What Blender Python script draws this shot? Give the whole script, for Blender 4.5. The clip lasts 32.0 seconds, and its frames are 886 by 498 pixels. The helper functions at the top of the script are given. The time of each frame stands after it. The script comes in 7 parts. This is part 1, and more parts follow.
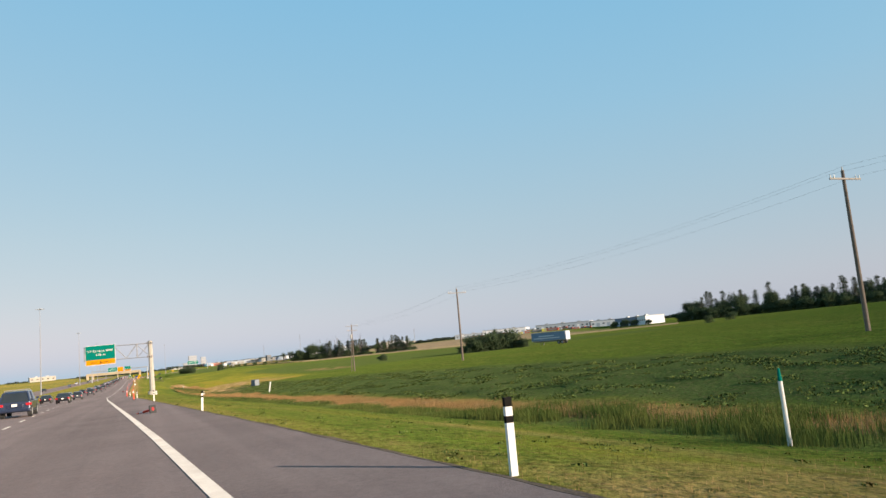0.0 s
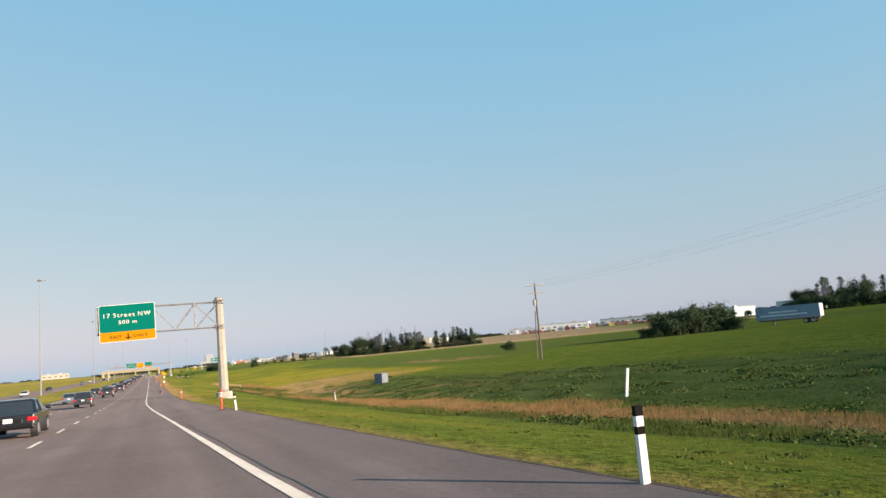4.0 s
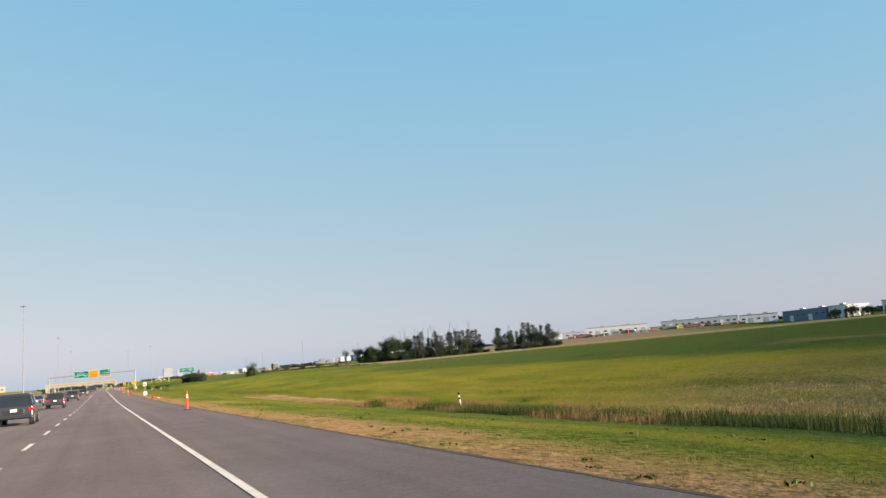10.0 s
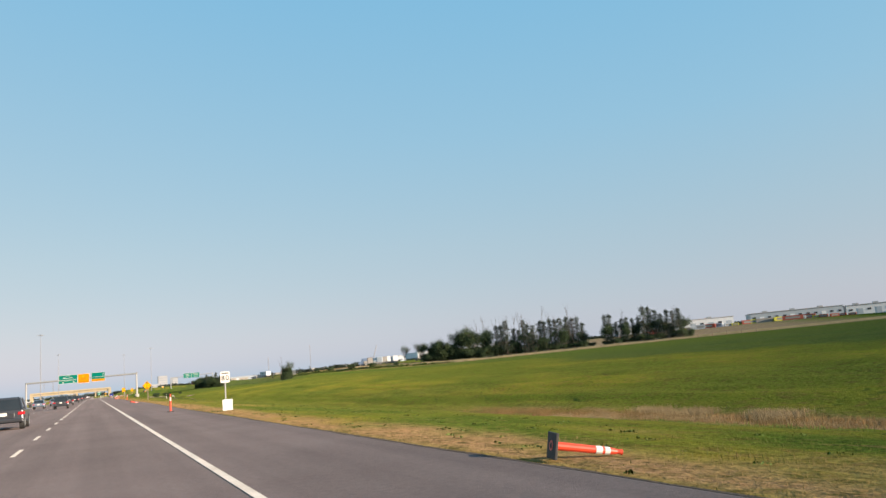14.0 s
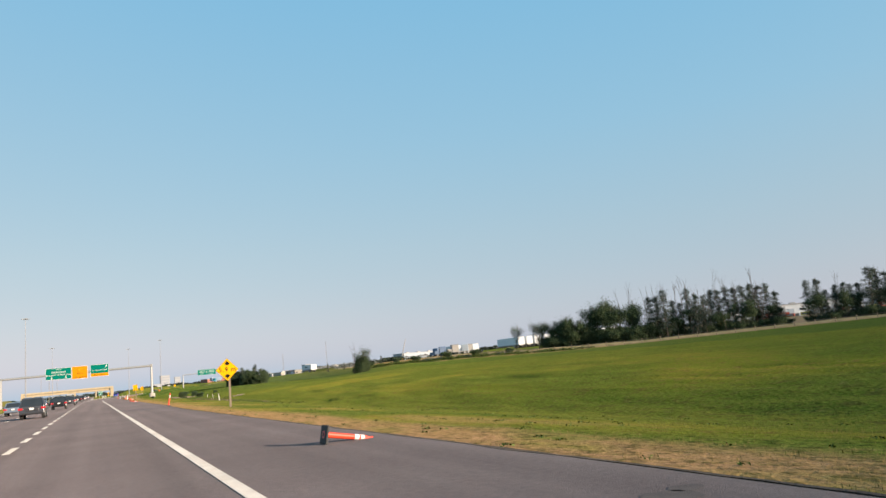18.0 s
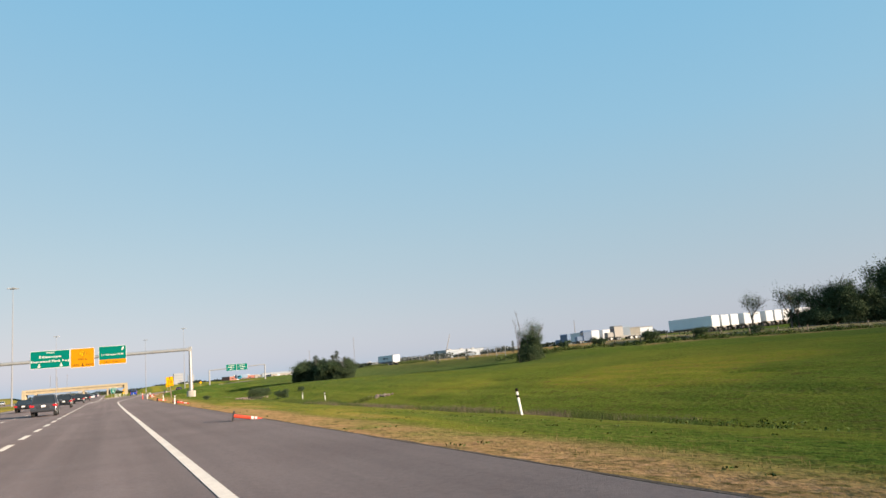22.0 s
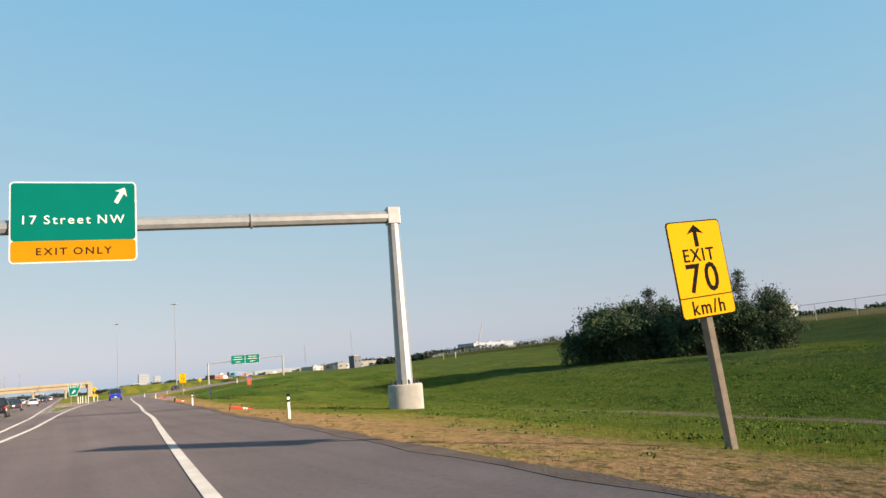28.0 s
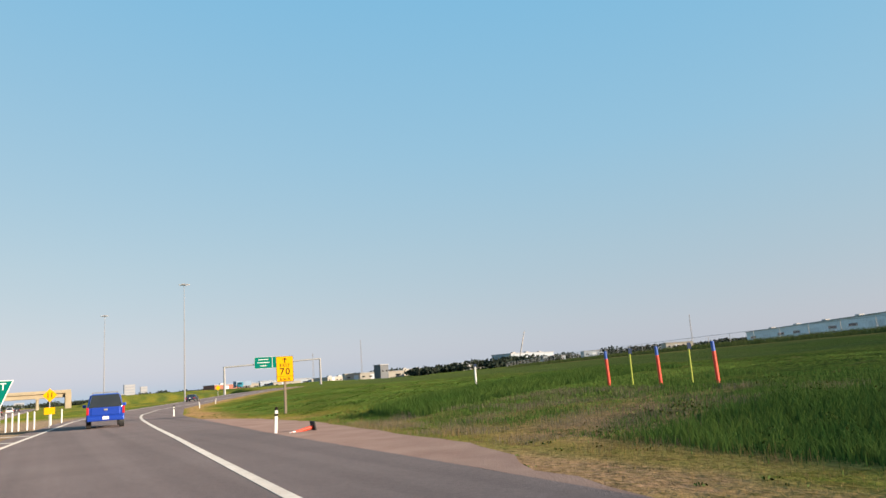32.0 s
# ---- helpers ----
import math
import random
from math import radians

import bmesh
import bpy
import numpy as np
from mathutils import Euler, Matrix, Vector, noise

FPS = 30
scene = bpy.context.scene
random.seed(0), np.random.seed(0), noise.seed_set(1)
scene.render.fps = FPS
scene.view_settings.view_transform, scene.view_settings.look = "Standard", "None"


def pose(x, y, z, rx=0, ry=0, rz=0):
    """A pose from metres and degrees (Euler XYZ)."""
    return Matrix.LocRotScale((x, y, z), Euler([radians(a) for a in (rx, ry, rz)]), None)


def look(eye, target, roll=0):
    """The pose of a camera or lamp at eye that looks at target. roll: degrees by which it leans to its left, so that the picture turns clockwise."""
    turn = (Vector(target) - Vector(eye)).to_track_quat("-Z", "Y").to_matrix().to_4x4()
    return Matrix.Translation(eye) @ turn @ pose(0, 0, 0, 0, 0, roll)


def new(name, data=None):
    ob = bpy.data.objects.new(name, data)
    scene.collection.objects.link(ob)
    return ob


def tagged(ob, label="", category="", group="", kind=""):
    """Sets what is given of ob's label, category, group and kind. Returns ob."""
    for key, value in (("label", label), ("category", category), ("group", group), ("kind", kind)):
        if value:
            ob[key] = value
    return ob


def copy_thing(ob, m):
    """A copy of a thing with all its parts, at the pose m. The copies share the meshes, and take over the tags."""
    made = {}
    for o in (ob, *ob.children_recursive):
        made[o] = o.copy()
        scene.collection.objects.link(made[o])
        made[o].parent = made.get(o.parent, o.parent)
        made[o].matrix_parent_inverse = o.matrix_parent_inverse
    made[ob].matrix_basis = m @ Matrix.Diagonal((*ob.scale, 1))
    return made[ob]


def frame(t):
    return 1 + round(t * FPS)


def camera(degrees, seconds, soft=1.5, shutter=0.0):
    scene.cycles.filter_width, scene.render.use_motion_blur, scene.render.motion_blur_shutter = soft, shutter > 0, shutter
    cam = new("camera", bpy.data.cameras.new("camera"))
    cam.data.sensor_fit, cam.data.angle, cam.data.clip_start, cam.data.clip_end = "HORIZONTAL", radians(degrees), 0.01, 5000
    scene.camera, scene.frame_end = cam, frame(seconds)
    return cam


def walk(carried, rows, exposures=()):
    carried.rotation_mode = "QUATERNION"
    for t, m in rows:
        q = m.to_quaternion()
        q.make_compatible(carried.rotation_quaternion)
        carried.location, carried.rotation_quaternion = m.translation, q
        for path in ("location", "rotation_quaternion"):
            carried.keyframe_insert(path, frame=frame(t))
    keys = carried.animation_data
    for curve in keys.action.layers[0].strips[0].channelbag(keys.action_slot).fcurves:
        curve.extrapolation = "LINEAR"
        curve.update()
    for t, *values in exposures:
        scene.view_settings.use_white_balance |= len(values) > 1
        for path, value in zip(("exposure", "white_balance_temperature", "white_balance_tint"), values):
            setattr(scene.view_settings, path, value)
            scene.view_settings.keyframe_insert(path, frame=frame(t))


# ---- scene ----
cam = camera(62.7, 32.0)
PATH = [
    (0.0, pose(6.901, 0.000, 5.910, 97.466, 5.038, -22.762)),
    (0.5, pose(6.372, 10.719, 5.883, 97.601, 5.205, -21.583)),
    (1.0, pose(5.822, 21.472, 5.641, 97.615, 5.270, -21.459)),
    (1.5, pose(5.231, 32.354, 5.432, 97.723, 5.091, -22.020)),
    (2.0, pose(4.606, 43.378, 5.269, 97.743, 5.086, -21.784)),
    (2.5, pose(3.990, 54.500, 5.119, 97.867, 4.911, -21.024)),
    (3.0, pose(3.388, 65.624, 4.924, 97.757, 4.789, -21.130)),
    (3.5, pose(2.798, 76.668, 4.683, 97.617, 4.926, -21.455)),
    (5.5, pose(0.586, 120.607, 3.697, 97.635, 3.910, -23.022)),
    (6.0, pose(0.201, 131.790, 3.457, 97.485, 3.765, -23.521)),
    (6.5, pose(-0.022, 143.101, 3.189, 97.505, 3.625, -24.046)),
    (7.0, pose(-0.112, 154.530, 2.890, 97.596, 3.404, -24.576)),
    (7.5, pose(-0.141, 166.120, 2.623, 98.144, 3.763, -25.196)),
    (8.0, pose(-0.125, 177.718, 2.371, 98.198, 4.296, -25.120)),
    (8.5, pose(-0.077, 189.317, 2.278, 98.292, 4.530, -25.541)),
    (9.0, pose(-0.041, 200.927, 2.188, 98.470, 4.608, -25.557)),
    (9.5, pose(-0.015, 212.549, 2.100, 98.421, 4.686, -26.019)),
    (10.0, pose(0.009, 224.205, 2.013, 98.571, 4.620, -24.824)),
    (10.5, pose(0.037, 235.893, 1.927, 98.744, 4.456, -24.618)),
    (11.0, pose(0.069, 247.597, 1.842, 98.659, 4.659, -24.489)),
    (11.5, pose(0.098, 259.303, 1.757, 98.668, 4.753, -24.353)),
    (12.0, pose(0.107, 270.995, 1.673, 98.731, 4.867, -24.610)),
    (12.5, pose(0.082, 282.643, 1.595, 98.941, 4.869, -24.790)),
    (13.0, pose(0.020, 294.235, 1.526, 98.907, 4.936, -24.990)),
    (13.5, pose(-0.060, 305.783, 1.473, 99.034, 4.946, -25.182)),
    (14.0, pose(-0.154, 317.338, 1.437, 99.023, 5.021, -25.290)),
    (14.5, pose(-0.199, 328.844, 1.417, 99.087, 5.049, -25.507)),
    (16.5, pose(-0.147, 374.832, 1.410, 99.078, 5.055, -25.517)),
    (17.0, pose(-0.125, 386.385, 1.410, 99.051, 5.052, -25.325)),
    (17.5, pose(-0.102, 397.987, 1.410, 99.018, 5.369, -25.239)),
    (18.0, pose(-0.078, 409.610, 1.410, 98.937, 5.257, -25.278)),
    (18.5, pose(-0.049, 421.217, 1.410, 98.883, 5.019, -25.606)),
    (19.0, pose(-0.020, 432.780, 1.410, 99.006, 4.894, -25.675)),
    (19.5, pose(0.039, 444.213, 1.410, 99.071, 4.825, -25.886)),
    (20.0, pose(0.121, 455.530, 1.410, 99.162, 4.679, -26.151)),
    (20.5, pose(0.198, 466.601, 1.410, 99.073, 4.795, -26.275)),
    (21.0, pose(0.250, 477.444, 1.410, 99.109, 4.698, -25.452)),
    (21.5, pose(0.281, 488.128, 1.410, 99.064, 4.707, -24.750)),
    (22.0, pose(0.288, 498.719, 1.410, 99.118, 4.677, -24.499)),
    (22.5, pose(0.261, 509.274, 1.410, 99.173, 4.874, -24.460)),
    (23.0, pose(0.202, 519.837, 1.410, 99.047, 4.972, -24.562)),
    (23.5, pose(0.127, 530.498, 1.410, 99.097, 4.902, -24.717)),
    (24.0, pose(0.072, 541.251, 1.410, 99.095, 4.845, -25.022)),
    (24.5, pose(0.078, 552.103, 1.410, 99.156, 4.622, -25.328)),
    (26.5, pose(0.432, 595.547, 1.410, 99.136, 4.492, -26.437)),
    (27.0, pose(0.595, 606.360, 1.410, 99.104, 4.329, -26.690)),
    (27.5, pose(0.822, 617.122, 1.410, 98.980, 4.637, -26.806)),
    (28.0, pose(1.102, 627.934, 1.410, 98.953, 4.840, -27.063)),
    (28.5, pose(1.465, 638.649, 1.410, 99.303, 4.549, -27.535)),
    (29.0, pose(1.886, 649.374, 1.410, 99.554, 4.742, -26.747)),
    (29.5, pose(2.344, 659.936, 1.410, 99.761, 4.582, -26.963)),
    (30.0, pose(2.872, 670.368, 1.410, 99.886, 4.633, -28.014)),
    (30.5, pose(3.481, 680.794, 1.410, 99.769, 4.683, -29.061)),
    (31.0, pose(4.129, 691.341, 1.410, 99.703, 4.881, -29.381)),
    (31.5, pose(4.778, 702.067, 1.410, 100.090, 4.539, -28.142)),
    (32.0, pose(5.437, 712.832, 1.410, 100.094, 3.950, -28.005)),
]
walk(cam, PATH, ((0.0, 0.9), (32.0, 0.9)))

# ---- daylight ----
SUN_AZ = (0.56, -0.83)          # where the sun stands, seen from above
SUN_EL = 12.5
world = bpy.data.worlds.new("world")
scene.world = world
world.use_nodes = True
wn = world.node_tree.nodes
sky = wn.new("ShaderNodeTexSky")
sky.sky_type, sky.sun_disc = "NISHITA", False
sky.sun_elevation = radians(SUN_EL)
sky.sun_rotation = math.atan2(SUN_AZ[0], SUN_AZ[1])
sky.altitude, sky.air_density, sky.dust_density, sky.ozone_density = 600, 1.0, 1.6, 1.0
wn["Background"].inputs["Strength"].default_value = 0.1
hazy = wn.new("ShaderNodeVectorMath")          # clear sky thinned by an even blue haze
hazy.operation = "MULTIPLY_ADD"
hazy.inputs[1].default_value = (0.42, 0.15, 0.033)
height, rise, tone = wn.new("ShaderNodeTexCoord"), wn.new("ShaderNodeMapRange"), wn.new("ShaderNodeMix")
part_z = wn.new("ShaderNodeSeparateXYZ")
rise.inputs["From Min"].default_value, rise.inputs["From Max"].default_value = 0.16, 0.56
tone.data_type = "RGBA"
tone.inputs["A"].default_value, tone.inputs["B"].default_value = (1.28, 2.7, 3.68, 1), (0.7, 2.4, 3.88, 1)
world.node_tree.links.new(height.outputs["Generated"], part_z.inputs[0])
world.node_tree.links.new(part_z.outputs["Z"], rise.inputs["Value"])
world.node_tree.links.new(rise.outputs[0], tone.inputs["Factor"])
low, east, veil, haze = wn.new("ShaderNodeMapRange"), wn.new("ShaderNodeMapRange"), wn.new("ShaderNodeMath"), wn.new("ShaderNodeMix")
low.inputs["From Min"].default_value, low.inputs["From Max"].default_value = 0.3, 0.02
east.inputs["From Min"].default_value, east.inputs["From Max"].default_value = 0.05, 0.8
veil.operation, haze.data_type = "MULTIPLY", "RGBA"
haze.inputs["B"].default_value = (1.36, 2.38, 3.12, 1)
for a, b in ((part_z.outputs["Z"], low.inputs["Value"]), (part_z.outputs["X"], east.inputs["Value"]), (low.outputs[0], veil.inputs[0]), (east.outputs[0], veil.inputs[1]), (veil.outputs[0], haze.inputs["Factor"]), (tone.outputs["Result"], haze.inputs["A"])):
    world.node_tree.links.new(a, b)
world.node_tree.links.new(haze.outputs["Result"], hazy.inputs[2])
world.node_tree.links.new(sky.outputs[0], hazy.inputs[0])
world.node_tree.links.new(hazy.outputs[0], wn["Background"].inputs[0])
sun = new("sun", bpy.data.lights.new("sun", "SUN"))
sun.data.energy, sun.data.angle, sun.data.color = 5.0, radians(0.6), (1.0, 0.85, 0.66)
sun.matrix_world = look((SUN_AZ[0] * 100, SUN_AZ[1] * 100, 100 * math.tan(radians(SUN_EL))), (0, 0, 0))


# ---- materials ----
def material(name, base, other=None, scale=4.0, rough=0.7, metal=0.0, bump=0.0, fine=40.0, coat=0.0, island=0.0, spec=0.5):
    """A surface that varies between two colours at two scales, with fine relief."""
    m = bpy.data.materials.new(name)
    m.use_nodes = True
    n, l = m.node_tree.nodes, m.node_tree.links
    b = n["Principled BSDF"]
    b.inputs["Roughness"].default_value, b.inputs["Metallic"].default_value = rough, metal
    b.inputs["Coat Weight"].default_value, b.inputs["Specular IOR Level"].default_value = coat, spec
    b.inputs["Diffuse Roughness"].default_value = 1.0 if rough > 0.84 else 0.3
    other = other or tuple(c * 0.75 for c in base)
    co = n.new("ShaderNodeTexCoord")
    n1, n2 = n.new("ShaderNodeTexNoise"), n.new("ShaderNodeTexNoise")
    n1.inputs["Scale"].default_value, n2.inputs["Scale"].default_value = scale, fine
    n1.inputs["Detail"].default_value, n2.inputs["Detail"].default_value = 5, 3
    for t in (n1, n2):
        l.new(co.outputs["Object"], t.inputs["Vector"])
    add = n.new("ShaderNodeMath")
    add.operation = "MULTIPLY_ADD"
    l.new(n2.outputs["Fac"], add.inputs[0])
    add.inputs[1].default_value = 0.45
    l.new(n1.outputs["Fac"], add.inputs[2])
    ramp = n.new("ShaderNodeMapRange")
    ramp.inputs["From Min"].default_value, ramp.inputs["From Max"].default_value = 0.5, 0.95
    l.new(add.outputs[0], ramp.inputs["Value"])
    mix = n.new("ShaderNodeMix")
    mix.data_type = "RGBA"
    mix.inputs["A"].default_value, mix.inputs["B"].default_value = (*base, 1), (*other, 1)
    l.new(ramp.outputs[0], mix.inputs["Factor"])
    out = mix.outputs["Result"]
    if island:
        geo, hsv, mr = n.new("ShaderNodeNewGeometry"), n.new("ShaderNodeHueSaturation"), n.new("ShaderNodeMapRange")
        mr.inputs["To Min"].default_value, mr.inputs["To Max"].default_value = 1 - island, 1 + island
        l.new(geo.outputs["Random Per Island"], mr.inputs["Value"])
        l.new(mr.outputs[0], hsv.inputs["Value"])
        l.new(out, hsv.inputs["Color"])
        out = hsv.outputs[0]
    l.new(out, b.inputs["Base Color"])
    if bump:
        bp = n.new("ShaderNodeBump")
        bp.inputs["Strength"].default_value, bp.inputs["Distance"].default_value = bump, 0.02
        l.new(n2.outputs["Fac"], bp.inputs["Height"])
        l.new(bp.outputs[0], b.inputs["Normal"])
    return m


M = {
    "tar": material("crack_sealant", (0.018, 0.017, 0.018), (0.03, 0.03, 0.03), 2, 0.55),
    "line": material("road_paint", (0.43, 0.4, 0.375), (0.32, 0.295, 0.27), 1.5, 0.85, fine=25, spec=0.1),
    "gravel": material("gravel", (0.066, 0.05, 0.042), (0.115, 0.087, 0.074), 1.2, 0.95, bump=0.9, fine=18, spec=0.1),
    "steel": material("galvanised_steel", (0.36, 0.355, 0.35), (0.28, 0.28, 0.275), 3, 0.5, 0.35),
    "darksteel": material("weathered_steel", (0.2, 0.19, 0.18), (0.3, 0.28, 0.26), 5, 0.6, 0.3),
    "concrete": material("concrete", (0.46, 0.425, 0.37), (0.36, 0.335, 0.29), 2.5, 0.85, bump=0.3, fine=20),
    "bridge": material("bridge_concrete", (0.46, 0.385, 0.27), (0.38, 0.32, 0.22), 0.4, 0.9, fine=6, spec=0.1),
    "green": material("sign_green", (0.0, 0.15, 0.115), (0.0, 0.138, 0.105), 1.0, 0.8, spec=0.06),
    "amber": material("sign_amber", (0.52, 0.22, 0.004), (0.48, 0.2, 0.004), 1.0, 0.8, spec=0.06),
    "yellow": material("sign_yellow", (0.72, 0.36, 0.003), (0.66, 0.33, 0.003), 1.0, 0.8, spec=0.06),
    "white": material("white_paint", (0.74, 0.72, 0.69), (0.6, 0.58, 0.54), 2.0, 0.7, spec=0.15),
    "black": material("black_rubber", (0.02, 0.02, 0.021), (0.035, 0.034, 0.033), 8, 0.7),
    "ink": material("sign_ink", (0.015, 0.013, 0.012), (0.02, 0.018, 0.016), 2, 0.9, spec=0.05),
    "orange": material("orange_plastic", (0.75, 0.07, 0.025), (0.6, 0.05, 0.02), 3, 0.5),
    "red": material("red_reflector", (0.6, 0.02, 0.02), (0.5, 0.02, 0.02), 9, 0.3),
    "wood": material("weathered_wood", (0.3, 0.23, 0.16), (0.2, 0.15, 0.11), 6, 0.85, bump=0.5, fine=50),
    "polewood": material("pole_wood", (0.2, 0.155, 0.12), (0.13, 0.1, 0.08), 3, 0.9, bump=0.4, fine=30),
    "stone": material("field_stone", (0.22, 0.158, 0.12), (0.12, 0.093, 0.075), 2.5, 0.9, bump=0.7, fine=14, island=0.4),
    "bark": material("bark", (0.16, 0.12, 0.09), (0.09, 0.07, 0.055), 5, 0.95, bump=0.6),
    "leaf": material("leaves", (0.062, 0.09, 0.038), (0.04, 0.06, 0.028), 0.6, 0.75, island=0.35, fine=3, spec=0.2),
    "spruce": material("spruce_needles", (0.07, 0.088, 0.06), (0.045, 0.06, 0.045), 0.6, 0.8, island=0.35, fine=3, spec=0.2),
    "glass": material("car_glass", (0.02, 0.024, 0.028), (0.03, 0.034, 0.038), 1, 0.06),
    "taillight": material("tail_light", (0.5, 0.02, 0.03), (0.4, 0.015, 0.02), 4, 0.15),
}



def worn_asphalt(name):
    """Asphalt with long wheel tracks, oil streaks, patches and coarse grain."""
    m = material(name, (0.137, 0.106, 0.102), (0.163, 0.129, 0.124), 0.35, 0.95, bump=0.6, fine=60, spec=0.12)
    n, l = m.node_tree.nodes, m.node_tree.links
    n["Principled BSDF"].inputs["Diffuse Roughness"].default_value = 0.6
    co = n.new("ShaderNodeTexCoord")
    out = n["Principled BSDF"].inputs["Base Color"].links[0].from_socket
    for scale, stretch, lo, hi, low, high in ((1.3, 0.012, 0.35, 0.7, 0.86, 1.08), (0.3, 0.25, 0.35, 0.65, 0.92, 1.06), (9.0, 1.0, 0.3, 0.72, 0.9, 1.1), (45.0, 1.0, 0.3, 0.7, 0.82, 1.18)):
        mp, t, r, mul = n.new("ShaderNodeMapping"), n.new("ShaderNodeTexNoise"), n.new("ShaderNodeMapRange"), n.new("ShaderNodeMix")
        mp.inputs["Scale"].default_value = (1, stretch, 1)
        t.inputs["Scale"].default_value, t.inputs["Detail"].default_value = scale, 4
        l.new(co.outputs["Object"], mp.inputs["Vector"])
        l.new(mp.outputs[0], t.inputs["Vector"])
        for k, v in (("From Min", lo), ("From Max", hi), ("To Min", low), ("To Max", high)):
            r.inputs[k].default_value = v
        l.new(t.outputs["Fac"], r.inputs["Value"])
        mul.data_type, mul.blend_type = "RGBA", "MULTIPLY"
        mul.inputs["Factor"].default_value = 1.0
        l.new(out, mul.inputs["A"])
        l.new(r.outputs[0], mul.inputs["B"])
        out = mul.outputs["Result"]
    l.new(out, n["Principled BSDF"].inputs["Base Color"])
    return m


M["asphalt"] = worn_asphalt("asphalt")

# ---- the plan: lines along the road ----
EDGE = ((-200, 4.5), (20, 4.45), (60, 4.55), (95, 4.75), (145, 5.05), (166, 5.3), (190, 5.2), (215, 5.05), (310, 5.2), (380, 5.4), (415, 5.8), (440, 5.5), (466, 5.3), (481, 5.7), (500, 5.6), (554, 5.7), (595, 5.7),
        (606, 5.75), (615, 6.1), (624, 6.15), (640, 6.5), (651, 7.2), (660, 7.4), (665, 7.8), (678, 8.7), (690, 9.4), (705, 10.2), (723, 11.4), (737, 12.0), (772, 14.4), (811, 20.5), (856, 33.2), (905, 50.0), (950, 68.0), (1000, 95.0))
LINE = ((-200, 1.68), (100, 1.64), (125, 1.57), (142, 1.56), (165, 1.7), (200, 1.75), (300, 1.7), (530, 1.66), (560, 1.6), (600, 1.65), (620, 1.82), (630, 2.22), (641, 2.95), (654, 3.9), (667, 4.9), (680, 5.6), (697, 6.8), (722, 8.25), (730, 8.74), (741, 9.45),
        (752, 10.1), (767, 11.1), (777, 11.95), (788, 13.2), (811, 17.4), (856, 30.4), (905, 47.0), (950, 65.0), (1000, 92.0))
RAMP_LEFT = ((640, -2.2), (668, -0.3), (693, 0.6), (707, 1.25), (724, 2.3), (748, 4.2), (781, 7.2), (811, 11.8), (856, 24.0), (905, 40.0), (950, 57.5), (1000, 84.0))
RAMP_Z = ((-300, 0), (811, 0), (856, 0.15), (905, 0.6), (965, 1.5), (1000, 2.2), (1050, 3.2))
DASH = ((-200, -3.6), (95, -3.4), (150, -2.1), (230, -1.95), (400, -2.25), (460, -2.45), (550, -2.6), (640, -2.6), (2000, -2.6))


def along(table, y):
    return float(np.interp(y, [p[0] for p in table], [p[1] for p in table]))


NEAR = ((0, -0.05), (2, -0.2), (5, -0.6), (9, -1.25), (13, -1.65), (17, -1.55), (22, -1.0), (30, -0.25), (38, 0.3), (52, 1.35))
HILL = NEAR + ((70, 2.1), (125, 4.7), (200, 6.6), (300, 9.5), (450, 13.0), (900, 20.0), (3000, 26.0))
LOW = ((0, -0.05), (2, -0.15), (5, -0.45), (9, -0.95), (12, -1.3), (15.7, -1.75), (18, -2.25), (21, -2.3), (25, -1.95), (31.5, -1.2), (40, -0.55), (56, 0.2))
LOW = LOW + ((70, 1.0), (100, 1.6), (140, 2.5), (200, 3.8), (325, 6.2), (460, 8.6), (900, 13.0), (3000, 16.0))
FIELD = ((0, -0.05), (2, -0.15), (5, -0.42), (9, -0.82), (12.2, -1.15), (15, -1.7), (17.5, -2.05), (20, -1.85), (24, -1.35), (30, -0.85), (38, -0.45), (52, 0.3))
FIELD = FIELD + ((70, 0.9), (100, 1.4), (140, 2.1), (200, 3.2), (260, 4.1), (325, 5.5), (460, 8.3), (900, 13.0), (3000, 16.0))
MEADOW = ((0, -0.05), (2, -0.15), (5, -0.4), (9, -0.72), (13, -1.1), (16.5, -1.4), (19, -1.2), (23, -0.75), (28, -0.2), (34, 0.22), (43, 0.3), (54, 0.55), (61, 0.95), (66, 1.5), (76, 2.85), (86, 2.95), (96, 4.0), (112, 4.1), (140, 4.4), (200, 6.0), (350, 9.5), (500, 11.0), (900, 14.0), (3000, 17.0))
RISE = ((0, -0.05), (2, -0.12), (5, -0.1), (8, 0.3), (11, 0.65), (17, 1.0), (25, 1.3), (40, 1.8), (60, 2.5), (75, 3.0), (110, 4.2), (200, 7.0), (350, 11.0), (500, 13.0), (900, 15.0), (3000, 17.0))


def smooth(a, b, v):
    t = np.clip((v - a) / (b - a), 0, 1)
    return t * t * (3 - 2 * t)


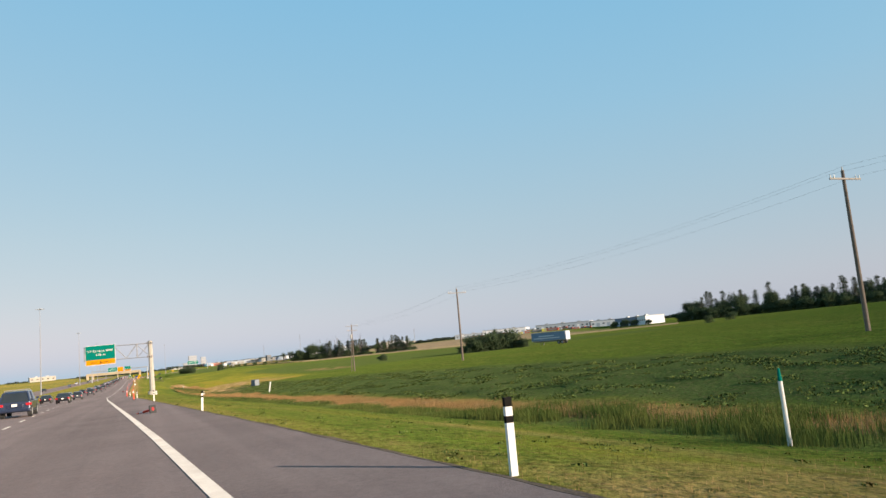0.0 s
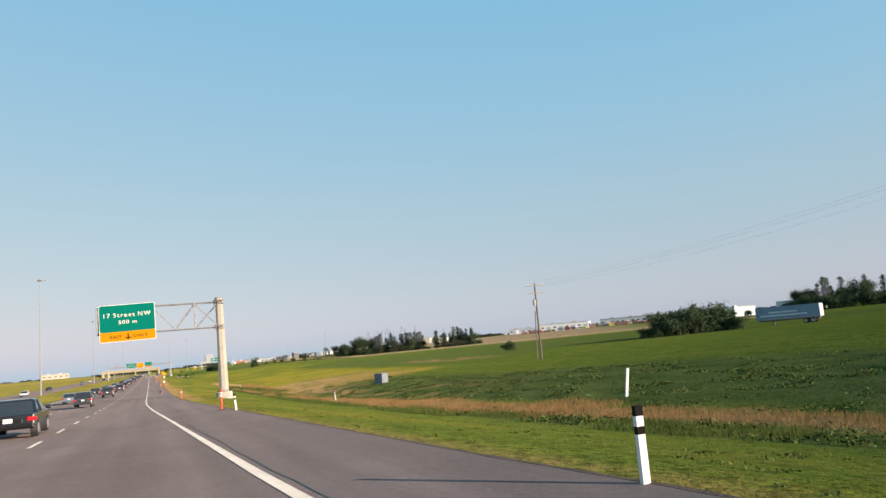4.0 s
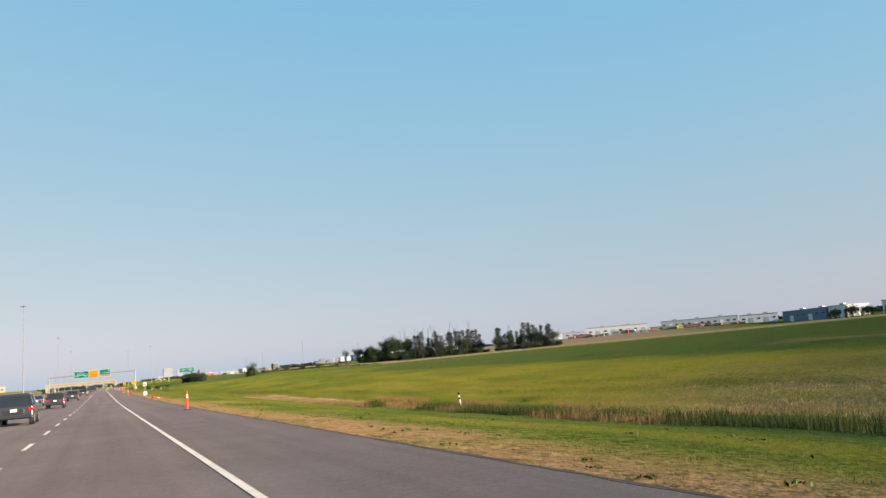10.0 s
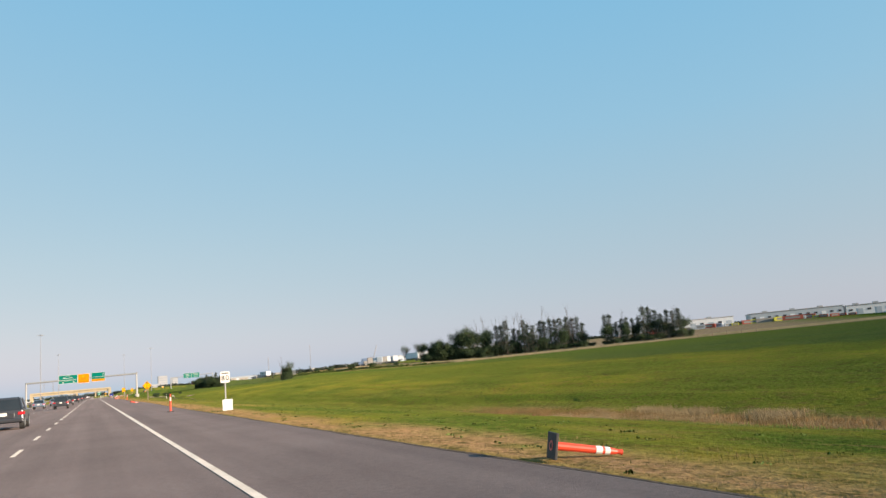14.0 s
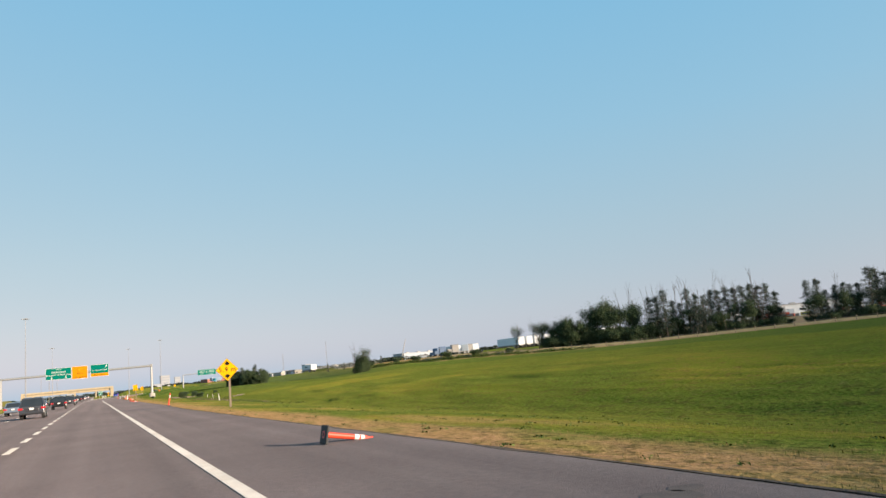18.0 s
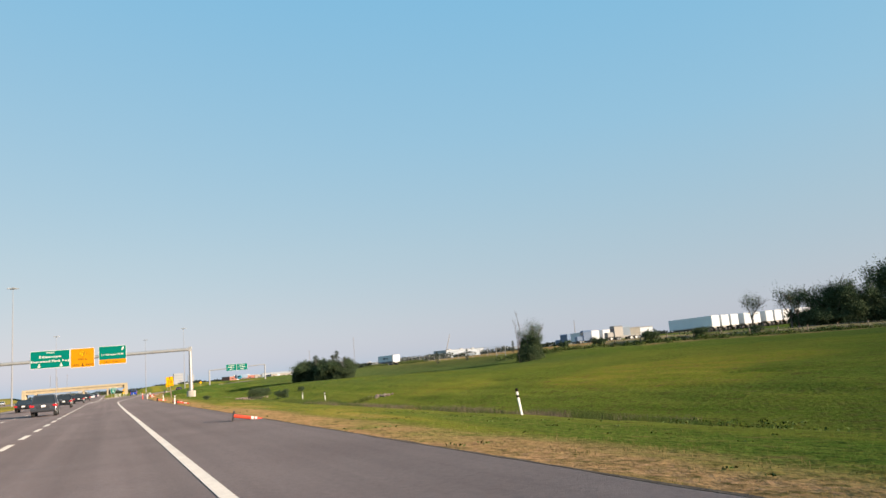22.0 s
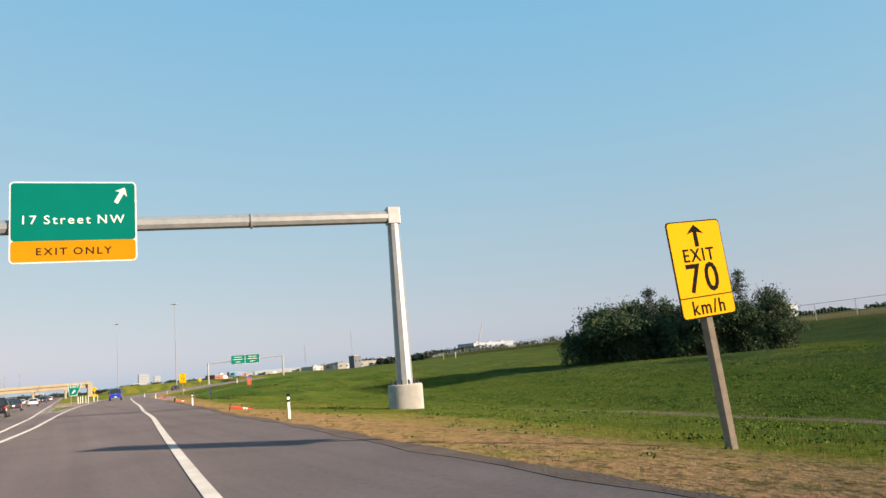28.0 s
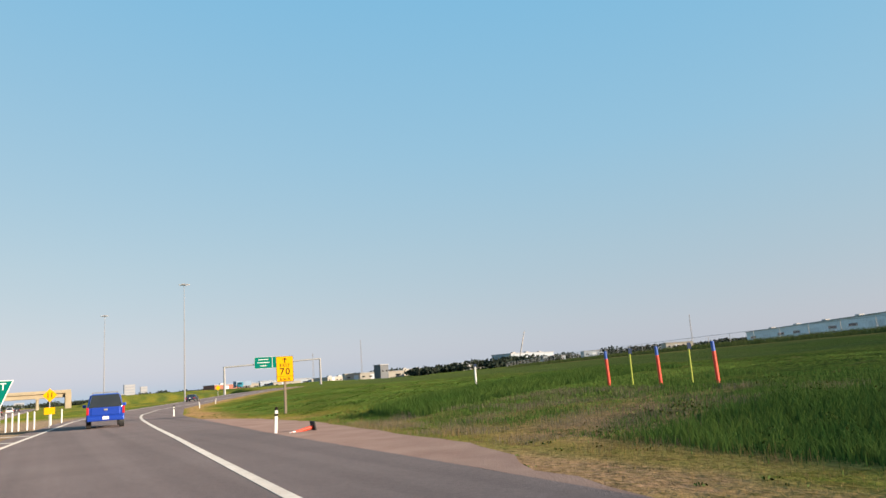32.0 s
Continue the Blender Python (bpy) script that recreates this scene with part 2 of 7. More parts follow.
def ground_z(x, y):
    """Height of the land, without its fine unevenness."""
    x, y = np.asarray(x, float), np.asarray(y, float)
    d = x - np.interp(y, *zip(*EDGE))
    p = [np.interp(d, *zip(*t)) for t in (HILL, LOW, FIELD, MEADOW, RISE)]
    right = p[0]
    for k, nxt in ((smooth(115, 200, y), p[1]), (smooth(270, 345, y), p[2]), (smooth(575, 640, y), p[3]), (smooth(690, 728, y), p[4])):
        right = right * (1 - k) + nxt * k
    base = np.interp(y, *zip(*RAMP_Z))
    right = right + base * (1 - smooth(10, 80, d))
    left = np.interp(-x, (-100, 12.5, 16, 22, 28, 100, 400, 3000), (-0.09, -0.09, -0.6, -0.9, -0.12, -0.3, 1.0, 8.0))
    rl = np.interp(y, *zip(*RAMP_LEFT)) - 0.5
    z = np.where(d > 0, right, np.where((x > rl) | (y < 690), base - 0.09, left))
    z = np.where((d <= 0) & (x <= rl) & (y >= 690), np.maximum(left, base * smooth(-8, 0, x - rl) - 0.09), z)
    # the bank of the crossing street
    ridge = 6.5 * (1 - smooth(0, 1, (np.abs(y - 1085) - 9) / 26)) * np.where(x > 5, smooth(14, 30, x), smooth(46, 64, -x)) * (1 - 0.6 * smooth(60, 200, x)) * (1 - smooth(300, 900, np.abs(x)))
    return np.where(ridge > 0.3, np.maximum(z, ridge), z)


def gz(x, y):
    return float(ground_z(x, y))


# ---- building helpers ----
def thing(name, label="", category="", x=0.0, y=0.0, z=0.0, turn=0.0, group="", kind="", tilt=(0, 0)):
    ob = new(name)
    ob.empty_display_size = 0.3
    ob.matrix_basis = pose(x, y, z, tilt[0], tilt[1], turn)
    return tagged(ob, label, category, group, kind)


def part(name, bm, mat, parent, label="", smoothed=False):
    me = bpy.data.meshes.new(name)
    bm.to_mesh(me)
    bm.free()
    me.materials.append(M[mat] if isinstance(mat, str) else mat)
    if smoothed:
        me.shade_smooth()
    ob = new(name, me)
    ob.parent = parent
    return tagged(ob, label)


def box(bm, cx, cy, cz, sx, sy, sz, bevel=0.0):
    """A block given by its middle and its size."""
    r = bmesh.ops.create_cube(bm, size=1, matrix=Matrix.LocRotScale((cx, cy, cz), None, (sx, sy, sz)))
    if bevel:
        es = list({e for v in r["verts"] for e in v.link_edges})
        bmesh.ops.bevel(bm, geom=es, offset=bevel, segments=2, affect="EDGES", profile=0.6)
    return bm


def rod(bm, a, b, r0, r1=None, seg=10):
    """A tapered round bar from a to b."""
    a, b = Vector(a), Vector(b)
    r1 = r0 if r1 is None else r1
    q = (b - a).to_track_quat("Z", "Y").to_matrix().to_4x4()
    bmesh.ops.create_cone(bm, cap_ends=True, segments=seg, radius1=r0, radius2=r1, depth=(b - a).length, matrix=Matrix.Translation((a + b) / 2) @ q)
    return bm


def B():
    return bmesh.new()


def prism(bm, outline, y0, y1):
    """An outline in x and z, drawn out along y."""
    lo = [bm.verts.new((x, y0, z)) for x, z in outline]
    hi = [bm.verts.new((x, y1, z)) for x, z in outline]
    n = len(outline)
    bm.faces.new(lo)
    bm.faces.new(hi[::-1])
    for i in range(n):
        bm.faces.new((lo[i], hi[i], hi[(i + 1) % n], lo[(i + 1) % n]))
    bmesh.ops.recalc_face_normals(bm, faces=bm.faces)
    return bm


def letters(me):
    """The glyphs of a text mesh, each as its own list of faces."""
    bm = B()
    bm.from_mesh(me)
    left, out = set(bm.faces), []
    while left:
        todo, part_ = [left.pop()], []
        while todo:
            f = todo.pop()
            part_.append(f)
            for e in f.edges:
                for g in e.link_faces:
                    if g in left:
                        left.remove(g)
                        todo.append(g)
        out.append([[tuple(v.co) for v in f.verts] for f in part_])
    bm.free()
    return out


def writing(name, text, size, mat, parent, x, y, z, label="", squeeze=1.0, space=1.2):
    """Raised letters that face the coming traffic, centred at x, z; one part a letter."""
    made = []
    for word in text.split():
        cu = bpy.data.curves.new(name, "FONT")
        cu.body, cu.size, cu.align_x, cu.align_y, cu.extrude = word, size, "LEFT", "CENTER", 0.004
        cu.resolution_u, cu.space_character, cu.offset = 3, space, size * 0.009
        tmp = bpy.data.objects.new(name, cu)
        scene.collection.objects.link(tmp)
        bpy.context.view_layer.update()
        me = bpy.data.meshes.new_from_object(tmp.evaluated_get(bpy.context.evaluated_depsgraph_get()))
        bpy.data.objects.remove(tmp)
        bm = B()
        bm.from_mesh(me)
        bmesh.ops.remove_doubles(bm, verts=bm.verts, dist=1e-5)
        bm.to_mesh(me)
        bm.free()
        vx = [v.co.x for v in me.vertices]
        made.append((letters(me), min(vx), max(vx)))
    gap = size * 0.5
    total = sum(b - a for _, a, b in made) + gap * (len(made) - 1)
    cur = -total / 2
    for glyphs, a, b in made:
        for faces in glyphs:
            bm = B()
            for f in faces:
                bm.faces.new([bm.verts.new(v) for v in f])
            bmesh.ops.remove_doubles(bm, verts=bm.verts, dist=1e-5)
            part("letter", bm, mat, parent, label).matrix_basis = pose(x + (cur - a) * squeeze, y, z, 90) @ Matrix.Diagonal((squeeze, 1, 1, 1))
        cur += b - a + gap


# ---- the land ----
def spaced(*runs):
    out = []
    for a, b, step in runs:
        out += list(np.arange(a, b, step))
    return np.array(out + [runs[-1][1]])


gxs = spaced((-2500, -400, 300), (-400, -60, 40), (-60, 2, 4), (2, 40, 0.8), (40, 90, 2.5), (90, 270, 5), (270, 710, 20), (710, 4200, 350))
gys = spaced((-400, -40, 40), (-40, 780, 2.0), (780, 1060, 5), (1060, 1600, 45), (1600, 4500, 290))
GX, GY = np.meshgrid(gxs, gys)
GZ = ground_z(GX, GY)
rng = np.random.default_rng(7)
rough = rng.normal(0, 1, GX.shape)
rough = (rough + np.roll(rough, 1, 0) + np.roll(rough, 1, 1) + np.roll(rough, -1, 0)) / 2
dE = GX - np.interp(GY, *zip(*EDGE))
GZ = GZ + rough * (0.02 + 0.05 * smooth(12, 16, dE)) * smooth(0.8, 4, dE) * (GX < 95)
nx_, ny_ = len(gxs), len(gys)
idx = np.arange(nx_ * ny_).reshape(ny_, nx_)
quads = np.stack([idx[:-1, :-1], idx[:-1, 1:], idx[1:, 1:], idx[1:, :-1]], -1).reshape(-1, 4)
me = bpy.data.meshes.new("ground")
me.from_pydata(np.stack([GX, GY, GZ], -1).reshape(-1, 3).tolist(), [], quads.tolist())
me.shade_smooth()


def bumps(x, y, s, seed):
    """Soft random patches between 0 and 1."""
    return np.array([noise.noise((a / s + seed, b / s, seed)) for a, b in zip(x.ravel(), y.ravel())]).reshape(x.shape) * 0.5 + 0.5


def zones(x, y):
    """How dry, how dark green and how bare the land is."""
    d = x - np.interp(y, *zip(*EDGE))
    n_a, n_b = bumps(x, y * 0.55, 11, 3.1), bumps(x, y * 0.35, 4, 9.7)
    reach = 3.1 + 2.4 * smooth(572, 598, y) * (1 - smooth(650, 675, y))
    dry = (1 - smooth(0.4, 1.0, (d + (n_b - 0.5) * 3.5) / reach)) * smooth(150, 196, y) + 0.4 * (1 - smooth(0.2, 1.3, d)) + 0.5 * smooth(0.46, 0.62, n_a) * (1 - smooth(6, 9, d)) * (1 - smooth(20, 60, y)) + 0.5 * smooth(0.54, 0.68, n_b) * (1 - smooth(6, 9, d)) * smooth(230, 300, y)
    row = np.exp(-((d - 16.3 - 2.6 * smooth(170, 215, y) * (1 - smooth(300, 350, y)) - 2.5 * (n_a - 0.5)) / (1.5 + 0.9 * smooth(110, 150, y) - 1.4 * smooth(230, 300, y))) ** 2) * (1 - smooth(560, 600, y)) * (1 - 0.95 * smooth(335, 360, y) * (1 - 0.8 * smooth(0.55, 0.66, n_b) * smooth(500, 520, y)))
    tan = smooth(0.24, 0.46, n_a) * smooth(16, 19, d) * (1 - smooth(40, 50, d)) * smooth(203, 222, y - 0.25 * (d - 20)) * (1 - smooth(248, 275, y))
    gold = (0.28 + 0.5 * smooth(0.4, 0.62, n_a)) * smooth(18, 24, d) * (1 - smooth(56, 74, d)) * smooth(203, 222, y - 0.25 * (d - 20)) * (1 - smooth(262, 330, y)) + 0.22 * smooth(0.42, 0.6, n_a) * smooth(20, 30, d) * (1 - smooth(55, 75, d)) * smooth(300, 340, y) * (1 - smooth(560, 590, y))
    gold = gold * (1 - smooth(46, 54, d)) + 0.9 * smooth(0.35, 0.5, n_b) * np.exp(-((d - 64) / 4) ** 2) * smooth(225, 240, y) * (1 - smooth(272, 292, y))
    berm = np.exp(-((d - 99) / 19) ** 2) * smooth(602, 635, y) * (1 - smooth(900, 980, y))
    dead = smooth(722, 727, y) * (1 - smooth(739, 743, y)) * smooth(2.6, 4, d) * (1 - smooth(9, 12, d)) * (0.2 + 0.8 * smooth(0.4, 0.65, n_b))
    rim = (1 - smooth(2.2, 3.6, d + 2.2 * (n_b - 0.5))) * smooth(698, 706, y) * (1 - smooth(722, 728, y))
    gore = smooth(-0.2, 0.3, np.interp(y, *zip(*RAMP_LEFT)) - x) * smooth(-2, -0.5, x) * smooth(738, 746, y) * (1 - smooth(795, 815, y))
    lane = np.exp(-(((x - 92) * 0.673 + (y - 617) * 0.74 + 4) / 2.2) ** 2) * smooth(88, 96, x) * (1 - smooth(330, 400, x))
    dry = np.clip(np.maximum.reduce([dry, row, 0.6 * tan, np.exp(-((d - 18.8) / 1.7) ** 4) * smooth(288, 300, y) * (1 - smooth(345, 375, y)), 0.7 * smooth(0.44, 0.6, n_b) * np.exp(-((d - 24) / 6) ** 2) * smooth(140, 170, y) * (1 - smooth(225, 250, y)), 0.75 * smooth(58, 61, d) * gold, berm, lane, dead, rim]) * smooth(0.0, 0.1, d) + 0.25 * (x < -12), 0, 1)
    dark = smooth(18, 20.5, d) * (1 - smooth(36, 41, d + 4 * (n_a - 0.5))) * (1 - smooth(203, 222, y - 0.25 * (d - 20))) + 0.7 * np.exp(-((d - 13.2) / 1.5) ** 2) * (1 - 0.6 * smooth(330, 380, y)) * (1 - smooth(560, 600, y)) + (0.78 - 0.4 * smooth(390, 460, y)) * smooth(54, 62, x - 24 * smooth(390, 450, y)) * (1 - smooth(200, 260, x)) * (1 - smooth(540, 620, y)) * smooth(215, 245, y) * (0.55 + 0.7 * n_a)
    dark = dark + 0.75 * smooth(24, 32, d) * (1 - smooth(72, 80, d)) * smooth(610, 640, y) * (0.5 + n_a)
    dark = dark + 0.22 * smooth(4.5, 8, d + 3 * (n_b - 0.5)) * (1 - smooth(26, 40, d)) * smooth(708, 720, y) * (1 - smooth(800, 850, y)) * (0.35 + n_b)
    dark = dark + 0.55 * smooth(0.5, 0.64, n_b) * np.exp(-((d - 15.5) / 2.4) ** 2) * smooth(560, 585, y) * (1 - smooth(680, 700, y)) + 0.7 * smooth(26, 34, d) * (1 - smooth(64, 76, d)) * smooth(578, 606, y) * (1 - smooth(690, 720, y)) * n_a
    dark = dark + 0.05 * smooth(3, 7, d) * (1 - smooth(80, 110, d)) * smooth(630, 690, y) * (1 - smooth(900, 1000, y)) * (0.5 + n_a)
    dark = dark + 0.55 * smooth(830, 900, y) * (1 - smooth(1500, 1700, y)) * (0.6 + 0.5 * n_a)
    mud = smooth(0.5, 0.66, n_b) * np.exp(-((d - 15) / 2.2) ** 2) * smooth(500, 530, y) * (1 - smooth(640, 670, y)) + 0.8 * smooth(0.48, 0.6, n_b) * np.exp(-((d - 3.5) / 2.2) ** 2) * smooth(588, 596, y) * (1 - smooth(618, 628, y))
    pad = smooth(0, 0.6, d) * (1 - smooth(2.0, 3.2, d + 1.5 * (n_b - 0.5))) * smooth(716, 722, y) * (1 - smooth(750, 760, y))
    yard = smooth(195, 205, x) * smooth(430, 520, y) * (1 - smooth(330, 420, x)) * (1 - smooth(700, 760, y))
    return dry, np.clip(dark, 0, 1), np.clip(np.maximum.reduce([mud, 0.3 * pad, 0.7 * yard, 0.8 * gore]), 0, 1), np.clip(np.maximum(1.8 * gold, 0.9 * tan) * (1 - smooth(56, 60, d)) + (0.3 + 0.45 * n_a) * (1 - 0.55 * smooth(320, 370, y)) * smooth(8, 11, d) * (1 - smooth(48, 56, d - 24 * smooth(390, 450, y))) * smooth(250, 300, y) * (1 - smooth(580, 610, y)) + 0.6 * smooth(0.4, 0.6, n_b) * (1 - smooth(7.5, 10.5, d)) * (0.5 + 0.5 * smooth(130, 190, y)), 0, 1)


dry, dark, bare, ripe = zones(GX, GY)
zone = me.color_attributes.new("zone", "FLOAT_COLOR", "POINT")
zone.data.foreach_set("color", np.stack([dry, dark, bare, ripe], -1).reshape(-1).astype(np.float32))


def turf(name):
    m = bpy.data.materials.new(name)
    m.use_nodes = True
    n, l = m.node_tree.nodes, m.node_tree.links
    b = n["Principled BSDF"]
    b.inputs["Roughness"].default_value = 0.95
    b.inputs["Specular IOR Level"].default_value = 0.0
    b.inputs["Diffuse Roughness"].default_value = 1.0
    co, zn, sep = n.new("ShaderNodeTexCoord"), n.new("ShaderNodeVertexColor"), n.new("ShaderNodeSeparateColor")
    zn.layer_name = "zone"
    l.new(zn.outputs["Color"], sep.inputs[0])

    def tex(s, stretch, detail=4):
        t, mp = n.new("ShaderNodeTexNoise"), n.new("ShaderNodeMapping")
        mp.inputs["Scale"].default_value = (1, stretch, 1)
        t.inputs["Scale"].default_value, t.inputs["Detail"].default_value = s, detail
        l.new(co.outputs["Object"], mp.inputs["Vector"])
        l.new(mp.outputs[0], t.inputs["Vector"])
        return t.outputs["Fac"]

    def blend(fac, a, bb):
        mx = n.new("ShaderNodeMix")
        mx.data_type = "RGBA"
        l.new(fac, mx.inputs["Factor"])
        for s, v in (("A", a), ("B", bb)):
            if isinstance(v, tuple):
                mx.inputs[s].default_value = (*v, 1)
            else:
                l.new(v, mx.inputs[s])
        return mx.outputs["Result"]

    def span(v, a, c):
        r = n.new("ShaderNodeMapRange")
        r.inputs["From Min"].default_value, r.inputs["From Max"].default_value = a, c
        l.new(v, r.inputs["Value"])
        return r.outputs[0]

    big, mid, fine, blade = tex(0.035, 0.4), tex(0.5, 0.5), tex(7, 1), tex(16, 0.8, 6)
    tuft, clod, mown = tex(1.9, 0.55), tex(4.2, 0.8, 5), tex(0.55, 0.035)
    lush = blend(span(big, 0.38, 0.62), (0.084, 0.128, 0.02), (0.113, 0.128, 0.025))
    lush = blend(span(mown, 0.42, 0.62), lush, (0.065, 0.102, 0.0155))
    lush = blend(span(mid, 0.45, 0.68), lush, (0.071, 0.102, 0.017))
    lush = blend(span(tuft, 0.54, 0.68), lush, (0.04, 0.0622, 0.0123))
    lush = blend(span(tuft, 0.42, 0.3), lush, (0.124, 0.105, 0.0333))
    lush = blend(span(clod, 0.52, 0.64), lush, (0.0333, 0.0518, 0.0114))
    lush = blend(span(fine, 0.5, 0.75), lush, (0.115, 0.111, 0.0247))
    ripe = blend(span(mown, 0.4, 0.6), (0.225, 0.163, 0.025), (0.155, 0.163, 0.018))
    ripe = blend(span(mid, 0.35, 0.65), ripe, (0.165, 0.16, 0.021))
    ripe = blend(span(tuft, 0.5, 0.7), ripe, (0.216, 0.133, 0.04))
    ripe = blend(span(tuft, 0.4, 0.3), ripe, (0.0864, 0.108, 0.014))
    darkg = blend(span(mid, 0.35, 0.65), (0.044, 0.071, 0.02), (0.072, 0.096, 0.029))
    darkg = blend(span(clod, 0.5, 0.66), darkg, (0.0846, 0.0846, 0.034))
    darkg = blend(span(fine, 0.52, 0.7), darkg, (0.0258, 0.0386, 0.014))
    straw = blend(span(mid, 0.35, 0.65), (0.327, 0.186, 0.0978), (0.236, 0.148, 0.0638))
    straw = blend(span(tuft, 0.5, 0.68), straw, (0.129, 0.0988, 0.0382))
    straw = blend(span(clod, 0.52, 0.66), straw, (0.0836, 0.0669, 0.0255))
    straw = blend(span(fine, 0.45, 0.7), straw, (0.289, 0.171, 0.0935))
    soil = blend(span(fine, 0.35, 0.65), (0.17, 0.115, 0.085), (0.27, 0.19, 0.15))
    c = blend(sep.outputs["Green"], lush, darkg)
    mask = n.new("ShaderNodeMath")
    mask.operation = "MULTIPLY"
    l.new(sep.outputs["Red"], mask.inputs[0])
    l.new(span(mid, 0.25, 0.5), mask.inputs[1])
    c = blend(zn.outputs["Alpha"], c, ripe)
    c = blend(mask.outputs[0], c, straw)
    c = blend(sep.outputs["Blue"], c, soil)
    r, mul = n.new("ShaderNodeMapRange"), n.new("ShaderNodeMix")
    for k, v in (("From Min", 0.34), ("From Max", 0.66), ("To Min", 0.74), ("To Max", 1.26)):
        r.inputs[k].default_value = v
    l.new(tex(8.5, 0.6, 5), r.inputs["Value"])
    mul.data_type, mul.blend_type = "RGBA", "MULTIPLY"
    mul.inputs["Factor"].default_value = 1.0
    l.new(c, mul.inputs["A"])
    l.new(r.outputs[0], mul.inputs["B"])
    l.new(mul.outputs["Result"], b.inputs["Base Color"])
    low = n.new("ShaderNodeBump")
    low.inputs["Strength"].default_value, low.inputs["Distance"].default_value = 0.55, 0.12
    l.new(clod, low.inputs["Height"])
    bp = n.new("ShaderNodeBump")
    bp.inputs["Strength"].default_value, bp.inputs["Distance"].default_value = 0.6, 0.06
    l.new(blade, bp.inputs["Height"])
    l.new(low.outputs[0], bp.inputs["Normal"])
    l.new(bp.outputs[0], b.inputs["Normal"])
    return m


M["turf"] = turf("turf")
me.materials.append(M["turf"])
ground = tagged(new("ground", me), "rolling green field with mown verge, ditch and dry grass", "ground", kind="structure")


# ---- roads ----
def strip(name, left, right, ys, z, mat, thick=0.12, parent=None, lift=0.0):
    """A road or paint band between two lines along y."""
    bm = B()
    rows = []
    for y in ys:
        zz = along(RAMP_Z, y) * (1 if z is None else 0) + (z or 0) + lift
        l, r = (along(left, y) if isinstance(left, tuple) else left), (along(right, y) if isinstance(right, tuple) else right)
        rows.append([bm.verts.new(p) for p in ((l, y, zz), (r, y, zz), (r, y, zz - thick), (l, y, zz - thick))])
    for a, b in zip(rows, rows[1:]):
        for i in range(4):
            bm.faces.new((a[i], a[(i + 1) % 4], b[(i + 1) % 4], b[i]))
    bm.faces.new(rows[0])
    bm.faces.new(rows[-1][::-1])
    bmesh.ops.recalc_face_normals(bm, faces=bm.faces)
    return part(name, bm, mat, parent)


def offs(table, d):
    return tuple((y, x + d) for y, x in table)


main_ys = spaced((-200, 600, 20), (600, 690, 5))
road = tagged(strip("road", -13.0, EDGE, main_ys, 0.0, "asphalt"), "grey asphalt freeway with a wide paved shoulder", "road", kind="structure")
MAIN_RIGHT = ((690, 9.4), (707, 1.0), (712, -0.2), (720, -0.4), (1500, -0.4))
tagged(strip("road_ahead", -13.0, MAIN_RIGHT, spaced((690, 720, 3), (720, 1500, 60)), 0.0, "asphalt"), "grey asphalt main lanes running under the bridge", "road", kind="structure")
tagged(strip("exit_ramp", tuple((y, max(x - 1.0, np.interp(y, (690, 700, 712, 1000), (-3, -1, -0.2, 0)) + 0.004)) for y, x in RAMP_LEFT), EDGE, spaced((690.004, 830, 5), (830, 1000, 8)), None, "asphalt", lift=0.002),
       "grey asphalt exit ramp curving uphill", "road", kind="structure")
tagged(strip("opposite_road", -42.0, -28.0, spaced((-200, 1500, 50)), 0.05, "asphalt"), "grey asphalt carriageway for the other direction", "road", kind="structure")
BROAD = ((-200, 0.11), (90, 0.11), (125, 0.062), (335, 0.062), (365, 0.1), (2000, 0.1))
LY = tuple(spaced((-200, 600, 20), (600, 1000, 4)))
edge_line = tagged(strip("edge_line", tuple((y, along(LINE, y) - along(BROAD, y)) for y in LY), tuple((y, along(LINE, y) + along(BROAD, y)) for y in LY), LY, None, "line", 0.006, lift=0.008), "solid white painted edge line", "road marking", kind="structure")


re_ = random.Random(15)
M["damp"] = material("damp_asphalt", (0.07, 0.058, 0.055), (0.1, 0.08, 0.075), 3, 0.9, bump=0.4, fine=50, spec=0.2)
M["edge_soil"] = material("broken_road_edge", (0.045, 0.036, 0.03), (0.1, 0.078, 0.06), 1.6, 0.95, bump=0.9, fine=22, spec=0.1)
rag = random.Random(33)
rag_ys = tuple(np.arange(-30, 716, 0.5))
tagged(strip("broken_edge", tuple((y, along(EDGE, y) - 0.01 - rag.uniform(0, 0.04) - 0.1 * max(0.0, noise.noise((y / 2.3, 1, 0)))) for y in rag_ys),
             tuple((y, along(EDGE, y) + 0.02 + rag.uniform(0, 0.05) + 0.12 * max(0.0, noise.noise((y / 3.1, 7, 0)))) for y in rag_ys), rag_ys, 0.0, "edge_soil", 0.12, lift=0.003),
       "dark crumbling edge of the asphalt against the grass", "road edge", kind="structure")
edge_ys = tuple(596 + 1.5 * i for i in range(78))
tagged(strip("shoulder_gravel", tuple((y, along(EDGE, y) - 0.25 * abs(math.sin(y * 0.7)) - 0.02) for y in edge_ys), tuple((y, along(EDGE, y) + re_.uniform(0.05, 0.32)) for y in edge_ys), edge_ys, None, "gravel", 0.3, lift=0.006),
       "loose dark gravel along the broken road edge", "gravel", kind="structure")

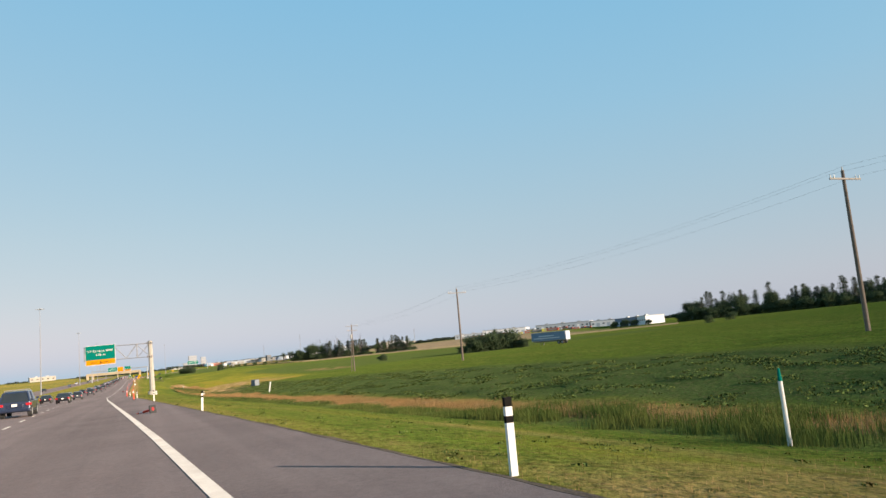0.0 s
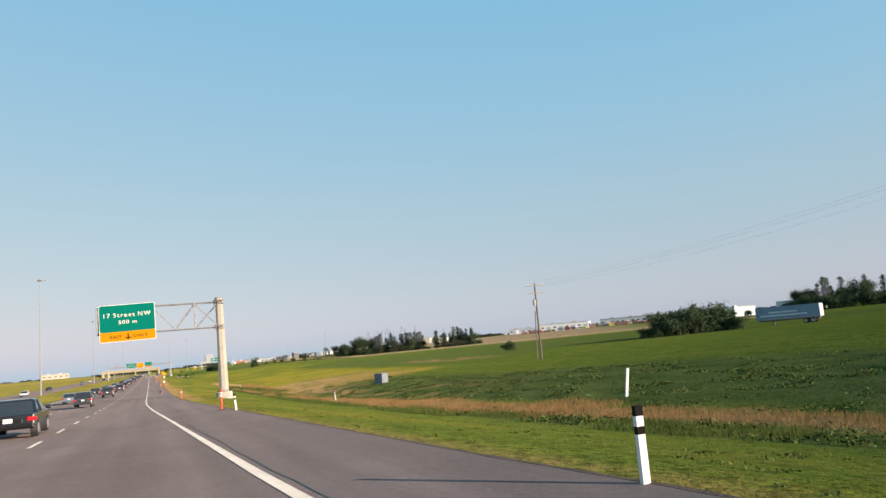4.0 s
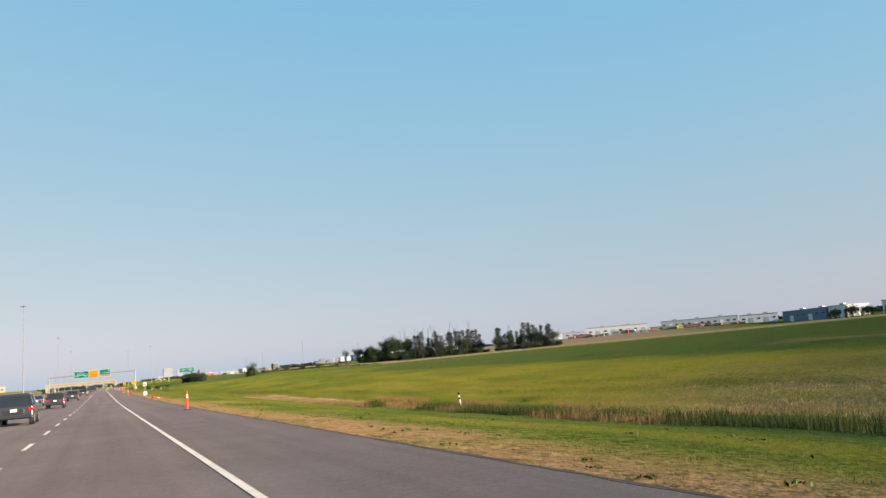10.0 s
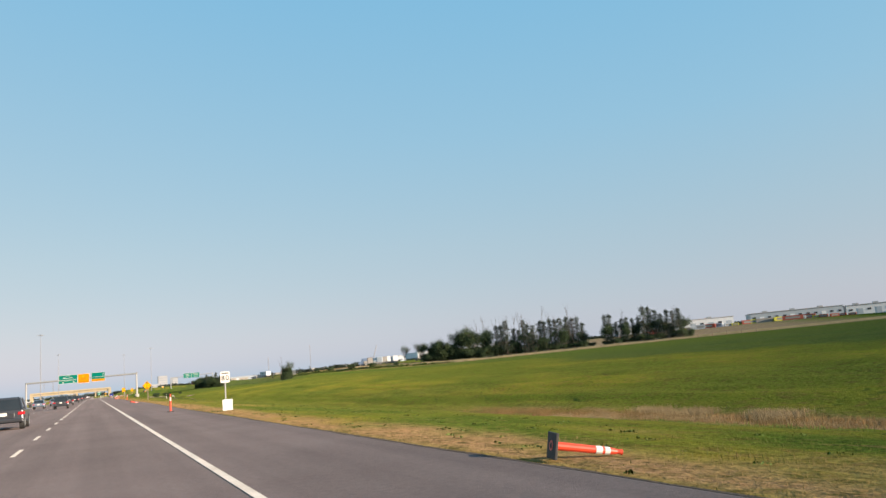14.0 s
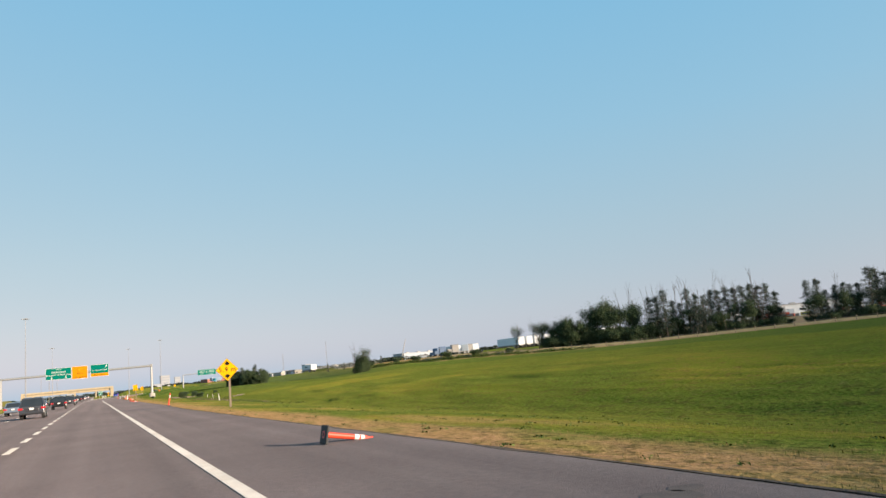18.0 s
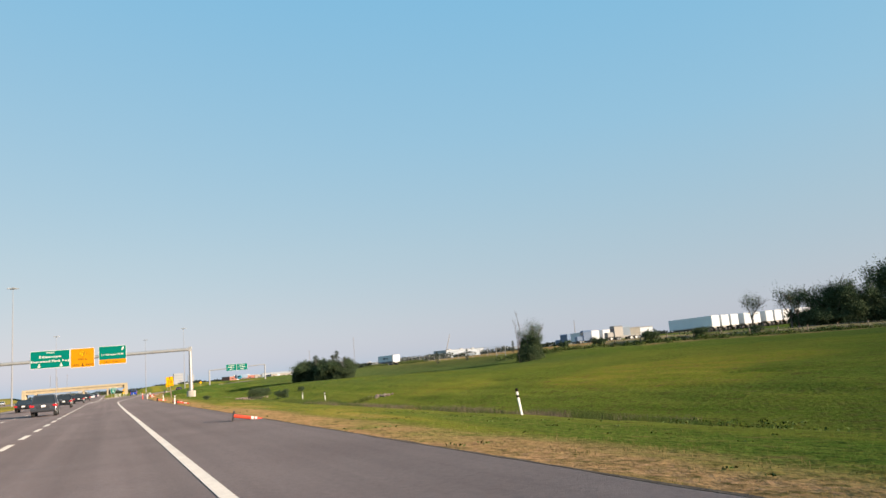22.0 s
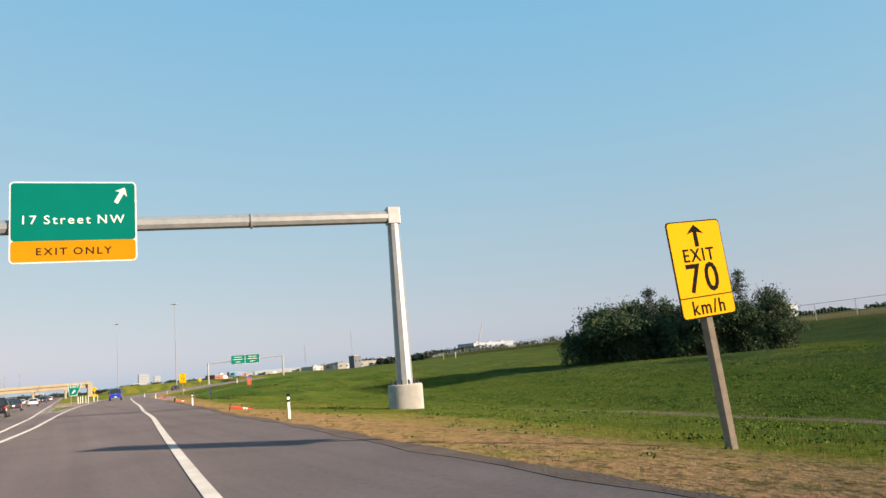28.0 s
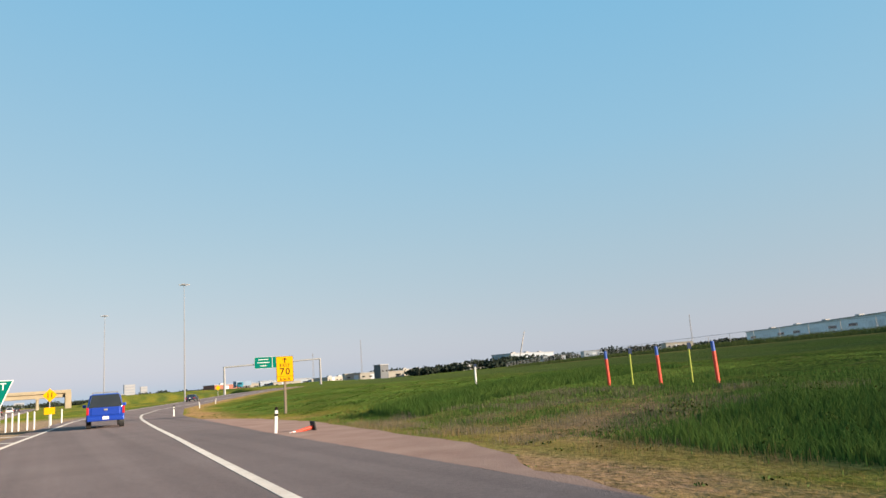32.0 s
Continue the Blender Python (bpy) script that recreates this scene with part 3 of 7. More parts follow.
PAD = ((719, 0.05), (722, 0.5), (724.5, 1.35), (727, 1.9), (733, 2.4), (744, 2.9), (752, 2.2), (760, 0.1))
pad_ys = tuple(np.arange(719, 760.1, 1.0))
M["pad"] = material("packed_gravel", (0.165, 0.105, 0.088), (0.225, 0.155, 0.13), 0.8, 0.95, bump=0.7, fine=22, spec=0.12)
tagged(strip("gravel_pad", tuple((y, along(EDGE, y) + 0.004) for y in pad_ys), tuple((y, along(EDGE, y) + max(0.05, along(PAD, y) + re_.uniform(-0.12, 0.12))) for y in pad_ys), pad_ys, None, "pad", 0.5, lift=-0.004),
       "reddish packed gravel lay-by beside the ramp", "gravel", kind="structure")


# ---- road markings ----
marks = thing("lane_marking", "broken white painted lane lines, worn in places", "road marking", kind="structure")


def dash(x, y, length, width=0.12, turn=0.0):
    bm = B()
    box(bm, 0, length / 2, 0, width, length, 0.006)
    ob = part("dash", bm, "line", marks)
    ob.matrix_basis = pose(x, y, 0.009, 0, 0, turn)


y = -4.0
while y < 372:
    dash(along(DASH, y), y, 3.0, turn=-math.degrees(math.atan2(along(DASH, y + 3) - along(DASH, y), 3)))
    y += 8.4
while y < 640:
    dash(along(DASH, y), y, 3.0, 0.2)
    y += 6.0
y = 0.0
while y < 1000:
    for off in (-6.2, -9.9):
        dash(off - 0.2, y, 3.0)
    y += 9.0
GORE_MAIN = ((640, -2.6), (668, -1.6), (690, -1.2), (1400, -1.2))
tagged(strip("gore_line", offs(RAMP_LEFT, -0.1), offs(RAMP_LEFT, 0.1), spaced((640, 800, 5), (800, 1000, 8)), None, "line", 0.006, lift=0.009), "solid white painted line along the ramp", "road marking", kind="structure")
tagged(strip("main_edge_line", offs(GORE_MAIN, -0.1), offs(GORE_MAIN, 0.1), spaced((640, 700, 5), (700, 1400, 50)), 0.009, "line", 0.006), "solid white painted line along the main lanes", "road marking", kind="structure")
tagged(strip("median_line", -12.0, -11.85, spaced((-200, 1400, 100)), 0.009, "line", 0.006), "solid painted line beside the median", "road marking", kind="structure")
chevrons = thing("chevron_marking", "white painted chevrons in the exit gore", "road marking", kind="structure")
for i in range(9):
    y0 = 703 + i * 6.5
    l, r = along(GORE_MAIN, y0), along(RAMP_LEFT, y0)
    for a, b in (((l, y0), ((l + r) / 2, y0 + 3.5)), ((r, y0), ((l + r) / 2, y0 + 3.5))):
        bm = B()
        ln = math.dist(a, b)
        box(bm, 0, ln / 2, 0, 0.35, ln, 0.005)
        ob = part("chevron_bar", bm, "line", chevrons)
        ob.matrix_basis = pose(a[0], a[1], 0.0115, 0, 0, -math.degrees(math.atan2(b[0] - a[0], b[1] - a[1])))
# sealed cracks and old seams
seams = thing("crack_seal", "dark sealed cracks across worn asphalt", "road surface", kind="structure")
rs = random.Random(5)


def seal(pts, w=0.06):
    bm = B()
    vs = []
    for i, (x, y) in enumerate(pts):
        a, b = pts[max(i - 1, 0)], pts[min(i + 1, len(pts) - 1)]
        n = Vector((b[1] - a[1], a[0] - b[0])).normalized() * w * rs.uniform(0.5, 1.3) / 2
        vs.append((bm.verts.new((x + n.x, y + n.y, 0.0045)), bm.verts.new((x - n.x, y - n.y, 0.0045))))
    for p, q in zip(vs, vs[1:]):
        bm.faces.new((p[0], p[1], q[1], q[0]))
    bmesh.ops.recalc_face_normals(bm, faces=bm.faces)
    part("seal", bm, "tar", seams)


for i in range(15):
    y0 = -10 + i * 48 + rs.uniform(-16, 16)
    x0, x1 = (-5.5, rs.uniform(-1, 1.4)) if rs.random() < 0.5 else (rs.uniform(1.9, 2.6), along(EDGE, y0) - 0.3)
    n = 9
    seal([(x0 + (x1 - x0) * k / n, y0 + rs.uniform(-0.12, 0.12) + 0.5 * k / n) for k in range(n + 1)], 0.035)
stains = thing("road_stain", "dark damp patches on the paved shoulder", "road surface", kind="structure")
for x, y, w_, l_ in ((3.88, 255.4, 0.17, 0.5), (4.18, 255.5, 0.07, 0.12), (4.75, 415.1, 0.3, 0.26), (5.1, 415.3, 0.2, 0.14)):
    bm = B()
    ring = [bm.verts.new((w_ * math.cos(a) * (1 + 0.35 * noise.noise((math.cos(a) * 2, math.sin(a) * 2, x))), l_ * math.sin(a) * (1 + 0.4 * noise.noise((math.cos(a) * 2, math.sin(a) * 2, y))), 0)) for a in np.linspace(0, math.tau, 26)[:-1]]
    bm.faces.new(ring)
    part("stain", bm, "damp", stains).matrix_basis = pose(x, y, 0.0045)
for y0, y1, off in ((80, 118, 0.22), (150, 205, -3.95), (296, 305, 0.2)):
    n = int((y1 - y0) / 1.2)
    seal([(1.68 + off + rs.uniform(-0.03, 0.03), y0 + (y1 - y0) * k / n) for k in range(n + 1)], 0.03)


# ---- overhead signs ----
def plate(parent, name, x0, x1, z0, z1, y, mat, label="", r=0.12, t=0.03):
    """A flat sign panel with rounded corners, facing -y."""
    bm = B()
    o = []
    for cx, cz, a0 in ((x1 - r, z1 - r, 0), (x0 + r, z1 - r, 90), (x0 + r, z0 + r, 180), (x1 - r, z0 + r, 270)):
        for k in range(5):
            a = radians(a0 + k * 22.5)
            o.append((cx + r * math.cos(a), cz + r * math.sin(a)))
    prism(bm, o, y, y + t)
    return part(name, bm, mat, parent, label)


def arrow(parent, x, z, y, size, angle, mat, name="arrow", wide=1.0):
    """A flat arrow that points up, turned clockwise by angle."""
    bm = B()
    o = [(0, 1), (0.62 * wide, 0.25), (0.2, 0.42), (0.2, -0.8), (-0.2, -0.8), (-0.2, 0.42), (-0.62 * wide, 0.25)]
    prism(bm, [(a * size, b * size) for a, b in o], -0.006, 0.0)
    ob = part(name, bm, mat, parent)
    ob.matrix_basis = pose(x, y, z, 0, angle, 0)
    return ob


def sign_panel(parent, x0, x1, z0, z1, y, split=None, top="green", bottom="amber"):
    p = plate(parent, "sign_panel", x0, x1, z0, z1, y, "white", "white-bordered sign panel", 0.2)
    cut = z0 + (z1 - z0) * split if split else z0 + 0.06
    plate(p, "upper_field", x0 + 0.06, x1 - 0.06, cut, z1 - 0.06, y - 0.008, top, "", 0.14, 0.008)
    if split:
        plate(p, "lower_field", x0 + 0.06, x1 - 0.06, z0 + 0.06, cut - 0.004, y - 0.008, bottom, "amber lower field", 0.14, 0.008)
    n = max(2, round((x1 - x0) / 1.6))
    for i in range(n):
        bm = B()
        box(bm, x0 + (x1 - x0) * (i + 0.5) / n, y + 0.09, (z0 + z1) / 2, 0.08, 0.12, z1 - z0 - 0.1)
        part("stiffener", bm, "steel", p)
    return p


def plinth(parent, x, y, z0, z1, r, seg=44):
    bm = B()
    rod(bm, (x, y, z0), (x, y, z1 - 0.05), r, r, seg)
    rod(bm, (x, y, z1 - 0.05), (x, y, z1), r, r - 0.06, seg)
    pl = part("footing", bm, "concrete", parent, "round concrete footing")
    for i in range(12):
        a = i * math.tau / 12
        bm = B()
        rod(bm, (x + (r - 0.22) * math.cos(a), y + (r - 0.22) * math.sin(a), z1), (x + (r - 0.22) * math.cos(a), y + (r - 0.22) * math.sin(a), z1 + 0.24), 0.04, seg=6)
        part("anchor_bolt", bm, "black", pl)
    return pl


# steel in a darker grey, to carry the shade on the sign truss
M["truss"] = material("darkened_truss_steel", (0.3, 0.3, 0.31), (0.22, 0.22, 0.23), 3, 0.6, 0.2)
G1Y = 180.3
g1 = thing("overhead_sign", "green exit sign on a cantilevered steel truss with concrete footing", "road sign", 0, 0, 0)
plinth(g1, 10.45, G1Y, gz(10.45, G1Y) - 0.3, 0.25, 0.95)
bm = B()
rod(bm, (10.45, G1Y, 0.25), (10.25, G1Y, 11.55), 0.58, 0.46, 8)
part("post", bm, "concrete", g1, "pale octagonal tapered post").matrix_basis = pose(10.45, G1Y, 0, 0, 0, 22.5) @ pose(-10.45, -G1Y, 0)
bm = B()
rod(bm, (10.25, G1Y, 11.55), (10.25, G1Y, 11.62), 0.54, 0.5, 12)
part("cap", bm, "darksteel", g1)
for zz in (11.1, 8.05):
    for yy in (-0.55, 0.55):
        bm = B()
        rod(bm, (-3.4, G1Y + yy, zz), (10.6, G1Y + yy, zz), 0.075, seg=8)
        part("chord", bm, "truss", g1)
    bm = B()
    for up in (-0.2, 0.2):
        box(bm, 10.18, G1Y, zz + up, 1.16, 1.36, 0.05, 0.006)
    for xo, yo in ((9.62, -0.6), (9.62, 0.6), (10.74, -0.6), (10.74, 0.6), (10.18, -0.64), (10.18, 0.64)):
        box(bm, xo, G1Y + yo, zz, 0.05, 0.1, 0.36)
    box(bm, 9.62, G1Y, zz, 0.05, 1.2, 0.36)
    cl = part("clamp", bm, "darksteel", g1, "bolted clamp round the post")
    for k in range(6):
        bm = B()
        rod(bm, (9.72 + k * 0.18, G1Y - 0.7, zz), (9.72 + k * 0.18, G1Y - 0.56, zz), 0.035, seg=6)
        part("bolt", bm, "black", cl)
for yy in (-0.55, 0.55):
    zig = [(-3.3, 8.1), (-1.4, 11.05), (0.6, 8.1), (2.6, 11.05), (5.2, 8.1), (7.4, 11.05), (10.1, 8.2)]
    for a, b in zip(zig, zig[1:]):
        bm = B()
        rod(bm, (a[0], G1Y + yy, a[1]), (b[0], G1Y + yy, b[1]), 0.05, seg=8)
        part("brace", bm, "truss", g1)
    for xa, za, xb, zb_, r_ in ((7.45, 8.1, 7.45, 11.05, 0.06), (7.5, 8.1, 10.1, 11.0, 0.04), (-3.4, 7.98, -3.4, 11.2, 0.07)):
        bm = B()
        rod(bm, (xa, G1Y + yy, za), (xb, G1Y + yy, zb_), r_, seg=8)
        part("upright", bm, "truss", g1)
for zz in (11.1, 8.05):
    for i in range(6):
        bm = B()
        rod(bm, (-3.2 + i * 2.3, G1Y - 0.55, zz), (-1.0 + i * 2.2, G1Y + 0.55, zz), 0.035, seg=6)
        part("cross_brace", bm, "darksteel", g1)
p = sign_panel(g1, -3.1, 3.05, 7.12, 11.46, G1Y - 0.85, 0.27)
yy = G1Y - 0.862
writing("legend", "17 Street NW", 0.69, "white", p, 0.0, yy, 10.2, squeeze=1.04, space=1.32)
writing("legend", "500 m", 0.62, "white", p, 0.0, yy, 9.36, squeeze=1.12)
writing("legend", "EXIT", 0.49, "ink", p, -1.33, yy, 7.68, squeeze=1.08)
writing("legend", "ONLY", 0.49, "ink", p, 1.34, yy, 7.68, squeeze=1.08)
arrow(p, 0.0, 7.72, yy, 0.36, 180, "ink", wide=2.0)
p.matrix_basis = pose(0, 0, 9.3, 0, -1.2, 0) @ pose(0, 0, -9.3)
g1.matrix_basis = pose(10.45, G1Y, 0, 0, 0, -7) @ pose(-10.45, -G1Y, 0)

G2Y = 662.4
g2 = thing("sign_bridge", "tubular steel sign bridge with green and amber signs", "road sign")
plinth(g2, 16.35, G2Y, gz(16.35, G2Y) - 0.3, 0.55, 0.88)
bm = B()
rod(bm, (16.35, G2Y, 0.55), (16.35, G2Y, 9.45), 0.42, 0.3, 10)
part("post", bm, "steel", g2, "tapered many-sided steel post")
bm = B()
box(bm, 16.35, G2Y, 9.3, 0.66, 0.66, 0.9, 0.04)
part("joint_box", bm, "steel", g2)
for i in range(6):
    bm = B()
    xa, xb = 16.1 - i * 7.0, 16.1 - (i + 1) * 7.0 + 0.03
    rod(bm, (xa, G2Y, 9.25 - i * 0.1), (xb, G2Y, 9.15 - i * 0.1), 0.34, 0.34, 10)
    part("beam_section", bm, "steel", g2)
    bm = B()
    rod(bm, (xb, G2Y, 9.15 - i * 0.1), (xb - 0.08, G2Y, 9.15 - i * 0.1), 0.4, 0.4, 14)
    part("flange", bm, "steel", g2)
bm = B()
rod(bm, (-26.0, G2Y, -0.9), (-26.0, G2Y, 9.0), 0.42, 0.3, 10)
part("post", bm, "steel", g2, "tapered many-sided steel post")
yy = G2Y - 0.45
pc = sign_panel(g2, -1.3, 3.9, 7.28, 11.0, yy, 0.27)
writing("legend", "17 Street NW", 0.56, "white", pc, 1.3, yy - 0.012, 9.22, squeeze=1.04, space=1.32)
arrow(pc, 3.2, 10.32, yy - 0.012, 0.46, 28, "white")
writing("legend", "EXIT ONLY", 0.46, "ink", pc, 1.3, yy - 0.012, 7.78, squeeze=1.1, space=1.3)
pb = sign_panel(g2, -6.55, -2.1, 7.05, 10.9, yy, None, "amber")
bm = B()
prism(bm, [(0, 0.72), (0.72, 0), (0, -0.72), (-0.72, 0)], 0, 0.006)
dm = part("diamond", bm, "ink", pb)
dm.matrix_basis = pose(-4.3, yy - 0.015, 9.85)
bm = B()
prism(bm, [(0, 0.66), (0.66, 0), (0, -0.66), (-0.66, 0)], 0, 0.006)
dm = part("diamond_field", bm, "yellow", pb)
dm.matrix_basis = pose(-4.3, yy - 0.022, 9.85)
for xs in ([(-0.2, 0.38), (-0.2, -0.38)], [(0.3, 0.38), (0.3, -0.38)], [(0.0, 0.38), (0.16, 0.0), (0.16, -0.38)]):
    bm = B()
    for (xa, za), (xb, zb) in zip(xs, xs[1:]):
        rod(bm, (xa, 0, za), (xb, 0, zb), 0.045, seg=6)
    ln = part("symbol", bm, "ink", pb)
    ln.matrix_basis = pose(-4.3, yy - 0.03, 9.85) @ Matrix.Diagonal((1, 0.1, 1, 1))
writing("legend", "300 m", 0.55, "ink", pb, -4.3, yy - 0.012, 8.65, squeeze=1.1)
writing("legend", "LANE", 0.5, "ink", pb, -5.6, yy - 0.012, 7.55)
writing("legend", "ENDS", 0.5, "ink", pb, -3.0, yy - 0.012, 7.55)
arrow(pb, -4.3, 7.58, yy - 0.012, 0.36, 180, "ink", wide=1.5)
pa = sign_panel(g2, -13.8, -6.65, 7.35, 10.85, yy)
writing("legend", "WEST", 0.5, "white", pa, -10.2, yy - 0.012, 10.4, squeeze=1.1)
writing("legend", "Edmonton", 0.74, "white", pa, -10.2, yy - 0.012, 9.6, squeeze=1.1)
writing("legend", "Sherwood Park Fwy", 0.66, "white", pa, -10.2, yy - 0.012, 8.72, squeeze=1.1)
for ax in (-12.2, -8.2):
    arrow(pa, ax, 7.95, yy - 0.012, 0.42, 180, "white", wide=1.6)

g2.matrix_basis = pose(16.45, G2Y, 0, 0, 0, -8) @ pose(-16.35, -G2Y, 0)
g3 = thing("sign_bridge", "slender steel sign bridge with two green panels", "road sign")
for px_, zb, zt in ((57.0, 1.3, 10.3), (90.4, 2.0, 11.6)):
    bm = B()
    rod(bm, (px_, 965, zb - 0.6), (px_, 965, zt), 0.42, 0.32, 8)
    part("post", bm, "steel", g3)
for i in range(4):
    bm = B()
    rod(bm, (57 + i * 8.35, 965, 10.1 + i * 0.33), (57 + (i + 1) * 8.35, 965, 10.1 + (i + 1) * 0.33), 0.28, seg=8)
    part("beam_section", bm, "steel", g3)
for xa, xb in ((66.9, 73.1), (73.15, 79.6)):
    pg = sign_panel(g3, xa, xb, 9.0, 12.9, 964.4)
    for k, zz in enumerate((12.0, 11.0, 9.9)):
        bm = B()
        box(bm, (xa + xb) / 2, 964.37, zz, (3.6, 4.2, 2.2)[k], 0.01, 0.22)
        part("legend_bar", bm, "white", pg)


# ---- small road signs ----
def sign_post(parent, x, y, z0, z1, mat="wood", w=0.14):
    bm = B()
    box(bm, x, y, (z0 + z1) / 2, w, w, z1 - z0, 0.012)
    return part("post", bm, mat, parent)


dia = thing("clearance_sign", "yellow diamond height sign on a wooden post", "road sign", 8.85, 465.2, gz(8.85, 465.2))
zb = gz(8.85, 465.2)
sign_post(dia, 0, 0.1, -0.3, 2.6)
bm = B()
c = 2.4 - zb
prism(bm, [(0, 0.82), (0.82, 0), (0, -0.82), (-0.82, 0)], -0.01, 0.02)
dpan = part("panel", bm, "ink", dia, "black-edged diamond panel")
dpan.matrix_basis = pose(-0.14, 0, c)
bm = B()
prism(bm, [(0, 0.8), (0.8, 0), (0, -0.8), (-0.8, 0)], -0.018, -0.01)
part("field", bm, "yellow", dpan)
writing("legend", "5.9 m", 0.47, "ink", dpan, 0, -0.02, 0.0)
for s_, up in ((1, 0), (-1, 180)):
    bm = B()
    prism(bm, [(0, 0.2), (0.22, -0.05), (0.1, -0.05), (0.1, -0.12), (-0.1, -0.12), (-0.1, -0.05), (-0.22, -0.05)], -0.026, -0.018)
    tr = part("pointer", bm, "ink", dpan)
    tr.matrix_basis = pose(0, 0, 0.45 * s_, 0, up, 0)


def exit_speed(x, y, zg, zlo, w, h, tilt=0.0):
    s_ = thing("exit_speed_sign", "yellow exit speed sign on a leaning wooden post", "road sign", x, y, zg, 0, tilt=(0, tilt), group="exit speed signs")
    sign_post(s_, 0, 0.1, -0.3, zlo + h * 0.8 - zg)
    z0 = zlo - zg
    pn = plate(s_, "panel", -w / 2, w / 2, z0, z0 + h, 0, "ink", "black-edged panel", 0.07, 0.015)
    plate(pn, "field", -w / 2 + 0.02, w / 2 - 0.02, z0 + 0.02, z0 + h - 0.02, -0.006, "yellow", "", 0.06, 0.006)
    writing("legend", "EXIT", 0.3 * w / 1.2, "ink", pn, 0, -0.009, z0 + 0.635 * h)
    writing("legend", "70", 0.66 * w / 1.2, "ink", pn, 0, -0.009, z0 + 0.39 * h)
    writing("legend", "km/h", 0.32 * w / 1.2, "ink", pn, 0, -0.009, z0 + 0.1 * h)
    arrow(pn, 0, z0 + 0.83 * h, -0.007, 0.2 * w / 1.2, 0, "ink", wide=1.5)
    bm = B()
    box(bm, 0, -0.01, z0 + 0.215 * h, w - 0.05, 0.006, 0.018)
    part("divider", bm, "ink", pn)
    return s_


exit_speed(10.6, 636.5, gz(10.6, 636.5), 1.8, 1.22, 1.6, -4.5)
exit_speed(18.65, 759, gz(18.65, 759), 1.9, 1.1, 1.6)

lim = thing("speed_limit_sign", "white speed limit sign with a lower white board", "road sign", 6.7, 361.5, gz(6.7, 361.5))
sign_post(lim, 0, 0.05, -0.2, 2.2, "steel", 0.06)
pn = plate(lim, "panel", -0.26, 0.26, 1.62, 2.26, 0, "white", "", 0.05, 0.012)
writing("legend", "80", 0.4, "ink", pn, 0, -0.004, 1.88)
bm = B()
box(bm, 0, -0.003, 2.16, 0.4, 0.004, 0.06)
part("legend_bar", bm, "ink", pn)
bm = B()
box(bm, 0.03, -0.35, 0.36, 0.56, 0.05, 0.62, 0.01)
part("lower_board", bm, "white", lim, "dirty white board standing at the foot")

stake = thing("utility_marker", "small dark blue warning panel on a dark stake", "marker post", 13.95, 704.2, gz(13.95, 704.2), tilt=(0, -4))
sign_post(stake, 0, 0.02, -0.2, 0.62, "black", 0.06)
M["bluepanel"] = material("dark_blue_panel", (0.02, 0.034, 0.075), (0.035, 0.05, 0.095), 6, 0.8, spec=0.1)
M["bluetext"] = material("dull_blue_legend", (0.07, 0.09, 0.14), (0.1, 0.12, 0.17), 6, 0.8, spec=0.1)
pn = plate(stake, "panel", -0.11, 0.11, 0.78, 1.19, 0, "bluepanel", "", 0.03, 0.012)
for k in range(4):
    bm = B()
    box(bm, 0, -0.003, 1.12 - k * 0.085, 0.16, 0.004, 0.03)
    part("legend_bar", bm, "bluetext", pn)
plate(stake, "lower_panel", -0.09, 0.09, 0.45, 0.76, 0, "bluepanel", "", 0.03, 0.012)

gore = thing("exit_sign", "green slanted exit sign on posts in the gore", "road sign", 2.4, 766, gz(2.4, 766))
bm = B()
prism(bm, [(-0.8, 1.4), (0.35, 1.4), (1.1, 3.25), (-0.95, 3.25)], 0, 0.03)
pn = part("panel", bm, "white", gore)
bm = B()
prism(bm, [(-0.75, 1.46), (0.31, 1.46), (1.02, 3.2), (-0.89, 3.2)], -0.008, 0)
part("field", bm, "green", pn)
writing("legend", "EXIT", 0.6, "white", pn, 0.02, -0.012, 2.85)
arrow(pn, -0.15, 2.0, -0.01, 0.4, 45, "white")
for xx in (-0.5, 0.4):
    sign_post(gore, xx, 0.08, -0.4, 3.0, "steel", 0.07)

haz = thing("hazard_sign", "yellow diverging sign with yellow board below", "road sign", 5.5, 769, gz(5.5, 769))
sign_post(haz, 0, 0.05, -0.3, 2.7, "steel", 0.07)
bm = B()
prism(bm, [(0, 0.45), (0.45, 0), (0, -0.45), (-0.45, 0)], -0.01, 0.02)
pn = part("panel", bm, "yellow", haz)
pn.matrix_basis = pose(0, 0, 2.2)
for xx in (-0.14, 0.14):
    bm = B()
    box(bm, xx * 0.8, -0.014, 0, 0.05, 0.006, 0.36)
    part("symbol", bm, "ink", pn)
plate(haz, "lower_panel", -0.32, 0.32, 0.95, 1.4, 0, "yellow", "", 0.05, 0.02)

warn = thing("warning_sign", "small yellow diamond warning sign on a post", "road sign", 48.0, 930, gz(48, 930))
sign_post(warn, 0, 0.05, -0.3, 2.6, "steel", 0.08)
bm = B()
prism(bm, [(0, 0.75), (0.75, 0), (0, -0.75), (-0.75, 0)], -0.01, 0.02)
part("panel", bm, "yellow", warn).matrix_basis = pose(0, 0, 2.4)


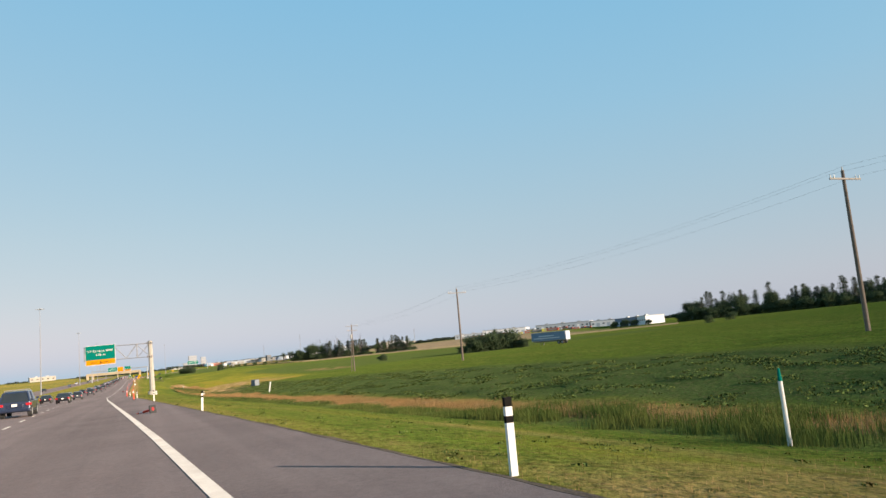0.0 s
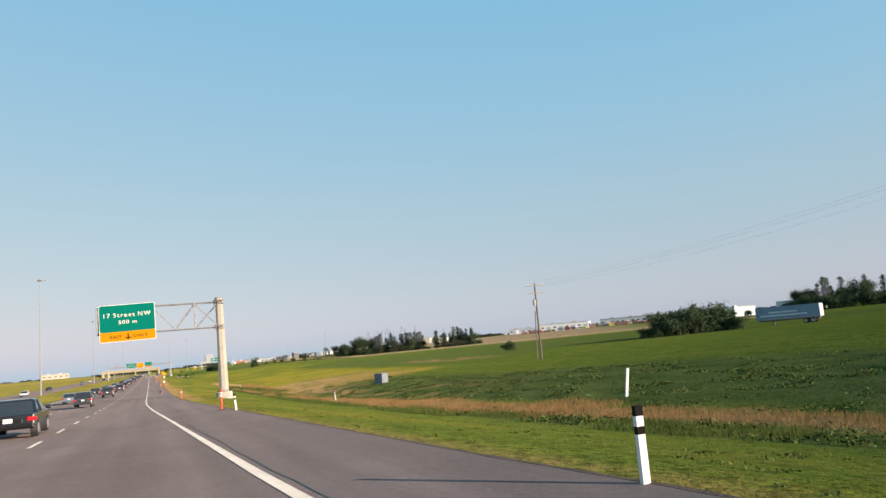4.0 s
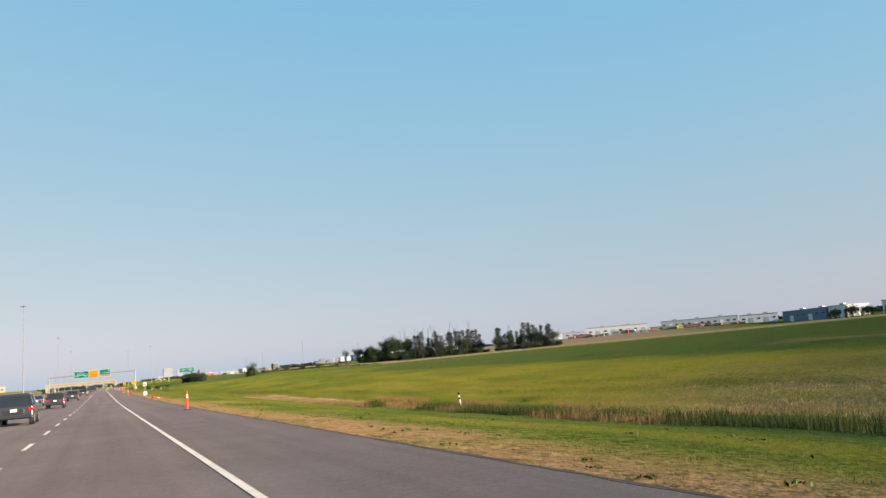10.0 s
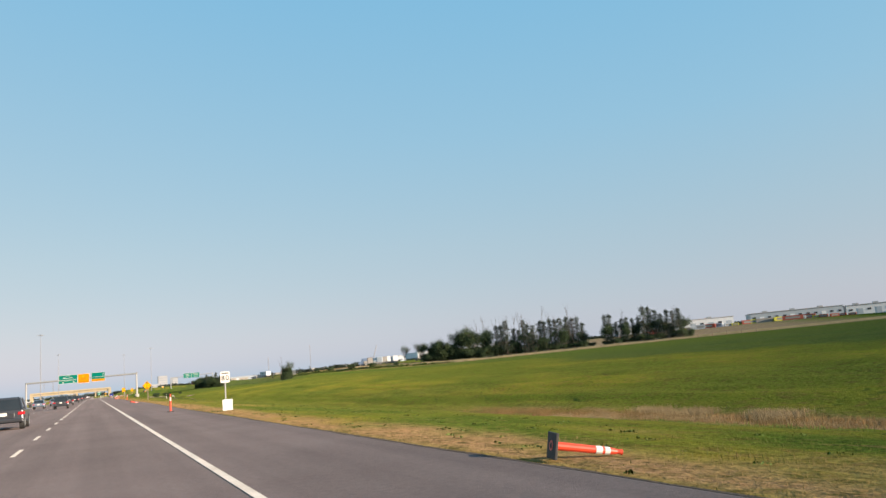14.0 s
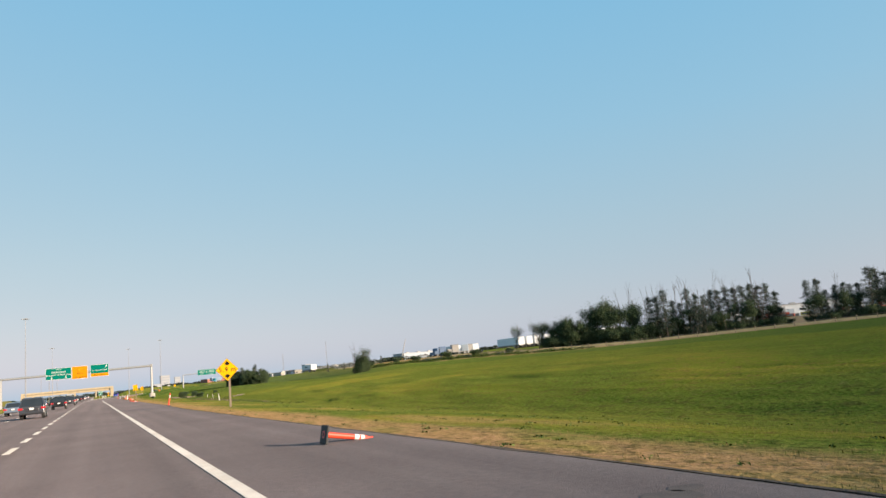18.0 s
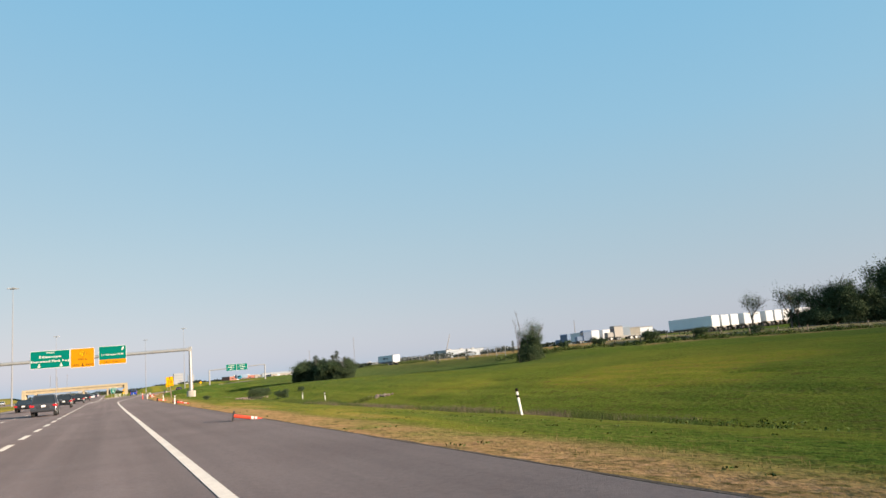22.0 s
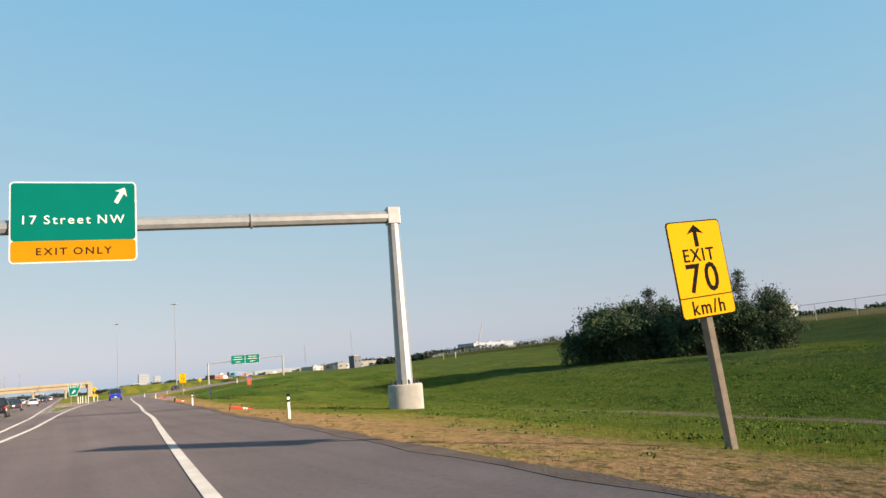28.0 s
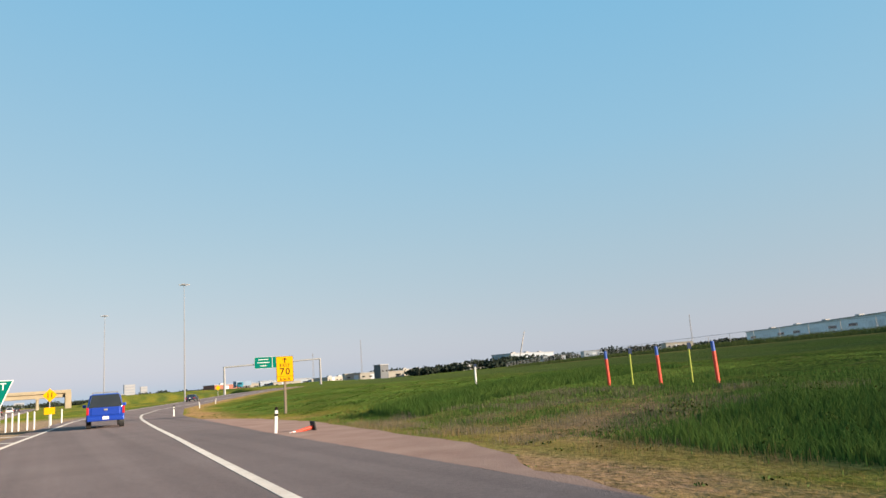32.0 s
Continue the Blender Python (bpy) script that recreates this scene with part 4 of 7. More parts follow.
# ---- delineators, channelizers and other posts ----
def delineator():
    d = thing("delineator", "white roadside post with black band and black cap", "marker post", group="roadside delineators")
    for nm, z0, z1, m_, w in (("post", -0.2, 0.72, "white", 0.1), ("band", 0.72, 0.82, "ink", 0.104), ("collar", 0.82, 0.95, "white", 0.1), ("cap", 0.95, 1.08, "ink", 0.104)):
        bm = B()
        prism(bm, [(-w / 2, z0), (w / 2, z0), (w / 2, z1), (-w / 2, z1)], -0.03, 0.03)
        part(nm, bm, m_, d)
    return d


first = delineator()
spots = [(4.85, 8.0, 0), (4.75, 36.2, 2), (4.75, 66.5, -2), (4.7, 94.3, 0), (4.9, 125.8, -6), (20.1, 164.3, -6), (22.2, 269.7, -8), (17.3, 527.9, -8),
         (24.6, 587.4, -4), (25.4, 602.2, -2), (5.75, 568.3, 1), (7.2, 605.0, 0), (6.02, 622.6, -1), (8.35, 654.75, -1), (8.95, 682.0, -1), (12.15, 737.6, 3), (13.8, 772.2, 0), (21.5, 806, 0), (29.0, 835, 0), (12.8, 818, 0)]
TALL = {5: 1.28, 6: 1.6, 7: 1.36, 8: 1.5, 9: 1.1}      # longer posts that stand in the ditch
for i, (x, y, lean) in enumerate(spots):
    m_ = pose(x, y, gz(x, y), 0, lean, 0) @ Matrix.Diagonal((1, 1, TALL.get(i, 1.0), 1))
    if i:
        copy_thing(first, m_)
    else:
        first.matrix_basis = m_ @ Matrix.Diagonal((0.92, 1, 0.84, 1))
for x, y in ((3.0, 769.2), (3.35, 769.6), (3.7, 770.0), (4.2, 770.4), (4.6, 771.0), (5.6, 776.0), (6.4, 781.0)):
    q = thing("gore_post", "slim white plastic marker post in the gore", "marker post", x, y, gz(x, y) - 0.05, group="gore markers")
    bm = B()
    rod(bm, (0, 0, 0), (0, 0, 1.2), 0.06, 0.055, 10)
    part("body", bm, "white", q)
    bm = B()
    rod(bm, (0, 0, 1.2), (0, 0, 1.26), 0.055, 0.03, 10)
    part("cap", bm, "white", q)


def tube(x, y, z=0.0, turn=0.0, lie=False, lean=0.0, length=1.05):
    """A channelizer: an orange tube with white bands on a black rubber plate."""
    lab = "fallen orange channelizer tube with its black rubber base on edge" if lie else "upright orange channelizer tube on a black rubber base"
    q = thing("channelizer", lab, "traffic cone", group="channelizer tubes")
    q.matrix_basis = pose(x, y, z + (0.195 if lie else 0), 0, 101 if lie else lean, turn) if lie else pose(x, y, z, 0, lean, turn)
    bm = B()
    box(bm, 0, 0, 0.022, 0.38, 0.38, 0.044, 0.012)
    b_ = part("base", bm, "black", q, "black rubber plate")
    bm = B()
    rod(bm, (0, 0, -0.004), (0, 0, 0.0), 0.075, seg=16)
    part("socket", bm, "red", b_)
    bm = B()
    rod(bm, (0, 0, -0.007), (0, 0, -0.004), 0.045, seg=14)
    part("hole", bm, "black", b_)
    for nm, z0, z1, m_, r0, r1 in (("shaft", 0.05, 0.68, "orange", 0.062, 0.056), ("band", 0.68, 0.78, "white", 0.058, 0.057), ("collar", 0.78, 0.82, "orange", 0.056, 0.055),
                                   ("band", 0.82, 0.9, "white", 0.057, 0.056), ("neck", 0.9, 1.02, "orange", 0.055, 0.036), ("grip", 1.02, 1.1, "orange", 0.03, 0.045)):
        bm = B()
        rod(bm, (0, 0, z0), (0, 0, z1), r0, r1, 12)
        part(nm, bm, m_, q)
    return q


for x, y, lean in ((3.85, 82.0, -2), (5.15, 171.0, 0), (4.5, 269.9, 0), (4.2, 367.4, 0), (5.7, 478.2, 9), (5.65, 629.4, 0), (4.45, 128.0, 0)):
    tube(x, y, max(gz(x, y), 0.0) if x < along(EDGE, y) else gz(x, y) + 0.02, 0, False, lean)
for x, y, turn in ((2.75, 38.1, 130), (3.75, 219.4, 75), (5.85, 326.6, -15), (4.15, 424.6, 4), (4.6, 527.6, -12), (6.3, 577.0, -25), (5.95, 568.9, -20), (6.15, 600.0, 20), (8.6, 667.1, -12), (10.1, 701.0, 14), (13.35, 737.2, 185)):
    tube(x, y, max(gz(x, y), 0.0) if x < along(EDGE, y) else gz(x, y) + 0.02, turn, True)

tall = thing("marker_post", "white plastic marker post with a green top, by reeds", "marker post", 16.1, 13.7, gz(16.1, 13.7), tilt=(0, -1))
bm = B()
rod(bm, (0, 0, -0.3), (0, 0, 1.62), 0.06, 0.055, 12)
part("shaft", bm, "white", tall)
bm = B()
rod(bm, (0, 0, 1.62), (0, 0, 1.95), 0.056, 0.03, 12)
part("top", bm, "green", tall)
for x, y, lean in ((25.5, 122.0, 10),):
    q = thing("survey_stake", "leaning white survey stake in long grass", "marker post", x, y, gz(x, y), tilt=(0, lean))
    bm = B()
    box(bm, 0, 0, 0.75, 0.16, 0.1, 1.7, 0.01)
    part("stake", bm, "white", q)
M["bluecap"] = material("blue_plastic", (0.03, 0.12, 0.5), (0.03, 0.1, 0.4), 5, 0.5)
M["limepaint"] = material("yellow_green_paint", (0.42, 0.45, 0.05), (0.35, 0.38, 0.05), 5, 0.6)
for x, y in ((23.3, 728.7), (23.7, 731.5), (24.2, 734.7)):
    q = thing("pipeline_marker", "orange pipeline marker tube with a blue top", "marker post", x, y, gz(x, y), tilt=(0, -2), group="pipeline markers")
    bm = B()
    rod(bm, (0, 0, -0.3), (0, 0, 0.98), 0.06, seg=12)
    part("tube", bm, "orange", q)
    bm = B()
    rod(bm, (0, 0, 0.98), (0, 0, 1.28), 0.058, 0.05, 12)
    part("top", bm, "bluecap", q)
for x, y, m_ in ((23.6, 730.0, "limepaint"), (24.0, 733.2, "limepaint"), (56, 735, "limepaint"), (62, 742, "white"), (25.0, 746, "white")):
    q = thing("marker_stake", "thin painted stake with a small plate", "marker post", x, y, gz(x, y), group="thin stakes")
    bm = B()
    rod(bm, (0, 0, -0.2), (0, 0, 1.15), 0.03 if x < 24.5 else 0.055, seg=8)
    part("stake", bm, m_, q)
    bm = B()
    box(bm, 0, -0.035, 1.2, 0.16, 0.012, 0.2)
    part("plate", bm, "bluepanel", q)


# ---- power line ----
M["armwood"] = material("weathered_arm", (0.26, 0.24, 0.22), (0.18, 0.165, 0.15), 4, 0.8)


def power_pole(x, y, h, twin=False):
    zg = gz(x, y)
    q = thing("utility_pole", "tall weathered wooden power pole with cross arm" + (" and transformer" if twin else ""), "utility pole", x, y, zg, group="power line poles")
    bm = B()
    rod(bm, (0, 0, -0.5), (0, 0, h), 0.19, 0.12, 10)
    part("pole", bm, "polewood", q)
    arms = (h - 0.7,) if not twin else (h - 0.4, h - 1.6)
    for k, za in enumerate(arms):
        bm = B()
        box(bm, 0, -0.14, za, 3.4 if k == 0 else 2.8, 0.1, 0.13)
        arm = part("cross_arm", bm, "armwood", q, "weathered pale timber arm")
        for xx in (-1.6, -1.2, 1.2, 1.6):
            if k and abs(xx) > 1.3:
                continue
            bm = B()
            rod(bm, (xx, -0.14, za + 0.06), (xx, -0.14, za + 0.3), 0.05, 0.03, 8)
            part("insulator", bm, "white", arm)
    bm = B()
    rod(bm, (0, 0, h), (0, 0, h + 0.3), 0.05, 0.03, 8)
    part("top_pin", bm, "darksteel", q)
    if twin:
        bm = B()
        rod(bm, (-0.35, 0, h - 3.7), (-0.35, 0, h - 2.7), 0.24, seg=12)
        rod(bm, (-0.35, 0, h - 2.7), (-0.35, 0, h - 2.6), 0.24, 0.1, 12)
        part("transformer", bm, "steel", q)
        bm = B()
        rod(bm, (-0.75, 0.2, -0.4), (-0.3, 0.1, h - 4.5), 0.1, 0.08, 8)
        part("riser_pipe", bm, "polewood", q)
    return zg + h


PA, PB, PC = (56.8, 113.7), (53.0, 36.8), (61.5, 192.7)
hb, ha, hc = power_pole(*PB, 12.4), power_pole(*PA, 12.3), power_pole(*PC, 12.5, True)
power_pole(49, -40, 12.4)
for dx in (-1.6, 0.0, 1.6):
    for (p0, z0), (p1, z1) in zip((((49, -40), gz(49, -40) + 12.4), (PB, hb), (PA, ha)), ((PB, hb), (PA, ha), (PC, hc))):
        lift = -0.4 if dx else 0.3
        bm, prev = B(), None
        for k in range(17):
            t = k / 16
            c = Vector((p0[0] + (p1[0] - p0[0]) * t + dx, p0[1] + (p1[1] - p0[1]) * t - 0.14, z0 + (z1 - z0) * t + lift - 1.1 * 4 * t * (1 - t)))
            ring = [bm.verts.new(c + Vector((0.006 * math.cos(a), 0, 0.006 * math.sin(a)))) for a in (0.3, 1.55, 2.8, 4.05, 5.3)]
            for j in range(5 if prev else 0):
                bm.faces.new((prev[j], prev[(j + 1) % 5], ring[(j + 1) % 5], ring[j]))
            prev = ring
        w = tagged(part("power_cable", bm, "darksteel", None), "thin sagging overhead power cable between poles", "cable", "power cables")

# ---- equipment cabinet ----
q = thing("equipment_cabinet", "grey metal utility cabinet standing in the grass", "cabinet", 36.1, 199.6, gz(36.1, 199.6) - 0.3, -62)
bm = B()
box(bm, 0, 0, 0.95, 1.7, 1.3, 1.7, 0.03)
M["cabinet"] = material("cabinet_paint", (0.22, 0.24, 0.27), (0.18, 0.2, 0.22), 2, 0.6, spec=0.2)
body = part("body", bm, "cabinet", q)
bm = B()
box(bm, 0, 0, 1.83, 1.84, 1.44, 0.08, 0.02)
part("lid", bm, "cabinet", q)
bm = B()
box(bm, 0, 0, 0.02, 1.9, 1.5, 0.16, 0.01)
part("pad", bm, "concrete", q)
for s_ in (-0.43, 0.43):
    bm = B()
    box(bm, s_, -0.665, 0.95, 0.8, 0.03, 1.5, 0.008)
    dr = part("door", bm, "cabinet", body)
bm = B()
box(bm, 0.08, -0.69, 0.95, 0.04, 0.04, 0.2, 0.005)
part("handle", bm, "darksteel", body)


# ---- tall light masts ----
def mast(x, y, h=34.5):
    q = thing("light_mast", "very tall tapered steel light mast with a ring of lamps", "street lamp", x, y, gz(x, y), group="high light masts")
    bm = B()
    rod(bm, (0, 0, -0.5), (0, 0, h), 0.24, 0.07, 12)
    part("pole", bm, "truss", q)
    bm = B()
    rod(bm, (0, 0, h - 0.2), (0, 0, h + 0.35), 0.5, 0.25, 12)
    ring = part("lamp_ring", bm, "darksteel", q)
    for i in range(6):
        a = i * math.tau / 6
        bm = B()
        rod(bm, (0, 0, h), (1.2 * math.cos(a), 1.2 * math.sin(a), h), 0.04, seg=6)
        box(bm, 1.35 * math.cos(a), 1.35 * math.sin(a), h, 0.5, 0.5, 0.22, 0.05)
        part("lamp", bm, "steel", ring)


for x, y in ((-28, 337), (-26.6, 541), (-24.7, 747), (40.5, 940), (-24.5, 952), (24, 1025)):
    mast(x, y)

# ---- bridge over the freeway ----
br = thing("road_bridge", "long pale concrete road bridge over the freeway", "bridge")
bm = B()
box(bm, -19, 1085, 6.9, 66, 15, 0.5)
part("deck", bm, "bridge", br)
for k in range(7):
    bm = B()
    box(bm, -19, 1078.9 + k * 2.0, 5.75, 66, 0.7, 1.8)
    part("girder", bm, "bridge", br)
for yy in (1077.6, 1092.4):
    bm = B()
    box(bm, -19, yy, 7.55, 66, 0.3, 0.85, 0.04)
    part("parapet", bm, "bridge", br)
for x in (-44, -14.5, 1.0):
    bm = B()
    box(bm, x, 1085, 4.6, 1.3, 14.5, 0.9, 0.05)
    cap_ = part("pier_cap", bm, "bridge", br)
    for yy in (1079.5, 1085, 1090.5):
        bm = B()
        rod(bm, (x, yy, -0.9), (x, yy, 4.2), 0.55, seg=12)
        part("column", bm, "bridge", cap_)
for x in (13.0, -51.0):
    bm = B()
    box(bm, x, 1085, 3.0, 2.4, 16, 7.4, 0.05)
    part("abutment", bm, "bridge", br)


# ---- plants ----
def leafy(name, pts, size, mat, parent, seed=0, flat=0.35):
    """Many small leaf sprays, one quad each, at the given places."""
    r_ = np.random.default_rng(seed)
    p = np.asarray(pts, float)
    n = len(p)
    u = r_.normal(0, 1, (n, 3))
    u /= np.linalg.norm(u, axis=1)[:, None]
    w = np.cross(u, r_.normal(0, 1, (n, 3)))
    w /= np.linalg.norm(w, axis=1)[:, None]
    s_ = size * r_.uniform(0.5, 1.3, (n, 1))
    v = np.stack([p - u * s_, p + w * s_ * flat, p + u * s_, p - w * s_ * flat], 1).reshape(-1, 3)
    me = bpy.data.meshes.new(name)
    me.from_pydata(v.tolist(), [], np.arange(4 * n).reshape(-1, 4).tolist())
    me.materials.append(M[mat])
    ob = new(name, me)
    ob.parent = parent
    return ob


def limbs(bm, base, way, length, r, depth, rnd, tips, spread=0.6):
    """Branching limbs; the ends are gathered in tips."""
    end = base + way * length
    rod(bm, base, end, r, r * 0.6, 6 if r > 0.05 else 4)
    tips.append(end)
    if depth:
        for _ in range(rnd.choice((2, 3, 3))):
            w = (way + Vector((rnd.uniform(-1, 1), rnd.uniform(-1, 1), rnd.uniform(-0.25, 0.7))) * spread).normalized()
            limbs(bm, base + way * length * rnd.uniform(0.55, 1.0), w, length * rnd.uniform(0.55, 0.8), r * 0.55, depth - 1, rnd, tips, spread)


def broadleaf(name, label, h, width, seed, n=2600, leaf=0.3, mat="leaf", clear=0.22, category="tree"):
    rnd = random.Random(seed)
    q = thing(name, label, category)
    bm, tips = B(), []
    limbs(bm, Vector((0, 0, -0.3)), Vector((rnd.uniform(-0.06, 0.06), rnd.uniform(-0.06, 0.06), 1)).normalized(), h * 0.42, h * 0.018, 3, rnd, tips, 0.75)
    part("trunk", bm, "bark", q)
    r_ = np.random.default_rng(seed)
    tops = [t for t in tips if t.z > h * clear] or tips
    k = r_.integers(0, len(tops), n)
    c = np.array([tuple(t) for t in tops])[k]
    c[:, :2] *= width / max(2 * np.abs(c[:, :2]).max(), 0.1)
    pts = c + r_.normal(0, 1, (n, 3)) * (width * 0.095, width * 0.095, h * 0.085)
    pts[:, 2] = np.clip(pts[:, 2] * h * 0.95 / max(pts[:, 2].max(), 0.1), 0.1, None)
    if clear < 0.03:
        m_ = n * 3 // 4
        a, t = r_.uniform(0, math.tau, m_), r_.random(m_) ** 0.8
        rim = width / 2 * np.sqrt(np.clip(1 - (t * 0.95 - 0.15) ** 2, 0, 1)) * (0.72 + 0.2 * np.sin(a * 3 + seed) + 0.14 * np.sin(a * 7 + t * 9)) * r_.uniform(0.75, 1.02, m_)
        pts = np.concatenate([pts, np.stack([rim * np.cos(a), rim * np.sin(a), t * h * (0.72 + 0.16 * np.sin(a * 2 + seed * 1.7) + 0.08 * np.sin(a * 9))], -1)])
    leafy("crown", pts, leaf, mat, q, seed)
    return q


def bare_tree(name, h, seed):
    rnd = random.Random(seed)
    q = thing(name, "bare dead tree with thin grey branches", "tree")
    bm, tips = B(), []
    limbs(bm, Vector((0, 0, -0.3)), Vector((0.03, 0.02, 1)).normalized(), h * 0.5, h * 0.012, 2, rnd, tips, 0.25)
    limbs(bm, Vector((0.03 * h * 0.5, 0.02 * h * 0.5, h * 0.48)), Vector((0.05, -0.03, 1)).normalized(), h * 0.5, h * 0.007, 2, rnd, tips, 0.28)
    part("trunk", bm, "bark", q)
    return q


def planted(proto, x, y, scale=1.0, turn=0.0, group="", sink=0.1):
    c = copy_thing(proto, pose(x, y, gz(x, y) - sink, 0, 0, turn))
    c.scale = (scale, scale, scale * (0.92 + 0.16 * ((x * 7.3) % 1)))
    return tagged(c, group=group)


def scatter_line(p0, p1, n, jit, rnd):
    return [(p0[0] + (p1[0] - p0[0]) * (i + rnd.uniform(0.1, 0.9)) / n + rnd.uniform(-jit, jit), p0[1] + (p1[1] - p0[1]) * (i + rnd.uniform(0.1, 0.9)) / n + rnd.uniform(-jit, jit)) for i in range(n)]


def ragged(name, label, h, width, seed, n=2400):
    """An old thin spruce: uneven tiers with gaps, drooping boughs and a bare top."""
    rnd, r_ = random.Random(seed), np.random.default_rng(seed)
    q = thing(name, label, "tree")
    bm, pts = B(), []
    rod(bm, (0, 0, -0.3), (0, 0, h), h * 0.013, 0.025, 7)
    z = h * rnd.uniform(0.1, 0.2)
    while z < h * 0.93:
        t = z / h
        reach = width / 2 * min(1, 0.5 + 1.3 * t) * (1.08 - t) ** 0.7 * 1.5
        for _ in range(rnd.choice((3, 4, 5, 6))):
            a, ln = rnd.uniform(0, math.tau), reach * rnd.uniform(0.3, 1.2)
            end = (ln * math.cos(a), ln * math.sin(a), z - ln * rnd.uniform(-0.15, 0.3))
            rod(bm, (0, 0, z), end, 0.05, 0.015, 4)
            if rnd.random() < 0.86:
                k = int(n / 54 * (0.4 + ln / reach))
                u = r_.random(k) ** 0.7
                pts.append(np.stack([u * end[0], u * end[1], z + u * (end[2] - z)], -1) + r_.normal(0, 1, (k, 3)) * (0.34, 0.34, 0.3))
        z += h * rnd.uniform(0.015, 0.045)
    part("trunk", bm, "bark", q)
    leafy("crown", np.concatenate(pts), 0.17, "spruce", q, seed, 0.4)
    return q


rt = random.Random(11)
oaks = [broadleaf("poplar_tree", "leafy green poplar with an uneven open crown", 13, 9, 20 + i, 5200, 0.23, clear=0.05) for i in range(3)]
pines = [ragged("spruce_tree", "dark ragged spruce tree in the grove", 15.5, 5.2, 40 + i, 2300) for i in range(5)]
wispy = [broadleaf("poplar_tree", "sparse thin young poplar with few leaves", 12, 5.5, 120 + i, 2400, 0.16, clear=0.22) for i in range(2)]
deads = [bare_tree("dead_tree", 14, 60 + i) for i in range(3)]
shrubs = [broadleaf("shrub", "dense dark green leafy shrub", 5.2, 6.4, 80 + i, 3600, 0.2, clear=0.02, category="shrub") for i in range(3)]
fine_shrubs = [broadleaf("shrub", "dense dark green leafy shrub", 5.2, 6.4, 90 + i, 8000, 0.15, clear=0.02, category="shrub") for i in range(3)]
G0, G1 = (112, 611), (207, 521)
GROVE = "grove beside the side road"


def in_grove(k, off=0.0):
    return G0[0] + (G1[0] - G0[0]) * k + off * 0.69, G0[1] + (G1[1] - G0[1]) * k + off * 0.73


def grow(pool, i, k, lo, hi, off):
    x, y = in_grove(k, rt.uniform(-off, off) + 2)
    planted(pool[i % len(pool)], x, y, rt.uniform(lo, hi), rt.uniform(0, 360), GROVE)


for i, (k, sc) in enumerate(((0.06, 0.72), (0.115, 0.95), (0.125, 0.85))):
    grow(wispy, i, k, sc, sc + 0.05, 1)
for i in range(7):
    grow(oaks, i, 0.15 + 0.013 * i, 0.6, 0.84, 2)
for i, k in enumerate((0.235, 0.255, 0.275, 0.3, 0.325, 0.345)):
    grow(oaks, i, k, 0.92, 1.12, 1.5)
for i, k in enumerate((0.305, 0.335, 0.365, 0.37, 0.385, 0.47, 0.5, 0.56, 0.61, 0.84, 0.76, 0.9)):
    grow(deads, i, k, 0.62, 0.85, 1.5)
for i, k in enumerate((0.39, 0.405, 0.43, 0.445, 0.46, 0.485, 0.52, 0.54, 0.6)):
    grow(deads, i, k, 0.74, 0.92, 1.0)
for i in range(34):
    k = 0.375 + 0.0165 * i
    if 0.655 < k < 0.705:
        continue
    tall = 0.2 if 0.81 < k < 0.85 else 0
    low = 0.86 if k > 0.7 else 0.95
    grow(pines, i, k, (0.78 + tall) * low, (1.02 + tall) * low, 3)
    if i % 2:
        grow(oaks, i, k + 0.006, 0.55, 0.85, 3)
for i in range(84):
    k = 0.13 + 0.82 * i / 84
    if not 0.66 < k < 0.70:
        x, y = in_grove(k, rt.uniform(-3, 3) + 2)
        planted(shrubs[i % 3], x, y, rt.uniform(0.85, 1.25) if k < 0.42 else rt.uniform(0.45, 0.8), rt.uniform(0, 360), "undergrowth of the grove")
# the lone tree and the thickets in the meadow
planted(wispy[0], 70.8, 613.2, 0.66, 40, "trees in the meadow")
planted(wispy[1], 69.0, 612.6, 0.6, 200, "trees in the meadow")
planted(oaks[1], 71.0, 613.0, 0.46, 10, "trees in the meadow")
planted(deads[0], 68.0, 613.2, 0.44, 10, "trees in the meadow")
planted(deads[1], 67.4, 612.8, 0.42, 130, "trees in the meadow")
for x, y, s_, up in ((69.6, 612.4, 0.72, 1.25), (70.6, 612.8, 0.6, 1.6), (68.5, 612.9, 0.5, 1.3)):
    planted(fine_shrubs[0], x, y, s_, x * 90, "trees in the meadow").scale.z *= up
for i, (x, y, s_) in enumerate(((44.5, 684, 0.75), (45.5, 682, 1.0), (46.5, 678.5, 1.15), (48, 674.5, 0.95), (50, 671.5, 1.05), (51, 669.5, 0.75), (47, 683.5, 0.8), (49, 679, 1.15), (52.5, 671.5, 0.95), (48, 673, 0.5), (52.5, 668.5, 0.6), (46.5, 677, 0.5), (45, 681.5, 0.45))):
    planted(fine_shrubs[i % 3], x, y, s_, i * 77, "thicket in the meadow", 0.2)
for i, (x, y, s_) in enumerate(((45.5, 683, 0.4), (46, 680.5, 0.5), (47.2, 677, 0.52), (49, 674, 0.48), (50.5, 670, 0.55), (52, 668.5, 0.42), (48, 681, 0.55), (51, 675, 0.52), (53.5, 669, 0.5))):
    planted((pines[0], oaks[0], pines[1], oaks[1], pines[2])[i % 5], x, y, s_ * (0.92 if i % 5 in (1, 3) else 0.82), i * 41, "thicket in the meadow", 0.1)
